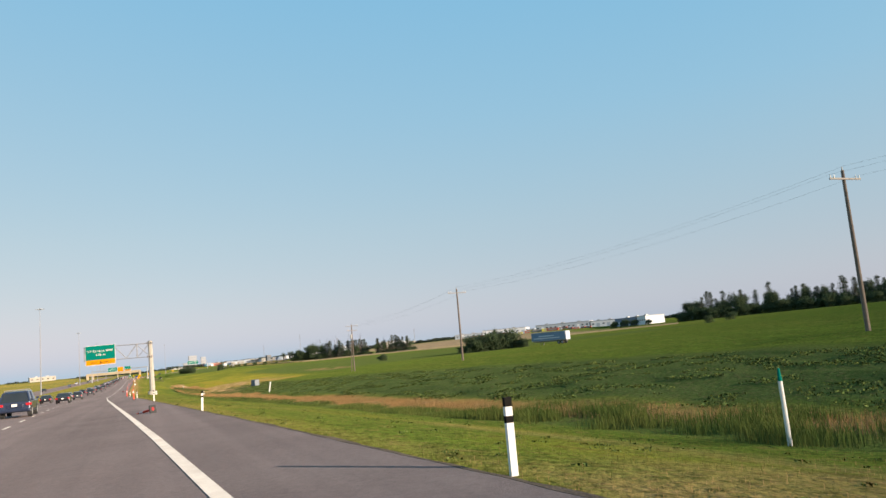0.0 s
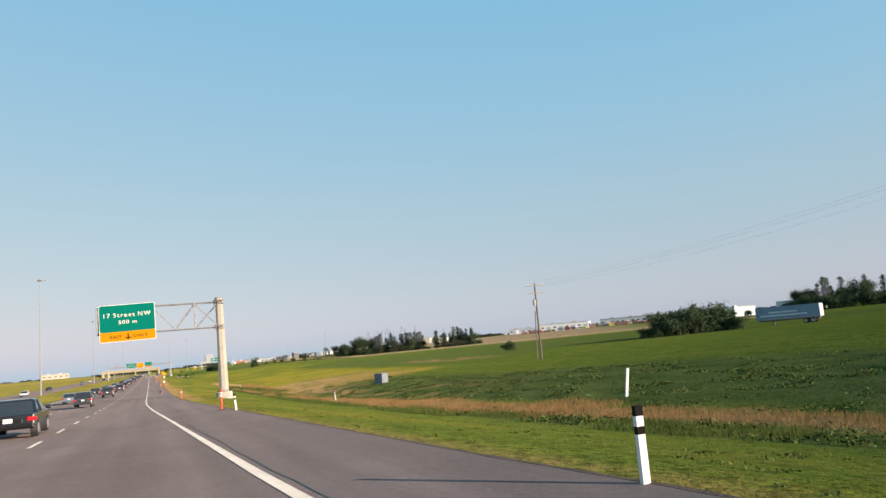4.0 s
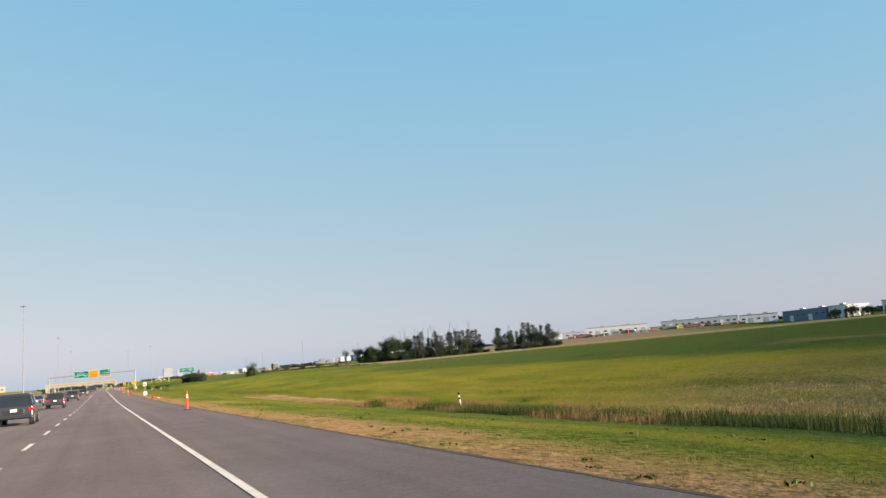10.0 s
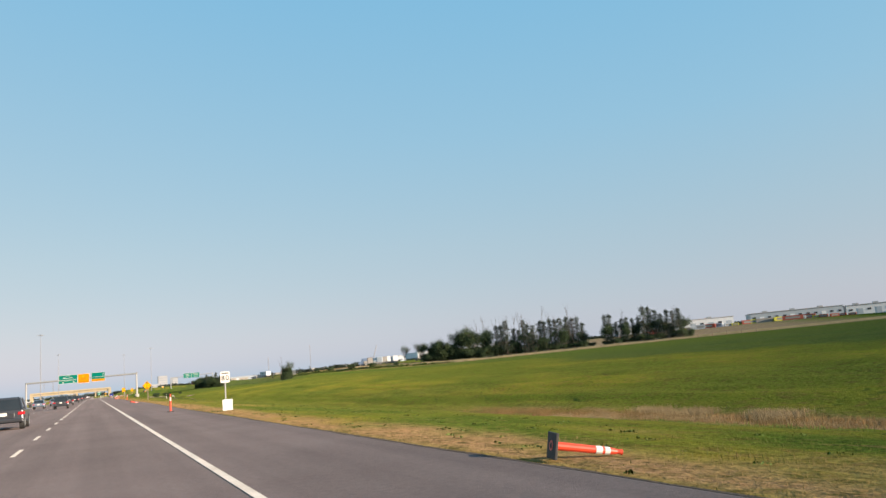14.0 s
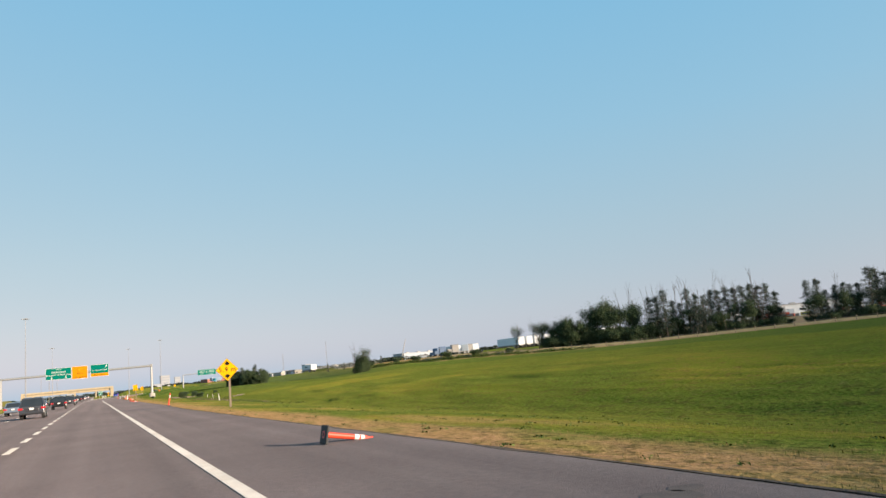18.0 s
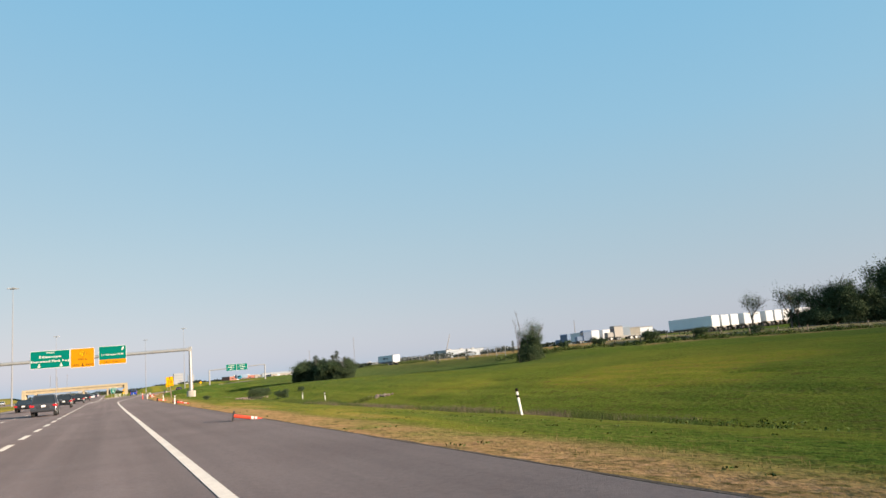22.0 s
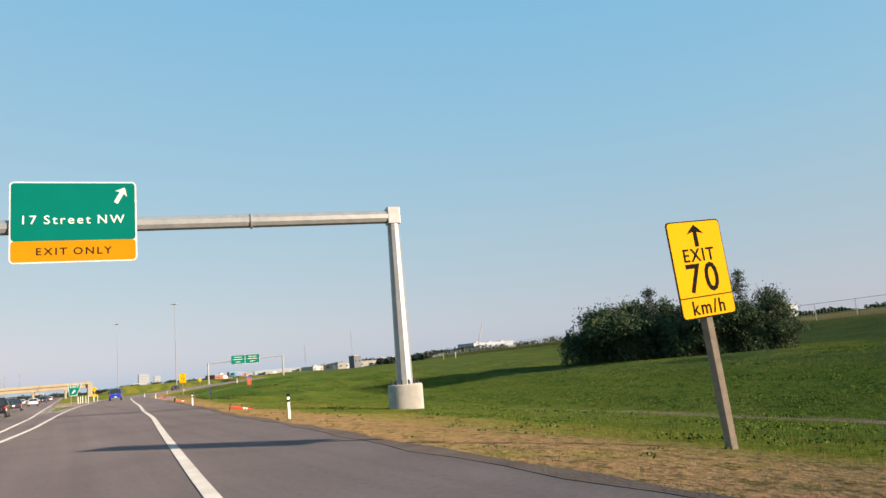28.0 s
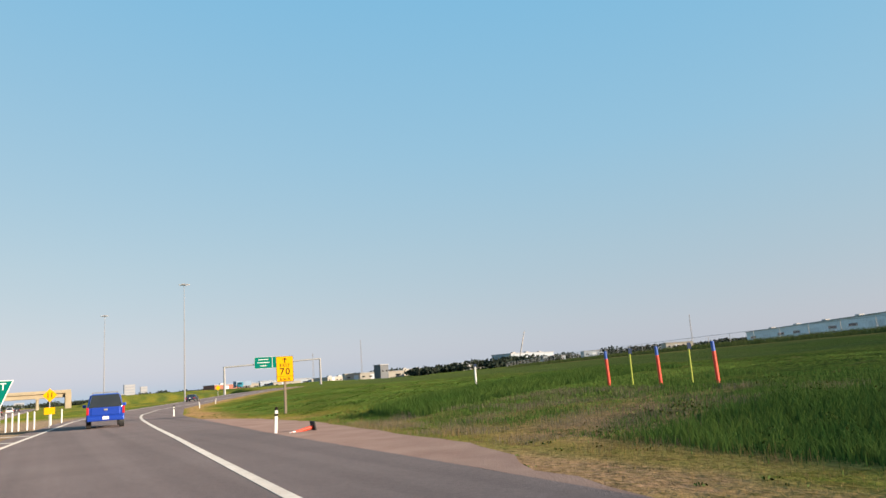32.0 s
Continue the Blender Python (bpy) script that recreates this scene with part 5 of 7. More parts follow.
for i, (x, y, s_) in enumerate(((25.2, 628, 0.32), (20.5, 611.5, 0.4), (24.8, 612, 0.34), (30, 622, 0.2), (13, 607, 0.14), (90, 620, 0.5), (97, 612, 0.6), (104, 606, 0.5), (86, 626, 0.4), (80, 633, 0.35), (112, 600, 0.4))):
    planted(fine_shrubs[i % 3], x, y, s_, i * 51, "small bushes in the grass", 0.08)
for i, (x, y, s_) in enumerate(((82, 640, 0.2), (88, 645, 0.22), (76, 668, 0.22), (78, 655, 0.2))):
    planted(pines[i % 3], x, y, s_, i * 31, "young spruces by the fence")
for i, (x, y, s_) in enumerate(((110, 229, 0.65), (112, 227, 0.8), (114.5, 226.5, 1.2), (117, 225.5, 1.35), (119.5, 225, 1.3), (121.5, 223, 1.4), (123.5, 222, 1.15), (125.5, 222.5, 0.95), (127.5, 221, 0.8), (129.5, 220.5, 0.7), (118, 231, 1.3), (122, 229, 1.25), (126, 227, 0.9))):
    planted(shrubs[i % 3], x, y, s_, i * 63, "dark thicket on the rise", 0.3)
for i, (x, y, s_) in enumerate(((115.5, 228, 0.62), (118.5, 227, 0.6), (121, 226, 0.66), (124, 225, 0.5), (127, 224, 0.42))):
    planted((wispy + oaks)[i % 5], x, y, s_, i * 63, "dark thicket on the rise", 0.3)
planted(shrubs[2], 94.7, 269.7, 0.62, 40, "small bushes in the grass", 0.2)
for i, (x, y) in enumerate(scatter_line((404, 456), (520, 300), 70, 9, rt)):
    planted((oaks + oaks + pines)[i % 11], x, y, rt.uniform(0.9, 1.5), rt.uniform(0, 360), "wood on the hill")
for i, (x, y) in enumerate(scatter_line((397, 456), (505, 305), 60, 6, rt)):
    planted(shrubs[i % 3], x, y, rt.uniform(1.3, 2.2), rt.uniform(0, 360), "edge of the wood")
for x, y, s_ in ((300, 300, 1.0), (250, 262, 0.8), (378, 497, 1.5), (372, 503, 1.2), (384, 492, 1.3), (392, 484, 1.0)):
    planted(shrubs[1], x, y, s_, x, "edge of the wood")
for p in (*oaks, *pines, *wispy, *deads, *shrubs, *fine_shrubs):
    for o in (*p.children_recursive, p):
        bpy.data.objects.remove(o)


# ---- far woods and far town ----
M["farleaf"] = material("distant_foliage", (0.04, 0.05, 0.034), (0.03, 0.04, 0.028), 0.05, 0.9, island=0.25, fine=0.3, spec=0.1)


def far_woods(name, a0, a1, dist, h, n, seed):
    """A distant belt of trees as seen on the horizon, in clumps."""
    r_ = np.random.default_rng(seed)
    pts = []
    for i in range(n):
        a = radians(a0 + (a1 - a0) * r_.random())
        d = dist * r_.uniform(0.85, 1.2)
        x, y = d * math.sin(a), 350 + d * math.cos(a)
        hh = h * r_.uniform(0.5, 1.15)
        k = 170
        v = r_.normal(0, 1, (k, 3))
        v *= (r_.random((k, 1)) ** 0.4) / np.linalg.norm(v, axis=1)[:, None]
        v = v * (hh * 1.15, hh * 1.15, hh * 0.42) + (x, y, gz(x, y) + hh * 0.36)
        pts.append(v)
    ob = leafy(name, np.concatenate(pts), 1.05, "farleaf", None, seed, 0.85)
    return tagged(ob, "distant belt of dark trees on the horizon", "woods", kind="stuff")


far_woods("far_woods", 14, 75, 900, 7.5, 330, 1)
far_woods("far_woods", -30, 16, 1500, 8.0, 150, 2)
far_woods("far_woods", 3, 30, 1300, 7.0, 110, 3)
far_woods("far_woods", -4, 12, 1700, 9.0, 90, 4)
M["haze_wall"] = material("pale_facade", (0.74, 0.75, 0.77), (0.66, 0.67, 0.69), 0.1, 0.8, fine=0.5)
# distance haze put into the tower colours: grey walls, panes close in tone
M["hazed_tower_wall"] = material("hazed_tower_concrete", (0.33, 0.34, 0.36), (0.29, 0.3, 0.32), 0.05, 0.8, fine=0.5)
M["hazed_tower_pane"] = material("hazed_tower_glazing", (0.22, 0.24, 0.28), (0.26, 0.28, 0.31), 0.1, 0.5, fine=0.5)
M["cream"] = material("cream_siding", (0.41, 0.37, 0.31), (0.34, 0.31, 0.26), 0.3, 0.7, fine=2)
M["bluewall"] = material("blue_siding", (0.1, 0.15, 0.24), (0.13, 0.18, 0.28), 0.3, 0.6, fine=2)
M["greywall"] = material("grey_siding", (0.36, 0.4, 0.45), (0.3, 0.34, 0.38), 0.3, 0.6, fine=2)
M["whitewall"] = material("white_siding", (0.62, 0.63, 0.65), (0.55, 0.56, 0.58), 0.3, 0.6, fine=2)
# slate blue siding; on the striped trailer the blue is painted-in shade
M["slate_shade_wall"] = material("slate_blue_siding_and_shade", (0.2, 0.27, 0.36), (0.16, 0.22, 0.3), 0.3, 0.7, fine=2)
M["redwall"] = material("red_brick_wall", (0.35, 0.13, 0.09), (0.28, 0.11, 0.08), 0.5, 0.8, fine=4)
M["roofing"] = material("pale_roofing", (0.4, 0.4, 0.41), (0.32, 0.32, 0.33), 0.2, 0.6)


def hall(x0, y0, x1, y1, h, depth, wall, label, bays=8, doors=2, units=2, sink=1.0):
    """A long low industrial building whose front runs from (x0, y0) to (x1, y1)."""
    ln = math.dist((x0, y0), (x1, y1))
    zg = min(gz(x0, y0), gz(x1, y1))
    q = thing("warehouse", label, "building", x0, y0, zg, math.degrees(math.atan2(y1 - y0, x1 - x0)), group="industrial buildings")
    bm = B()
    box(bm, ln / 2, depth / 2, h / 2 - sink / 2, ln, depth, h + sink)
    wl = part("wall", bm, wall, q)
    bm = B()
    prism(bm, [(-0.4, h), (ln + 0.4, h), (ln + 0.4, h + 0.35), (-0.4, h + 0.35)], -0.4, depth + 0.4)
    rf = part("roof", bm, "roofing", q)
    for i in range(units):
        bm = B()
        box(bm, ln * (i + 0.6) / (units + 0.3), depth * 0.3, h + 0.9, 3.2, 2.4, 1.1, 0.1)
        part("roof_unit", bm, "steel", rf)
    for i in range(bays):
        cx = ln * (i + 0.5) / bays
        if doors and i % max(1, bays // doors) == 1:
            bm = B()
            box(bm, cx, -0.05, 2.1, ln / bays * 0.6, 0.16, 4.2)
            part("loading_door", bm, "whitewall" if wall != "whitewall" else "greywall", wl)
        else:
            bm = B()
            box(bm, cx, -0.04, h * 0.55, ln / bays * 0.4, 0.14, min(1.1, h * 0.16))
            wd = part("window", bm, "glass", wl)
            bm = B()
            box(bm, cx, -0.1, h * 0.55 - min(0.62, h * 0.1), ln / bays * 0.44, 0.2, 0.1)
            part("sill", bm, "steel", wd)
    return q


hall(348, 702, 385, 674, 6.6, 30, "whitewall", "long white industrial building with loading doors", 8, 3)
hall(322, 716, 346, 702, 4.6, 16, "greywall", "low grey industrial building beside the yard", 5, 1)
hall(393, 667, 434, 629, 6.6, 30, "greywall", "long grey industrial building with a pale roof", 12, 3, 3)
hall(435, 628, 453, 609, 6.4, 26, "whitewall", "white industrial building with large doors", 5, 2)
hall(440, 594, 436, 556, 7.6, 30, "bluewall", "dark blue industrial building with a pale roof", 7, 2)
hall(435.8, 554, 434.5, 540, 7.8, 20, "whitewall", "white office end of an industrial building", 4, 0, 1)
hall(500, 560, 520, 530, 9, 20, "whitewall", "white gabled building behind the yard", 4, 1, 1)
hall(349, 994, 287, 868, 6.6, 24, "haze_wall", "very long pale blue warehouse with rooftop units", 9, 3, 5)
hall(285, 864, 279, 852, 6.3, 12, "cream", "cream office block beside a warehouse", 4, 0, 1)
hall(250, 1240, 282, 1254, 5, 20, "cream", "low cream commercial building", 6, 2)
hall(193, 1253, 214, 1260, 4.4, 18, "cream", "low cream commercial building", 6, 1)
hall(320, 1190, 372, 1205, 9, 20, "greywall", "grey industrial plant building", 6, 1, 3)
hall(118, 1300, 150, 1310, 5, 18, "redwall", "low brick commercial building", 5, 1)
hall(66, 1380, 92, 1384, 4.4, 16, "cream", "low cream commercial building", 5, 1)
hall(-120, 1100, -90, 1106, 6, 18, "cream", "cream commercial block beyond the far lanes", 5, 0)
M["darkclad"] = material("dark_grey_cladding", (0.1, 0.11, 0.125), (0.08, 0.09, 0.1), 0.3, 0.6, fine=2)
hall(196, 1157, 202, 1158, 9.0, 8, "darkclad", "narrow dark grey building above the ramp", 2, 0, 0)
rk = random.Random(4)
for i in range(34):
    a = radians(rk.uniform(9, 52))
    d = rk.uniform(760, 1150)
    x, y = d * math.sin(a), 420 + d * math.cos(a)
    w = rk.uniform(14, 40)
    hall(x, y, x + w * math.cos(a), y - w * math.sin(a), rk.uniform(3.5, 6.0), 14, rk.choice(("cream", "cream", "greywall", "greywall")), "small distant commercial building", 4, 1, 0)
for x, y, w, h in ((232, 3278, 32, 50), (276, 3290, 20, 40), (205, 3250, 26, 22), (-70, 3200, 26, 20)):
    q = thing("tower_block", "distant concrete tower block on the skyline, colour greyed for haze", "building", x, y, gz(x, y) - 4, group="skyline towers")
    bm = B()
    box(bm, 0, 0, h / 2, w, w, h)
    part("wall", bm, "hazed_tower_wall", q)
    for k in range(int(h / 9)):
        bm = B()
        box(bm, 0, -w / 2 - 0.05, 6 + k * 9, w * 0.8, 0.3, 2.4)
        part("window", bm, "hazed_tower_pane", q)
for x, y, h in ((-60, 1900, 40), (-85, 1900, 40), (-48, 1400, 24), (320, 1500, 45), (230, 1400, 30), (420, 1100, 26)):
    q = thing("antenna_mast", "thin distant lattice mast", "mast", x, y, gz(x, y) - 1, group="distant masts")
    bm = B()
    for sx in (-0.5, 0.5):
        rod(bm, (sx * 1.6, 0, 0), (sx * 0.4, 0, h), 0.16, 0.1, 5)
    for k in range(8):
        rod(bm, (-0.8 + k * 0.08, 0, h * k / 8), (0.8 - k * 0.09, 0, h * (k + 1) / 8), 0.08, seg=4)
    part("lattice", bm, "darksteel", q)
q = thing("crane", "distant crawler crane with a raised boom", "crane", 300, 1150, gz(300, 1150))
bm = B()
rod(bm, (0, 0, 2), (7, 0, 24), 0.6, 0.3, 6)
part("boom", bm, "darksteel", q)
bm = B()
box(bm, 0, 0, 1.8, 6, 4, 3, 0.2)
part("cab", bm, "amber", q)


# ---- trailers, trucks and cars ----
def wheel(parent, x, y, r, w):
    bm = B()
    rod(bm, (x - w / 2, y, r), (x + w / 2, y, r), r, seg=18)
    t_ = part("tyre", bm, "black", parent)
    bm = B()
    rod(bm, (x - w / 2 - 0.01, y, r), (x + w / 2 + 0.01, y, r), r * 0.62, seg=12)
    part("rim", bm, "steel", t_)


def trailer(x, y, length=16.0, turn=0.0, wall="whitewall", label="white box semi-trailer parked in a yard"):
    z = gz(x, y)
    q = thing("semi_trailer", label, "trailer", x, y, z, turn, group="parked trailers")
    bm = B()
    box(bm, 0, length / 2, 2.6, 2.6, length, 2.8, 0.03)
    bd = part("body", bm, wall, q)
    for sx in (-0.62, 0.62):
        bm = B()
        box(bm, sx, -0.03, 2.6, 1.16, 0.06, 2.6, 0.01)
        part("rear_door", bm, "whitewall", bd)
    for sx in (-1.31, 1.31):
        bm = B()
        box(bm, sx, length / 2, 1.3, 0.05, length, 0.2)
        part("side_rail", bm, "steel", bd)
    bm = B()
    box(bm, 0, length / 2, 1.02, 1.0, length * 0.95, 0.3)
    part("chassis", bm, "darksteel", q)
    for wy in (1.6, 3.0):
        for wx in (-1.0, 1.0):
            wheel(q, wx, wy, 0.52, 0.5)
    for wx in (-0.8, 0.8):
        bm = B()
        box(bm, wx, length - 3.2, 0.5, 0.14, 0.14, 1.2)
        part("landing_leg", bm, "darksteel", q)
    return q


def lorry(x, y, turn=0.0, paint="bluewall"):
    q = thing("truck_tractor", "teal semi truck tractor on the road above the ramp" if paint == "tealpaint" else "dark semi truck tractor parked by trailers", "truck", x, y, gz(x, y), turn)
    bm = B()
    prism(bm, [(-1.2, 0.9), (1.2, 0.9), (1.2, 3.4), (0.9, 3.7), (-0.9, 3.7), (-1.2, 3.4)], 1.0, 3.4)
    part("cab", bm, paint, q)
    bm = B()
    box(bm, 0, 4.3, 1.5, 1.9, 2.0, 1.3, 0.15)
    part("bonnet", bm, paint, q)
    bm = B()
    box(bm, 0, -1.0, 0.95, 1.0, 5.5, 0.3)
    part("chassis", bm, "darksteel", q)
    bm = B()
    box(bm, 0, 3.42, 2.8, 2.0, 0.06, 0.8)
    part("windscreen", bm, "glass", q)
    for wy in (4.4, -1.2, -2.6):
        for wx in (-1.0, 1.0):
            wheel(q, wx, wy, 0.52, 0.4)


trailer(139.4, 637, 15.5, wall="haze_wall", label="long pale blue-grey semi-trailer parked at the end of a row")
for i in range(1, 13):
    trailer(139.4 + 3.8 * i, 637 + (i * 37 % 5) * 0.25)
for i in range(3):
    trailer(137 + 4.2 * i, 684, turn=-10)
M["tealpaint"] = material("teal_truck_paint", (0.03, 0.22, 0.3), (0.025, 0.18, 0.25), 0.5, 0.4)
lorry(107, 1160, 150, "tealpaint")
trailer(113, 1165, 12, 120, wall="slate_shade_wall", label="blue-grey semi-trailer behind a teal tractor")
lorry(131, 688, 30)
lorry(124.5, 668, 75)
lorry(133, 662, 80, "darksteel")
lorry(128, 655, 60, "greywall")
lorry(121, 650, 80, "darksteel")
badge = trailer(85.5, 721.5, 11, 6, label="white semi-trailer with a dark lower stripe and badge")
for cy, cz, ly, lz in ((5.6, 1.5, 11.0, 0.18), (6.4, 2.75, 1.0, 0.5), (6.4, 3.1, 0.6, 0.2), (5.2, 2.75, 0.8, 0.34), (4.0, 2.8, 1.1, 0.16), (4.0, 2.58, 1.1, 0.12)):
    bm = B()
    box(bm, -1.312 if ly < 5 else -1.34, cy, cz, 0.02, ly, lz)
    part("badge_bar", bm, "bluewall" if ly > 5 else "ink", badge, "dark painted bar")
badge.scale = (1, 1, 0.8)
# body colour carries the blue shade of the side turned from the sun
trailer(135.7, 202, 13.4, 25, wall="slate_shade_wall", label="semi-trailer with pale stripes on the rise, body coloured blue-grey for shade")
stripes = bpy.data.objects[[o.name for o in bpy.data.objects if o.name.startswith("semi_trailer")][-1]]
for k in range(2):
    bm = B()
    box(bm, -1.33, 7.5, 2.1 + k * 0.7, 0.02, 10 - k * 4, 0.3)
    part("stripe", bm, "whitewall", stripes, "white stripe")


M["redbox"] = material("red_container_paint", (0.36, 0.07, 0.04), (0.28, 0.06, 0.035), 0.8, 0.7)
M["limebox"] = material("yellow_machine_paint", (0.55, 0.5, 0.05), (0.45, 0.4, 0.05), 0.8, 0.7)
rc = random.Random(21)
for i in range(26):
    t = i / 26
    x, y = 330 + 96 * t + rc.uniform(-3, 3), 694 - 80 * t + rc.uniform(-3, 3)
    ln, hh = rc.choice(((6, 2.6), (12, 2.6), (5, 1.8), (4.5, 1.5))), 0
    q = thing("container", "steel container or machine parked in the yard", "container", x, y, gz(x, y), rc.uniform(-60, -30), group="clutter in the yard")
    bm = B()
    box(bm, 0, 0, ln[1] / 2 + 0.1, ln[0], 2.3, ln[1], 0.04)
    part("body", bm, rc.choice(("redbox", "redbox", "limebox", "whitewall", "greywall", "darksteel")), q)
    bm = B()
    box(bm, 0, -1.16, ln[1] * 0.55, ln[0] * 0.7, 0.05, ln[1] * 0.5)
    part("side_panel", bm, "darksteel", q)


def paint(name, c):
    m_ = material(name, c, tuple(v * 0.9 for v in c), 0.5, 0.28, 0.3, coat=0.6)
    M[name] = m_
    return name


BLUE, NAVY, CHAR, SILV, WHT, BLK = (paint("blue_car_paint", (0.012, 0.06, 0.42)), paint("dark_blue_car_paint", (0.025, 0.035, 0.07)), paint("charcoal_car_paint", (0.05, 0.052, 0.06)),
                                   paint("silver_blue_car_paint", (0.16, 0.2, 0.26)), paint("white_car_paint", (0.7, 0.7, 0.7)), paint("black_car_paint", (0.015, 0.015, 0.017)))


def frustum(bm, lo, hi, z0, z1):
    """A block whose floor and top are rectangles (x0, x1, y0, y1)."""
    v = []
    for (xa, xb, ya, yb), z in ((lo, z0), (hi, z1)):
        v += [bm.verts.new(p) for p in ((xa, ya, z), (xb, ya, z), (xb, yb, z), (xa, yb, z))]
    for f in ((3, 2, 1, 0), (4, 5, 6, 7), (0, 1, 5, 4), (1, 2, 6, 5), (2, 3, 7, 6), (3, 0, 4, 7)):
        bm.faces.new([v[i] for i in f])
    es = list(bm.edges)
    bmesh.ops.bevel(bm, geom=es, offset=0.06, segments=2, affect="EDGES", profile=0.6)
    return bm


def vehicle(kind, x, y, z, colour, label, turn=0.0, rack=False):
    """A car seen mostly from behind; its length runs along +y from the rear bumper."""
    truck = kind == "pickup"
    L, Wd, H_ = {"pickup": (5.4, 1.95, 1.88), "suv": (4.7, 1.88, 1.72), "sedan": (4.75, 1.84, 1.45), "hatch": (4.2, 1.78, 1.5)}[kind]
    belt = {"pickup": 1.12, "suv": 1.05, "sedan": 0.93, "hatch": 0.95}[kind]
    q = thing({"pickup": "pickup_truck", "suv": "suv", "sedan": "car", "hatch": "car"}[kind], label, {"pickup": "pickup truck", "suv": "car"}.get(kind, "car"), x, y, z, turn, group="traffic")
    w = Wd / 2
    bm = B()
    frustum(bm, (-w + 0.03, w - 0.03, 0.05, L - 0.05), (-w + 0.05, w - 0.05, 0.0 if truck else 0.12, L - 0.25), 0.48 if truck else 0.36, belt)
    body = part("body", bm, colour, q, smoothed=False)
    cab0, cab1 = {"pickup": (1.75, 3.9), "suv": (0.1, 3.3), "sedan": (0.8, 3.35), "hatch": (0.15, 2.9)}[kind]
    slope = {"pickup": 0.25, "suv": 0.35, "sedan": 0.65, "hatch": 0.5}[kind]
    bm = B()
    frustum(bm, (-w + 0.07, w - 0.07, cab0, cab1 + 0.35), (-w + 0.24, w - 0.24, cab0 + slope, cab1 - 0.4), belt - 0.03, H_ - 0.05)
    part("cabin_glass", bm, "glass", q, "dark tinted windows")
    bm = B()
    frustum(bm, (-w + 0.2, w - 0.2, cab0 + slope - 0.06, cab1 - 0.36), (-w + 0.27, w - 0.27, cab0 + slope + 0.02, cab1 - 0.45), H_ - 0.12, H_)
    part("roof", bm, colour, q)
    for sx in (-1, 1):
        for py0, py1 in ((cab0 + 0.02, cab0 + slope), (cab0 + (cab1 - cab0) * 0.55, cab0 + (cab1 - cab0) * 0.55)):
            bm = B()
            rod(bm, (sx * (w - 0.08), py0, belt - 0.02), (sx * (w - 0.24), py1, H_ - 0.08), 0.055, seg=6)
            part("pillar", bm, colour, q)
        bm = B()
        zl = belt - 0.2 if not truck else 0.95
        box(bm, sx * (w - (0.08 if truck else 0.12)), 0.06 if truck else 0.1, zl, 0.13 if truck else 0.34, 0.12, 0.4 if truck else 0.16, 0.03)
        part("tail_light", bm, "taillight", q, "red tail light")
        bm = B()
        box(bm, sx * (w + 0.1), cab1 - 0.25, belt + 0.1, 0.2, 0.12, 0.17, 0.04)
        part("mirror", bm, colour, q)
        for wy in (L * 0.2, L * 0.8):
            wheel(q, sx * (w - 0.14), wy, 0.37 if truck or kind == "suv" else 0.33, 0.25)
        bm = B()
        box(bm, sx * (w - 0.01), L / 2, 0.42, 0.05, L * 0.42, 0.12, 0.02)
        part("sill", bm, "black", q)
    bm = B()
    box(bm, 0, 0.02, 0.5, Wd - 0.1, 0.22, 0.2, 0.05)
    part("rear_bumper", bm, colour, q)
    bm = B()
    box(bm, 0, L - 0.05, 0.5, Wd - 0.12, 0.2, 0.24, 0.06)
    part("front_bumper", bm, "black", q)
    bm = B()
    box(bm, 0, -0.06 if not truck else -0.1, 0.56 if truck else belt - 0.22, 0.32, 0.02, 0.16, 0.005)
    part("number_plate", bm, "white", q, "blank white plate")
    if truck:
        bm = B()
        frustum(bm, (-w + 0.09, w - 0.09, 0.12, 1.85), (-w + 0.3, w - 0.3, 0.32, 1.8), belt - 0.03, H_ - 0.03)
        cp = part("canopy", bm, colour, q, "blue box canopy over the bed")
        bm = B()
        frustum(bm, (-w + 0.12, w - 0.12, 0.07, 0.3), (-w + 0.3, w - 0.3, 0.22, 0.4), belt - 0.02, H_ - 0.07)
        part("rear_window", bm, "glass", cp)
        bm = B()
        box(bm, 0, 0.02, 0.92, Wd - 0.5, 0.06, 0.42, 0.03)
        part("tailgate", bm, colour, body)
        bm = B()
        box(bm, 0, -0.03, 1.0, 0.2, 0.03, 0.1, 0.02)
        part("badge", bm, "darksteel", body)
    else:
        bm = B()
        box(bm, 0, 0.07, belt - 0.3, Wd - 0.9, 0.05, 0.26, 0.02)
        part("tailgate", bm, colour, body)
    if rack:
        for sx in (-1, 1):
            bm = B()
            rod(bm, (sx * (w - 0.32), cab0 + 0.3, H_ + 0.06), (sx * (w - 0.32), cab1 - 0.5, H_ + 0.06), 0.025, seg=6)
            rod(bm, (sx * (w - 0.32), cab0 + 0.4, H_ - 0.05), (sx * (w - 0.32), cab0 + 0.4, H_ + 0.06), 0.02, seg=6)
            rod(bm, (sx * (w - 0.32), cab1 - 0.6, H_ - 0.05), (sx * (w - 0.32), cab1 - 0.6, H_ + 0.06), 0.02, seg=6)
            part("roof_rail", bm, "darksteel", q)
        for py in (cab0 + 0.7, cab1 - 0.9):
            bm = B()
            rod(bm, (-w + 0.3, py, H_ + 0.08), (w - 0.3, py, H_ + 0.08), 0.022, seg=6)
            part("rack_bar", bm, "darksteel", q)
    return q


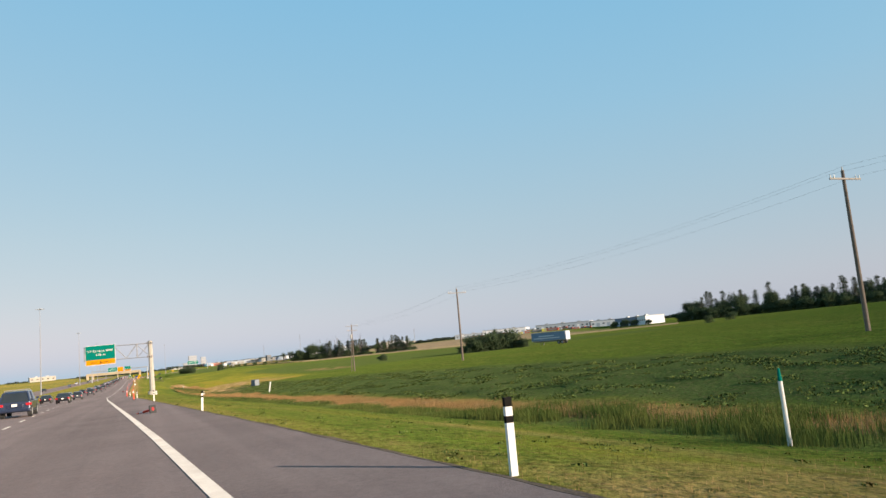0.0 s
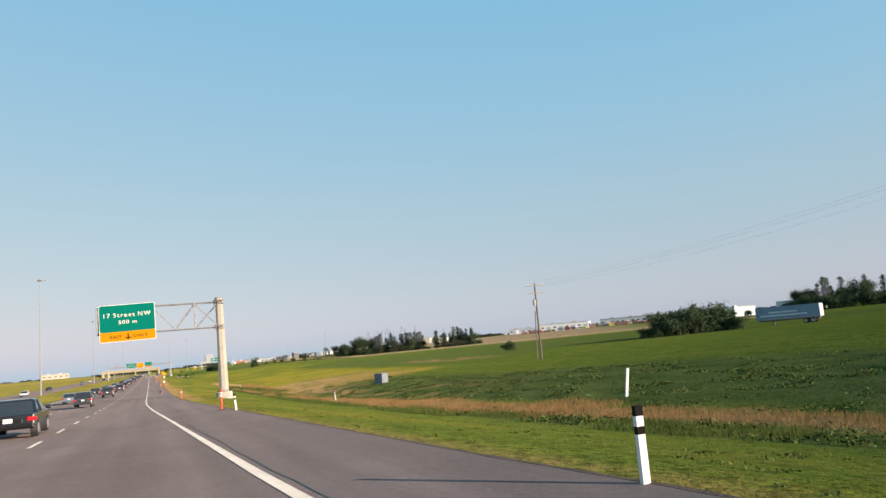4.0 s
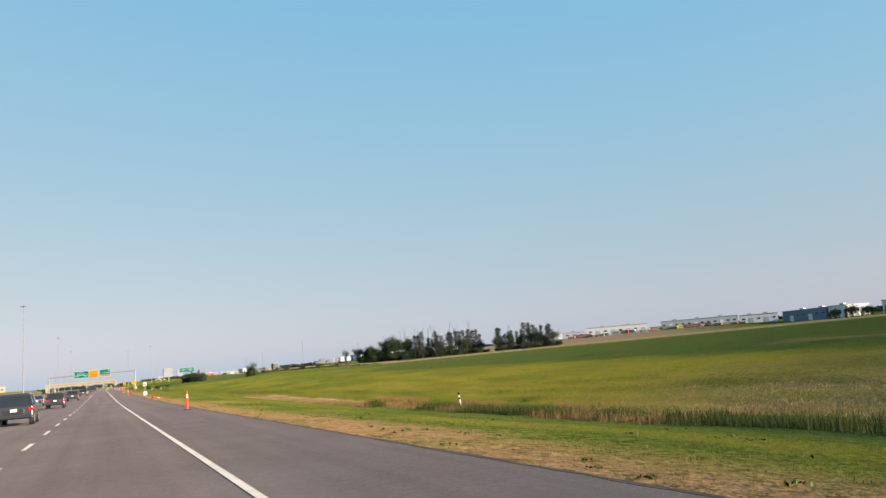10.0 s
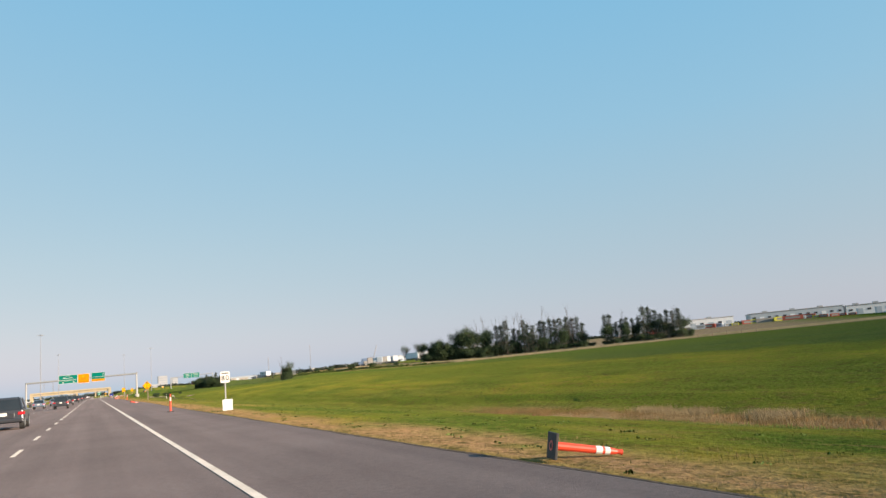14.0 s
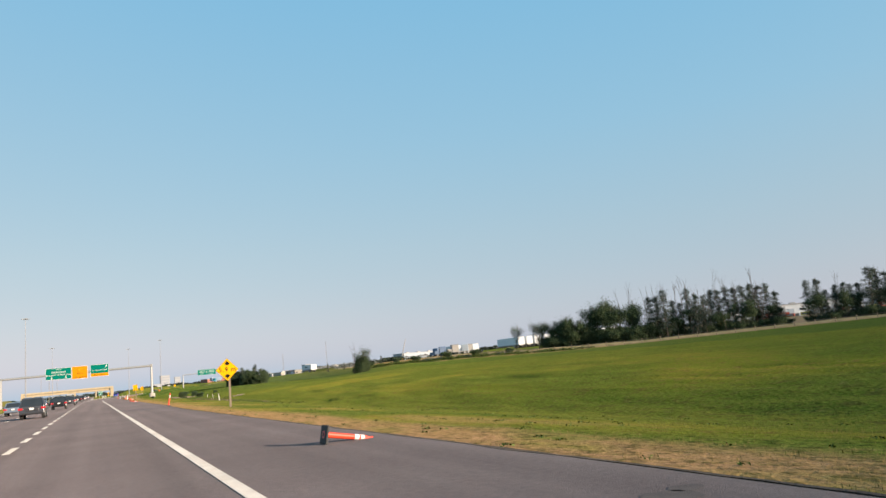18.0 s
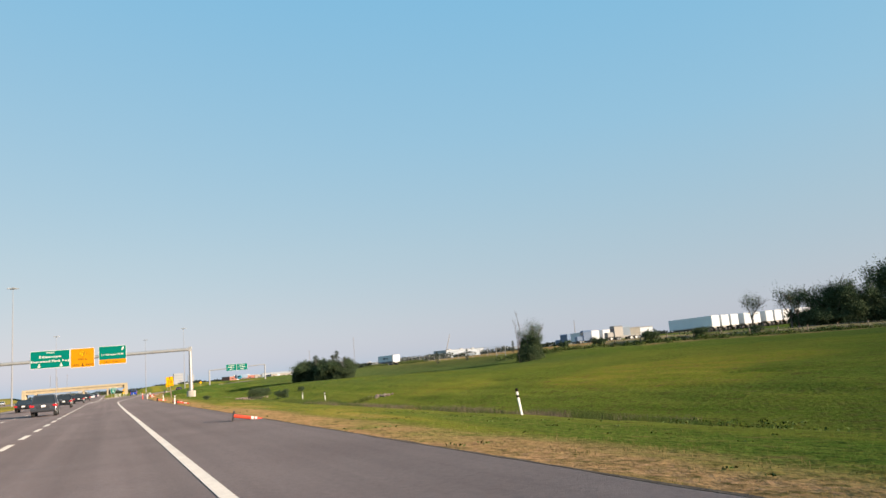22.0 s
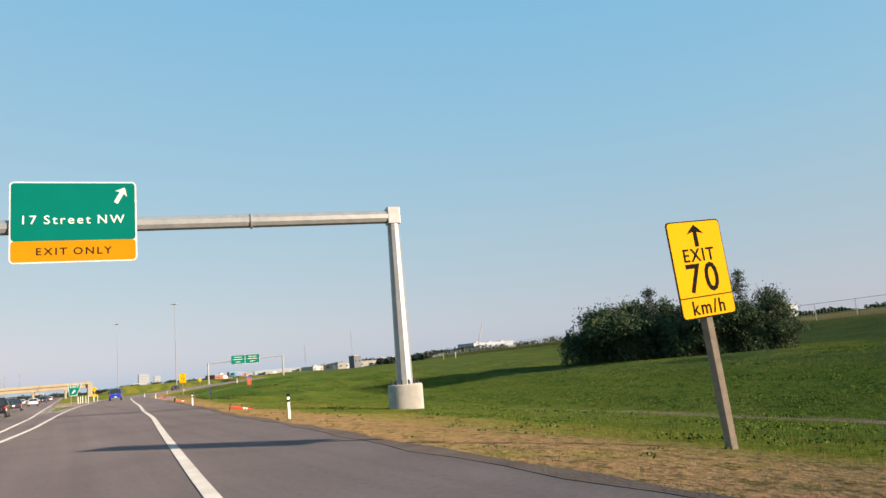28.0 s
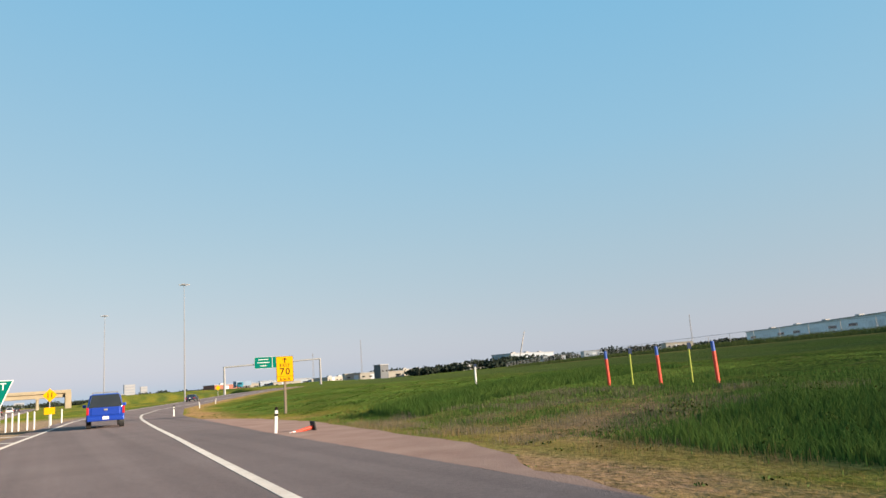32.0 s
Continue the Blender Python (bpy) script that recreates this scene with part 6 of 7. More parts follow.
vehicle("pickup", 8.2, 757.5, 0.012, BLUE, "bright blue pickup truck with canopy and roof rack", -2.5, True)
vehicle("sedan", 31.0, 872.0, along(RAMP_Z, 872), NAVY, "dark blue sedan climbing the exit ramp", -20)
LOOKS = {"cs": ("suv", CHAR, "charcoal SUV in the next lane"), "bs": ("suv", BLK, "black SUV with roof rails in traffic"), "sh": ("hatch", SILV, "silver-blue hatchback in traffic"),
         "bd": ("sedan", BLK, "black sedan in traffic"), "ws": ("suv", WHT, "white SUV in traffic"), "cd": ("sedan", CHAR, "charcoal sedan in traffic"), "wd": ("sedan", WHT, "white sedan in traffic"), "ns": ("suv", NAVY, "dark blue SUV in traffic")}
NEXT_LANE = ((56, "ns"), (120, "bd"), (178, "cs"), (224, "cs"), (270, "cs"), (317, "cs"), (363, "cs"), (432, "cs"), (479, "cs"), (524, "bs"), (566, "cs"), (606, "bs"), (655, "bs"), (702, "bs"), (736, "cd"), (790, "wd"), (850, "ns"), (910, "bd"), (960, "ws"), (1010, "cd"))
FAR_LANE = ((88, "bd"), (104, "bs"), (150, "bd"), (203, "sh"), (250, "bd"), (296, "sh"), (343, "sh"), (400, "bd"), (458, "sh"), (505, "sh"), (550, "sh"), (598, "bd"), (645, "sh"), (690, "cd"), (728, "bs"), (752, "ws"), (792, "bs"), (835, "wd"), (880, "cs"), (945, "bd"))
for lane, row in ((-4.5, NEXT_LANE), (-8.3, FAR_LANE)):
    for k, (y, look_) in enumerate(row):
        kind_, colour_, label_ = LOOKS[look_]
        vehicle(kind_, lane + 0.25 * math.sin(k * 2.1), y, 0.01, colour_, label_, 0, look_ in ("bs", "ns"))
for i, (x, y, c) in enumerate(((-31, 330, WHT), (-35, 420, BLK), (-31, 520, SILV), (-35, 640, WHT), (-31, 720, BLK), (-35, 820, WHT))):
    vehicle(("suv", "sedan", "hatch")[i % 3], x, y, 0.06, c, "car on the far carriageway", 180)

# ---- rocks ----
rr = random.Random(9)
rocks = []
for k in range(4):
    bm = B()
    bmesh.ops.create_icosphere(bm, subdivisions=2, radius=0.5)
    for v in bm.verts:
        v.co *= 0.8 + 0.45 * noise.noise(v.co * 1.7 + Vector((k * 9, 0, 0))) + 0.1
        v.co.z *= 0.72
    me = bpy.data.meshes.new("stone")
    bm.to_mesh(me)
    bm.free()
    me.materials.append(M["stone"])
    rocks.append(me)
pile = thing("rock_pile", "long heap of rounded grey and pinkish field stones", "rocks")
for i in range(300):
    t = 0.16 + 0.84 * rr.random()
    x, y = 24.5 - 6.0 * t + rr.gauss(0, 0.65), 630 - 20 * t + rr.gauss(0, 0.8)
    ob = new("stone", rocks[i % 4])
    ob.parent = pile
    s_ = rr.uniform(0.2, 0.55)
    off = abs((x - (24.5 - 6.0 * t)))
    ob.matrix_basis = pose(x, y, gz(x, y) + max(0.04, 0.24 - 0.2 * off) * rr.uniform(0.3, 1.1), rr.uniform(-30, 30), rr.uniform(-30, 30), rr.uniform(0, 360)) @ Matrix.Scale(s_, 4)
culvert = thing("rock_pile", "low patch of pale stones at a ditch inlet", "rocks")
for i in range(38):
    x, y = 29.0 + rr.gauss(0, 0.4), 579.3 + rr.gauss(0, 0.9)
    ob = new("stone", rocks[i % 4])
    ob.parent = culvert
    ob.matrix_basis = pose(x, y, gz(x, y) + 0.03, rr.uniform(-30, 30), 0, rr.uniform(0, 360)) @ Matrix.Scale(rr.uniform(0.2, 0.45), 4)

# ---- dry bank along the side track ----
M["bank"] = material("dry_bank_grass", (0.3, 0.225, 0.13), (0.2, 0.165, 0.085), 0.4, 0.95, bump=0.6, fine=6, spec=0.0)
rb = random.Random(61)
bm, prev = B(), None
for i in range(131):
    x, y = 90 + 252 * i / 130, 618.8 - 229 * i / 130
    up = 0.75 + 0.25 * noise.noise((i * 0.21, 3, 0))
    ring = [bm.verts.new((x + 0.67 * o, y + 0.74 * o, gz(x + 0.67 * o, y + 0.74 * o) + h_)) for o, h_ in ((0.2, -0.3), (0.9, 0.1), (2.2, up * rb.uniform(0.85, 1.1)), (4.2, up), (6.5, up * 0.8), (9.0, -0.2))]
    for a, b in zip(range(5), range(1, 6)):
        if prev:
            bm.faces.new((prev[a], prev[b], ring[b], ring[a]))
    prev = ring
bmesh.ops.recalc_face_normals(bm, faces=bm.faces)
tagged(part("dry_bank", bm, "bank", None, smoothed=True), "low bank of dry tan grass along the side track", "bank", kind="structure")

# ---- fences ----
fence = thing("rail_fence", "weathered wooden post fence along the side road", "fence")
for i in range(34):
    t = i / 33
    x, y = 92 + 122 * t, 617 - 111 * t
    bm = B()
    box(bm, 0, 0, 0.5, 0.16, 0.16, 1.6, 0.02)
    ob = part("fence_post", bm, "wood", fence)
    ob.matrix_basis = pose(x, y, gz(x, y))
    if i < 33:
        x2, y2 = 92 + 122 * (i + 1) / 33, 617 - 111 * (i + 1) / 33
        for hh in (0.55, 1.05):
            bm = B()
            rod(bm, (x, y, gz(x, y) + hh), (x2, y2, gz(x2, y2) + hh), 0.02, seg=5)
            part("fence_wire", bm, "darksteel", fence)
chain = thing("chain_fence", "tall wire fence on steel posts along the crest", "fence")
FP = ((80, 640), (86, 672), (92, 710), (101, 760), (114, 820), (135, 890), (165, 960))
fpts = []
for (xa, ya), (xb, yb) in zip(FP, FP[1:]):
    n = max(2, round(math.dist((xa, ya), (xb, yb)) / 6))
    fpts += [(xa + (xb - xa) * k / n, ya + (yb - ya) * k / n) for k in range(n)]
for i, (x, y) in enumerate(fpts):
    z = gz(x, y)
    bm = B()
    rod(bm, (x, y, z - 0.3), (x, y, z + 2.2), 0.05, seg=6)
    part("fence_post", bm, "steel", chain)
    if i + 1 < len(fpts):
        x2, y2 = fpts[i + 1]
        z2 = gz(x2, y2)
        bm = B()
        rod(bm, (x, y, z + 2.15), (x2, y2, z2 + 2.15), 0.03, seg=5)
        part("top_rail", bm, "steel", chain)
        bm = B()
        for k in range(12):
            t0, t1 = k / 12, (k + 1) / 12
            for up in (1, -1):
                h0, h1 = (0.1, 2.1) if up > 0 else (2.1, 0.1)
                rod(bm, (x + (x2 - x) * t0, y + (y2 - y) * t0, z + (z2 - z) * t0 + h0), (x + (x2 - x) * t1, y + (y2 - y) * t1, z + (z2 - z) * t1 + h1), 0.006, seg=3)
        part("wire_mesh", bm, "steel", chain)


# ---- grass and reeds ----
def blades(name, xs, ys, h, spread, per, mat, label, category="grass", width=0.02, seed=0, upright=0.25):
    """Tufts of thin bent blades at the given places, in one mesh."""
    r_ = np.random.default_rng(seed)
    n = len(xs)
    z = ground_z(xs, ys)
    X, Y, Z = (np.repeat(v, per) for v in (xs, ys, z))
    hh = np.repeat(h * r_.uniform(0.6, 1.25, n), per) * r_.uniform(0.55, 1.1, n * per)
    a = 0.93 + r_.uniform(-1.0, 1.0, n * per)
    lean = r_.uniform(0.15, 0.75, n * per) * r_.choice((-1, 1), n * per)
    bx, by = X + r_.normal(0, spread, n * per), Y + r_.normal(0, spread, n * per)
    ca, sa = np.cos(a), np.sin(a)
    wd = width * r_.uniform(0.6, 1.5, n * per)
    v = np.empty((n * per, 5, 3))
    v[:, 0] = np.stack([bx - sa * wd, by + ca * wd, Z - 0.04], -1)
    v[:, 1] = np.stack([bx + sa * wd, by - ca * wd, Z - 0.04], -1)
    mx, my = bx + ca * hh * lean * 0.3, by + sa * hh * lean * 0.3
    v[:, 2] = np.stack([mx + sa * wd * 0.7, my - ca * wd * 0.7, Z + hh * 0.6], -1)
    v[:, 3] = np.stack([mx - sa * wd * 0.7, my + ca * wd * 0.7, Z + hh * 0.6], -1)
    v[:, 4] = np.stack([bx + ca * hh * lean, by + sa * hh * lean, Z + hh], -1)
    me = bpy.data.meshes.new(name)
    k = np.arange(n * per) * 5
    faces = np.stack([k, k + 1, k + 2, k + 3], -1).tolist() + np.stack([k + 3, k + 2, k + 4], -1).tolist()
    me.from_pydata(v.reshape(-1, 3).tolist(), [], faces)
    me.materials.append(M[mat])
    me.shade_smooth()
    up = np.stack([sa * 0.5 * np.sign(sa * 0.56 - ca * -0.83), -ca * 0.5 * np.sign(sa * 0.56 - ca * -0.83), np.ones(n * per)], -1) if upright < 0.3 else np.stack([-ca * upright, -sa * upright, np.ones(n * per)], -1)
    up /= np.linalg.norm(up, axis=1)[:, None]
    me.normals_split_custom_set_from_vertices(np.repeat(up, 5, 0).tolist())
    return tagged(new(name, me), label, category, kind="stuff")


M["blade_green"] = material("grass_blades", (0.0488, 0.0784, 0.0123), (0.0851, 0.0918, 0.019), 0.7, 0.9, island=0.35, fine=3, spec=0.03)
M["blade_verge"] = material("mown_verge_blades", (0.0488, 0.0696, 0.0133), (0.118, 0.0999, 0.0323), 0.8, 0.9, island=0.4, fine=2.2, spec=0.03)
M["weed_leaf"] = material("weed_leaves", (0.085, 0.125, 0.032), (0.125, 0.15, 0.045), 0.4, 0.9, island=0.4, fine=3, spec=0.05)
M["weed_green"] = material("lush_weed_leaves", (0.075, 0.15, 0.026), (0.115, 0.185, 0.034), 0.4, 0.9, island=0.4, fine=3, spec=0.05)
M["blade_lush"] = material("lush_weed_blades", (0.0425, 0.0833, 0.016), (0.0748, 0.107, 0.022), 0.3, 0.9, island=0.45, fine=3, spec=0.05)
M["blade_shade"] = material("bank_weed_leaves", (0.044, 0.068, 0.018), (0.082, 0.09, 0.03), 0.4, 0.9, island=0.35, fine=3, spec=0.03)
M["blade_dry"] = material("dry_grass_blades", (0.252, 0.159, 0.0723), (0.126, 0.0962, 0.034), 0.9, 0.9, island=0.35, fine=3, spec=0.03)
M["blade_rank"] = material("rank_grass_blades", (0.042, 0.086, 0.017), (0.075, 0.115, 0.024), 0.4, 0.9, island=0.4, fine=3, spec=0.03)
M["blade_dead"] = material("dead_stalks", (0.2, 0.15, 0.1), (0.11, 0.095, 0.06), 0.6, 0.95, island=0.4, fine=3, spec=0.03)
M["blade_straw"] = material("pale_straw_blades", (0.4, 0.28, 0.15), (0.26, 0.18, 0.09), 0.8, 0.95, island=0.35, fine=3, spec=0.03)
M["blade_dark"] = material("reed_blades", (0.05, 0.083, 0.018), (0.098, 0.108, 0.026), 0.3, 0.9, island=0.45, fine=3, spec=0.05)
M["seed_head"] = material("seed_heads", (0.33, 0.185, 0.08), (0.21, 0.135, 0.055), 0.6, 0.95, island=0.35, fine=3, spec=0.03)


def mounds(name, xs, ys, r, h, per, leaf, mat, label, category="weeds", seed=0):
    """Low leafy clumps of many small tilted leaves, in one mesh."""
    r_ = np.random.default_rng(seed)
    n = len(xs)
    size = np.repeat(r_.uniform(0.4, 1.3, n), per)
    a, t = r_.uniform(0, math.tau, n * per), r_.random(n * per) ** 0.5
    x, y = np.repeat(xs, per) + r * size * t * np.cos(a), np.repeat(ys, per) + r * size * t * np.sin(a)
    up = h * size * (1 - t * t) * r_.uniform(0.35, 1.0, n * per) + 0.02
    ob = leafy(name, np.stack([x, y, ground_z(x, y) + up], -1), leaf, mat, None, seed, 0.5)
    face = r_.normal(0, 0.55, (n * per, 3)) + np.stack([0.5 * t * np.cos(a), 0.5 * t * np.sin(a), np.ones(n * per)], -1)
    face /= np.linalg.norm(face, axis=1)[:, None]
    ob.data.shade_smooth()
    ob.data.normals_split_custom_set_from_vertices(np.repeat(face, 4, 0).tolist())
    return tagged(ob, label, category, kind="stuff")


def sown(n, y0, y1, d0, d1, seed, power=1.0, clump=None, dryness=None):
    """Random places between two distances from the road edge; dryness: keep only dry (True) or green (False) land."""
    r_ = np.random.default_rng(seed)
    ys = r_.uniform(y0, y1, n)
    xs = np.interp(ys, *zip(*EDGE)) + d0 + (d1 - d0) * r_.random(n) ** power
    keep = np.ones(n, bool)
    if clump:
        keep &= np.array([noise.noise((a / clump, b / clump * 0.6, seed)) for a, b in zip(xs, ys)]) > 0.06
    if dryness is not None:
        dr, _, br, _ = zones(xs, ys)
        keep &= (np.maximum(dr, br) + r_.uniform(-0.2, 0.2, n) > 0.45) == dryness
        if dryness:
            keep &= br < 0.4
    return xs[keep], ys[keep]


blades("verge_grass", *sown(85000, -2, 775, 0.1, 12, 1, 1.6, None, False), 0.034, 0.4, 4, "blade_verge", "short mown green grass on the verge", width=0.0032, seed=1)
blades("dry_grass", *sown(65000, -2, 775, 0.0, 8, 3, 1.4, None, True), 0.03, 0.4, 7, "blade_dry", "dry straw-coloured grass along the road edge", width=0.0022, seed=3)
blades("edge_tufts", *sown(2600, -2, 775, 0.05, 3.5, 30, 1.4, 1.1), 0.045, 0.16, 12, "blade_verge", "uneven longer grass tufts near the road edge", width=0.004, seed=30, upright=0.5)
mounds("weeds", *sown(5200, 0, 775, 0.4, 11, 31, 1.1, 1.6), 0.17, 0.04, 14, 0.03, "weed_leaf", "low dark broad-leaved weeds in the mown verge", seed=31)
blades("tall_dry_grass", *sown(70000, -2, 560, 13.0, 19.5, 5, 1, None, True), 0.24, 0.35, 8, "seed_head", "tall rusty dry grass along the ditch", width=0.006, seed=5, upright=1.0)
blades("tan_grass", *sown(16000, 195, 300, 17, 34, 16, 1.6, None, True), 0.1, 0.4, 8, "blade_straw", "tan dry grass in the low field", width=0.008, seed=16, upright=0.8)
blades("dry_grass", *sown(14000, 255, 345, 14, 18.6, 61, 1, None, True), 0.17, 0.3, 8, "seed_head", "low pale dry grass along the ditch", width=0.006, seed=61, upright=0.6)
blades("tall_dry_grass", *sown(7000, 120, 235, 13.0, 19, 62, 1, 4), 0.4, 0.3, 9, "seed_head", "tall rusty dry grass filling the ditch", width=0.007, seed=62, upright=1.0)
blades("tall_dry_grass", *sown(6500, 524, 582, 13.0, 18.5, 63, 1, 2.2), 0.36, 0.3, 9, "blade_dead", "brown dry grass filling the ditch", width=0.007, seed=63, upright=1.0)
blades("tall_dry_grass", *sown(20000, 286, 352, 16.2, 20.6, 64, 1, 1.4), 0.24, 0.3, 8, "blade_straw", "pale straw grass along the ditch", width=0.006, seed=64, upright=0.6)
blades("tall_dry_grass", *sown(9000, 234, 300, 13.8, 23, 65, 1, 2.4), 0.46, 0.3, 9, "seed_head", "tall rusty dry grass among the ditch weeds", width=0.007, seed=65, upright=1.0)
blades("reeds", *sown(3600, 230, 282, 14, 19, 66, 1, 2.0), 0.66, 0.22, 12, "blade_shade", "tall dark green weeds standing in the ditch", "reeds", 0.01, 66, 0.8)
blades("reeds", *sown(3600, -4, 34, 11.5, 17, 6, 1, 1.9), 0.62, 0.3, 11, "blade_dark", "tall dark green reeds in the ditch", "reeds", 0.008, 6, 1.0)
blades("reeds", *sown(9000, 190, 268, 14.0, 21.5, 7, 1, 4), 0.42, 0.35, 10, "blade_dark", "dark green reeds and weeds in the ditch", "reeds", 0.008, 7, 0.8)
blades("reeds", *sown(9000, 30, 190, 11.3, 14.8, 8, 1, 4), 0.24, 0.3, 10, "blade_dark", "dark green weeds along the ditch", "reeds", 0.008, 8, 0.8)
blades("reeds", *sown(5000, 264, 350, 13.2, 16.4, 18, 1, 2.5), 0.14, 0.3, 9, "blade_dark", "dark green weeds along the ditch", "reeds", 0.008, 18)
blades("reeds", *sown(1800, 560, 606, 14.5, 19, 19, 1, 3), 0.3, 0.25, 10, "blade_dark", "dark green weeds along the ditch", "reeds", 0.008, 19, 0.8)
blades("reeds", *sown(1100, 596, 640, 13, 17, 9, 1, 3), 0.22, 0.2, 9, "blade_dark", "green weeds round the wet ditch", "reeds", 0.009, 9)
blades("reeds", *sown(1700, 573, 588, 13.8, 18.4, 51), 0.55, 0.25, 10, "blade_dark", "clump of green reeds beside the wet ditch", "reeds", 0.008, 51, 0.7)
blades("reeds", *sown(2600, 577, 591, 18.6, 21.5, 55, 1, 3.5), 0.5, 0.3, 10, "blade_dark", "clump of green reeds beside the ditch inlet", "reeds", 0.008, 55, 0.7)
blades("reeds", *sown(2200, 524, 582, 12.6, 17, 56, 1, 2.6), 0.36, 0.3, 9, "blade_shade", "dark weeds among the dry ditch grass", "reeds", 0.008, 56, 0.7)
blades("reeds", *sown(900, 522, 532, 14.4, 17.4, 52), 0.5, 0.2, 10, "blade_dark", "clump of green reeds in the ditch", "reeds", 0.008, 52, 0.7)
blades("lush_grass", *sown(26000, 716, 800, 4, 26, 10, 1, 6), 0.07, 0.35, 7, "blade_lush", "tall lush grass and weeds above the ramp", width=0.008, seed=10)
blades("lush_grass", *sown(40000, 600, 720, 5, 50, 12, 1, None, False), 0.07, 0.4, 5, "blade_green", "thick green meadow grass", width=0.008, seed=12)
mounds("tall_weeds", *sown(2600, 745, 800, 5, 22, 41, 1, 2.6), 0.45, 0.1, 34, 0.03, "weed_green", "leafy dark green weeds beside the lay-by", seed=41)
mounds("tall_weeds", *sown(520, 704, 727, 4.5, 14, 45, 1, 2.0), 0.35, 0.24, 60, 0.03, "weed_leaf", "rank dark weeds beside the lay-by", seed=45)
blades("tall_weeds", *sown(9000, 709, 726.5, 4.2, 9.5, 47, 1, None, False), 0.3, 0.2, 9, "blade_rank", "tall bright green rank grass beside the ramp", "weeds", width=0.007, seed=47, upright=0.6)
blades("tall_weeds", *sown(4200, 738.5, 744.5, 6, 20, 48), 0.42, 0.2, 9, "blade_rank", "row of tall green grass on the slope", "weeds", width=0.009, seed=48, upright=0.6)
blades("lush_grass", *sown(9000, 704, 726, 8, 26, 49, 1, 3.0), 0.14, 0.3, 8, "blade_rank", "uneven green grass on the slope", width=0.008, seed=49, upright=0.5)
blades("tall_weeds", *sown(3800, 723, 742, 4.5, 16, 53, 1, 1.5), 0.15, 0.25, 8, "blade_rank", "patchy green weeds among dead stalks", "weeds", width=0.007, seed=53, upright=0.5)
blades("dry_stalks", *sown(330, 718, 745, 2.4, 4.6, 54, 1, 0.9), 0.22, 0.2, 10, "blade_dry", "pale straw tufts beside the lay-by", "weeds", width=0.003, seed=54, upright=0.6)
blades("dry_stalks", *sown(3000, 723, 741, 3, 11, 50, 1, 1.3), 0.15, 0.3, 14, "blade_dead", "grey-brown dead stalks on the slope", "weeds", width=0.003, seed=50, upright=0.6)
mounds("meadow_weeds", *sown(6000, 620, 720, 5, 40, 46, 1, 3.0), 0.5, 0.08, 22, 0.035, "weed_green", "clumps of leafy weeds in the meadow", seed=46)
rz = np.random.default_rng(90)
st = rz.random(330)
mounds("scrub", 76 + 52 * st + rz.normal(0, 2.2, 330), 630 - 46 * st + rz.normal(0, 2.2, 330), 1.2, 0.9, 60, 0.14, "weed_leaf", "rough green scrub along the foot of the bank", seed=91)
blades("dry_stalks", *sown(500, 716, 775, 2.6, 6, 44, 1, 1.5), 0.16, 0.3, 7, "blade_dry", "pale dry stalks among the green weeds", "weeds", width=0.003, seed=44, upright=0.6)
YS = np.random.default_rng(77).uniform(712, 930, 4200)
XS = np.interp(YS, [p[1] for p in FP], [p[0] for p in FP]) - 2.5 + np.random.default_rng(78).normal(0, 1.6, 4200)
blades("tall_weeds", XS, YS, 0.8, 0.6, 10, "blade_shade", "dark rank weeds and scrub along the wire fence", "weeds", width=0.035, seed=43, upright=0.5)
mounds("slope_weeds", *sown(16000, -2, 222, 18, 37, 21, 1, 2.5), 0.45, 0.13, 16, 0.06, "weed_leaf", "dark leafy weeds on the bank above the ditch", seed=21)
mounds("ditch_weeds", *sown(500, 236, 300, 14.5, 21.5, 71, 1, 3.0), 0.5, 0.4, 60, 0.04, "weed_leaf", "dark rank weeds filling the ditch", seed=71)
mounds("ditch_weeds", *sown(260, 240, 300, 15.5, 22, 72, 1, 2.5), 0.45, 0.4, 60, 0.035, "seed_head", "rusty dock and dry weeds in the ditch", seed=72)
mounds("ditch_weeds", *sown(900, 60, 236, 12.0, 15, 73, 1, 3.0), 0.5, 0.3, 30, 0.06, "weed_leaf", "dark weeds in the ditch bottom", seed=73)
mounds("ditch_weeds", *sown(700, 500, 560, 14.0, 19, 74, 1, 3.0), 0.5, 0.22, 26, 0.06, "weed_leaf", "dark weeds in the ditch bottom", seed=74)


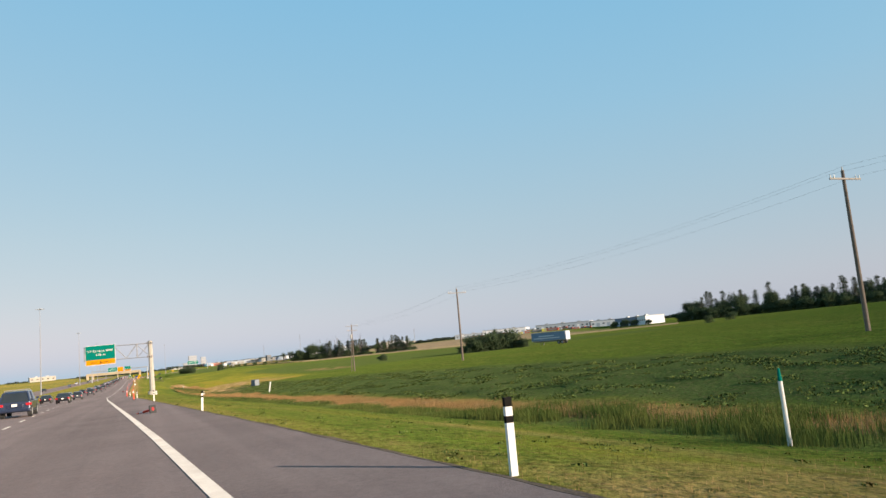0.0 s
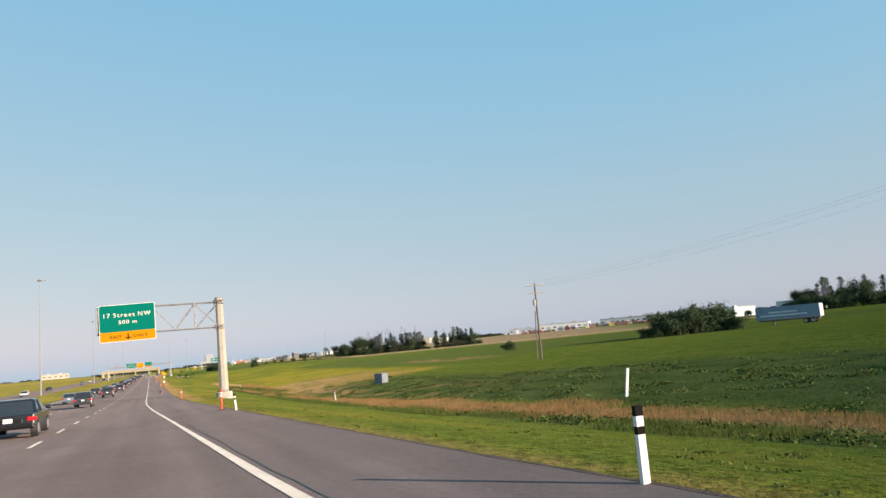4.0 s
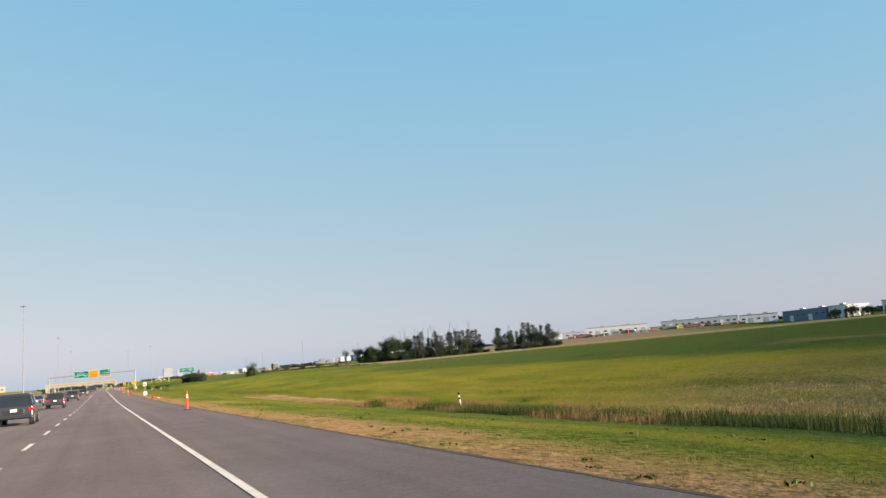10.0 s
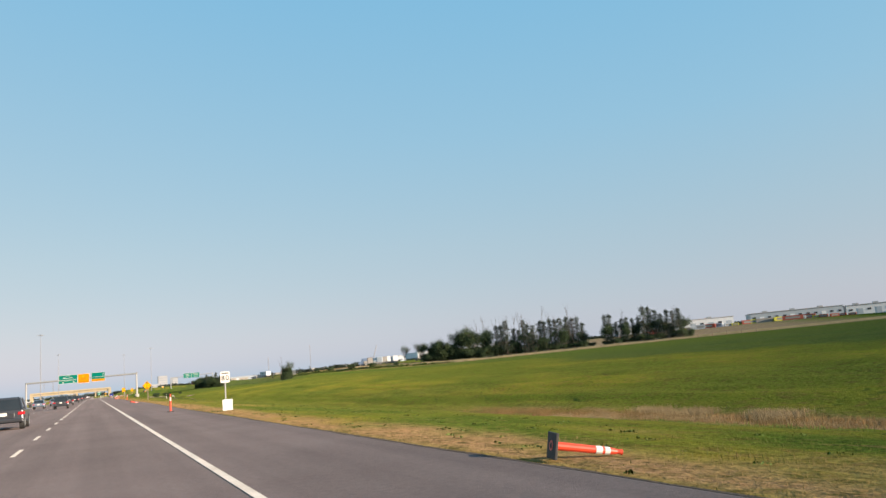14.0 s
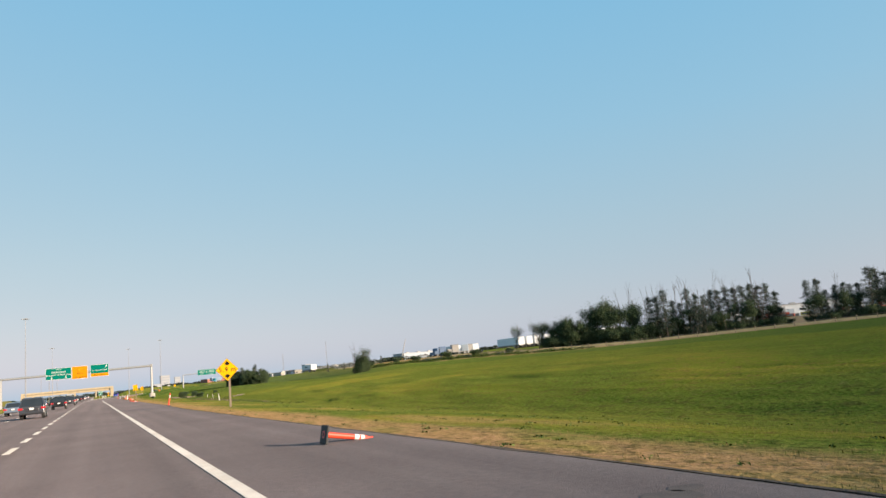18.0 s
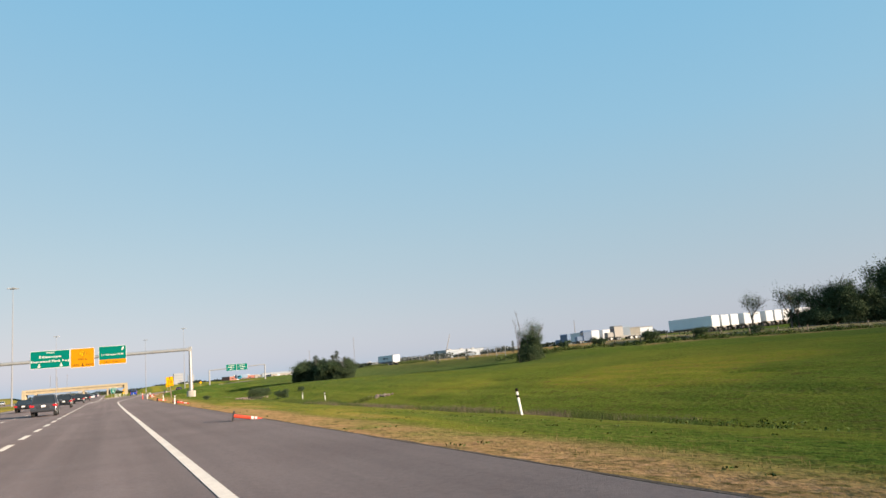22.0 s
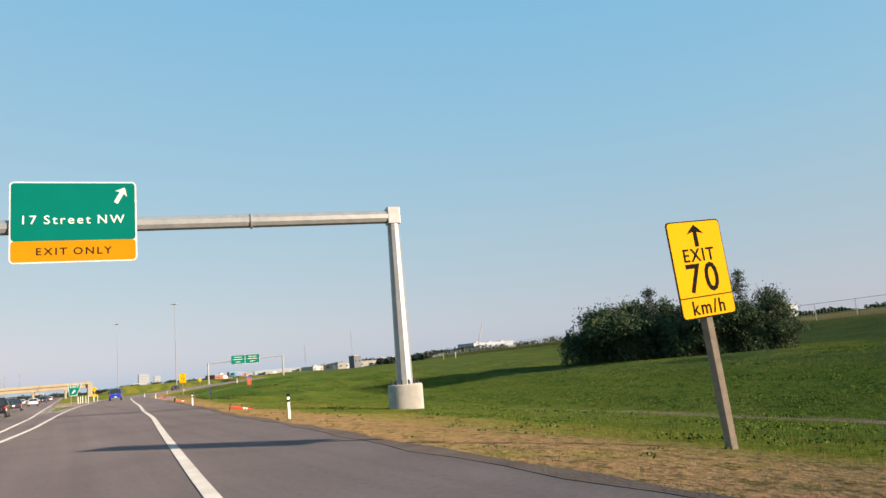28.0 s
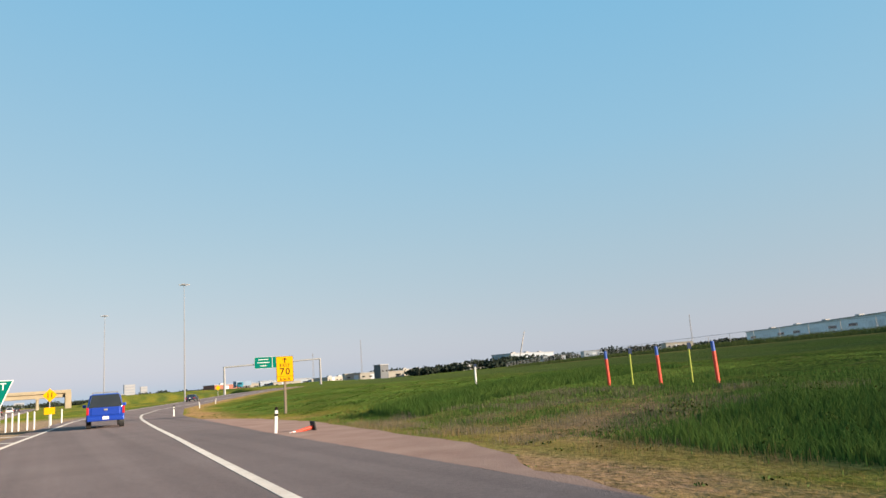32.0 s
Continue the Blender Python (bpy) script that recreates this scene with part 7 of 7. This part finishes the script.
# ---- the bend and the grade of the first stretch ----
# y, shift in x, shift in z, and the growth of x, y and z shifts away from the road
LIE = ((-200, 14.0, 8.8, 0.0, 0.039, -0.017), (0, 6.5, 4.5, 0.0, 0.039, -0.017), (20, 5.7, 4.2, 0.0, 0.039, -0.017), (40, 4.8, 3.85, 0.001, 0.0387, -0.018),
       (60, 3.85, 3.5, 0.003, 0.038, -0.018), (80, 2.95, 3.13, 0.004, 0.0365, -0.017), (100, 2.1, 2.68, 0.006, 0.034, -0.016), (120, 1.45, 2.27, 0.004, 0.029, -0.0165),
       (140, 0.75, 1.85, 0.004, 0.026, -0.013), (160, 0.2, 1.38, 0.004, 0.022, -0.008), (180, -0.02, 0.97, 0.0, 0.0127, -0.005), (200, -0.06, 0.77, 0.0, 0.0054, -0.003),
       (220, 0.0, 0.63, 0.0, 0.0018, -0.002), (240, 0.0, 0.49, 0.0, 0.0, 0.0), (260, 0.0, 0.34, 0.0, 0.0, 0.0), (280, 0.0, 0.2, 0.0, 0.0, 0.0), (300, 0.0, 0.09, 0.0, 0.0, 0.0), (320, 0.0, 0.0, 0.0, 0.0, 0.0))


def lay(p):
    """Takes points from the straight, level plan to the road as it bends and falls."""
    t = np.array(LIE)
    c = [np.interp(p[:, 1], t[:, 0], t[:, k]) for k in range(1, 6)]
    side = np.clip(p[:, 0] - 6, 0, 80)
    return p + np.stack([c[0] + c[2] * side, c[3] * side, c[1] + c[4] * side], -1)


LONG = ("ground", "road", "broken_edge", "edge_line", "median_line", "opposite_road", "crack_seal", "road_stain", "lane_marking", "power_cable", "dry_grass", "reeds", "tall_dry_grass", "tan_grass", "verge_grass", "weeds", "slope_weeds", "ditch_weeds", "edge_tufts")
STANDS = {"overhead_sign": (0, G1Y, 0), "sign_bridge": (0, G2Y, 0)}
bpy.context.view_layer.update()
for ob in [o for o in scene.objects if o.parent is None and o.type in ("MESH", "EMPTY")]:
    if ob.name.split(".")[0] in LONG:
        for o in [ob] + list(ob.children):
            if o.type == "MESH":
                co = np.empty(len(o.data.vertices) * 3)
                o.data.vertices.foreach_get("co", co)
                m = np.array(o.matrix_world)
                w = lay(co.reshape(-1, 3) @ m[:3, :3].T + m[:3, 3])
                o.data.vertices.foreach_set("co", ((w - m[:3, 3]) @ np.linalg.inv(m[:3, :3]).T).ravel())
                o.data.update()
    else:
        at = np.array([STANDS[ob.name] if ob.name in STANDS else ob.location if ob.location.length > 0.01 else (0, 700, 0)])
        ob.location += Vector((lay(at) - at)[0])
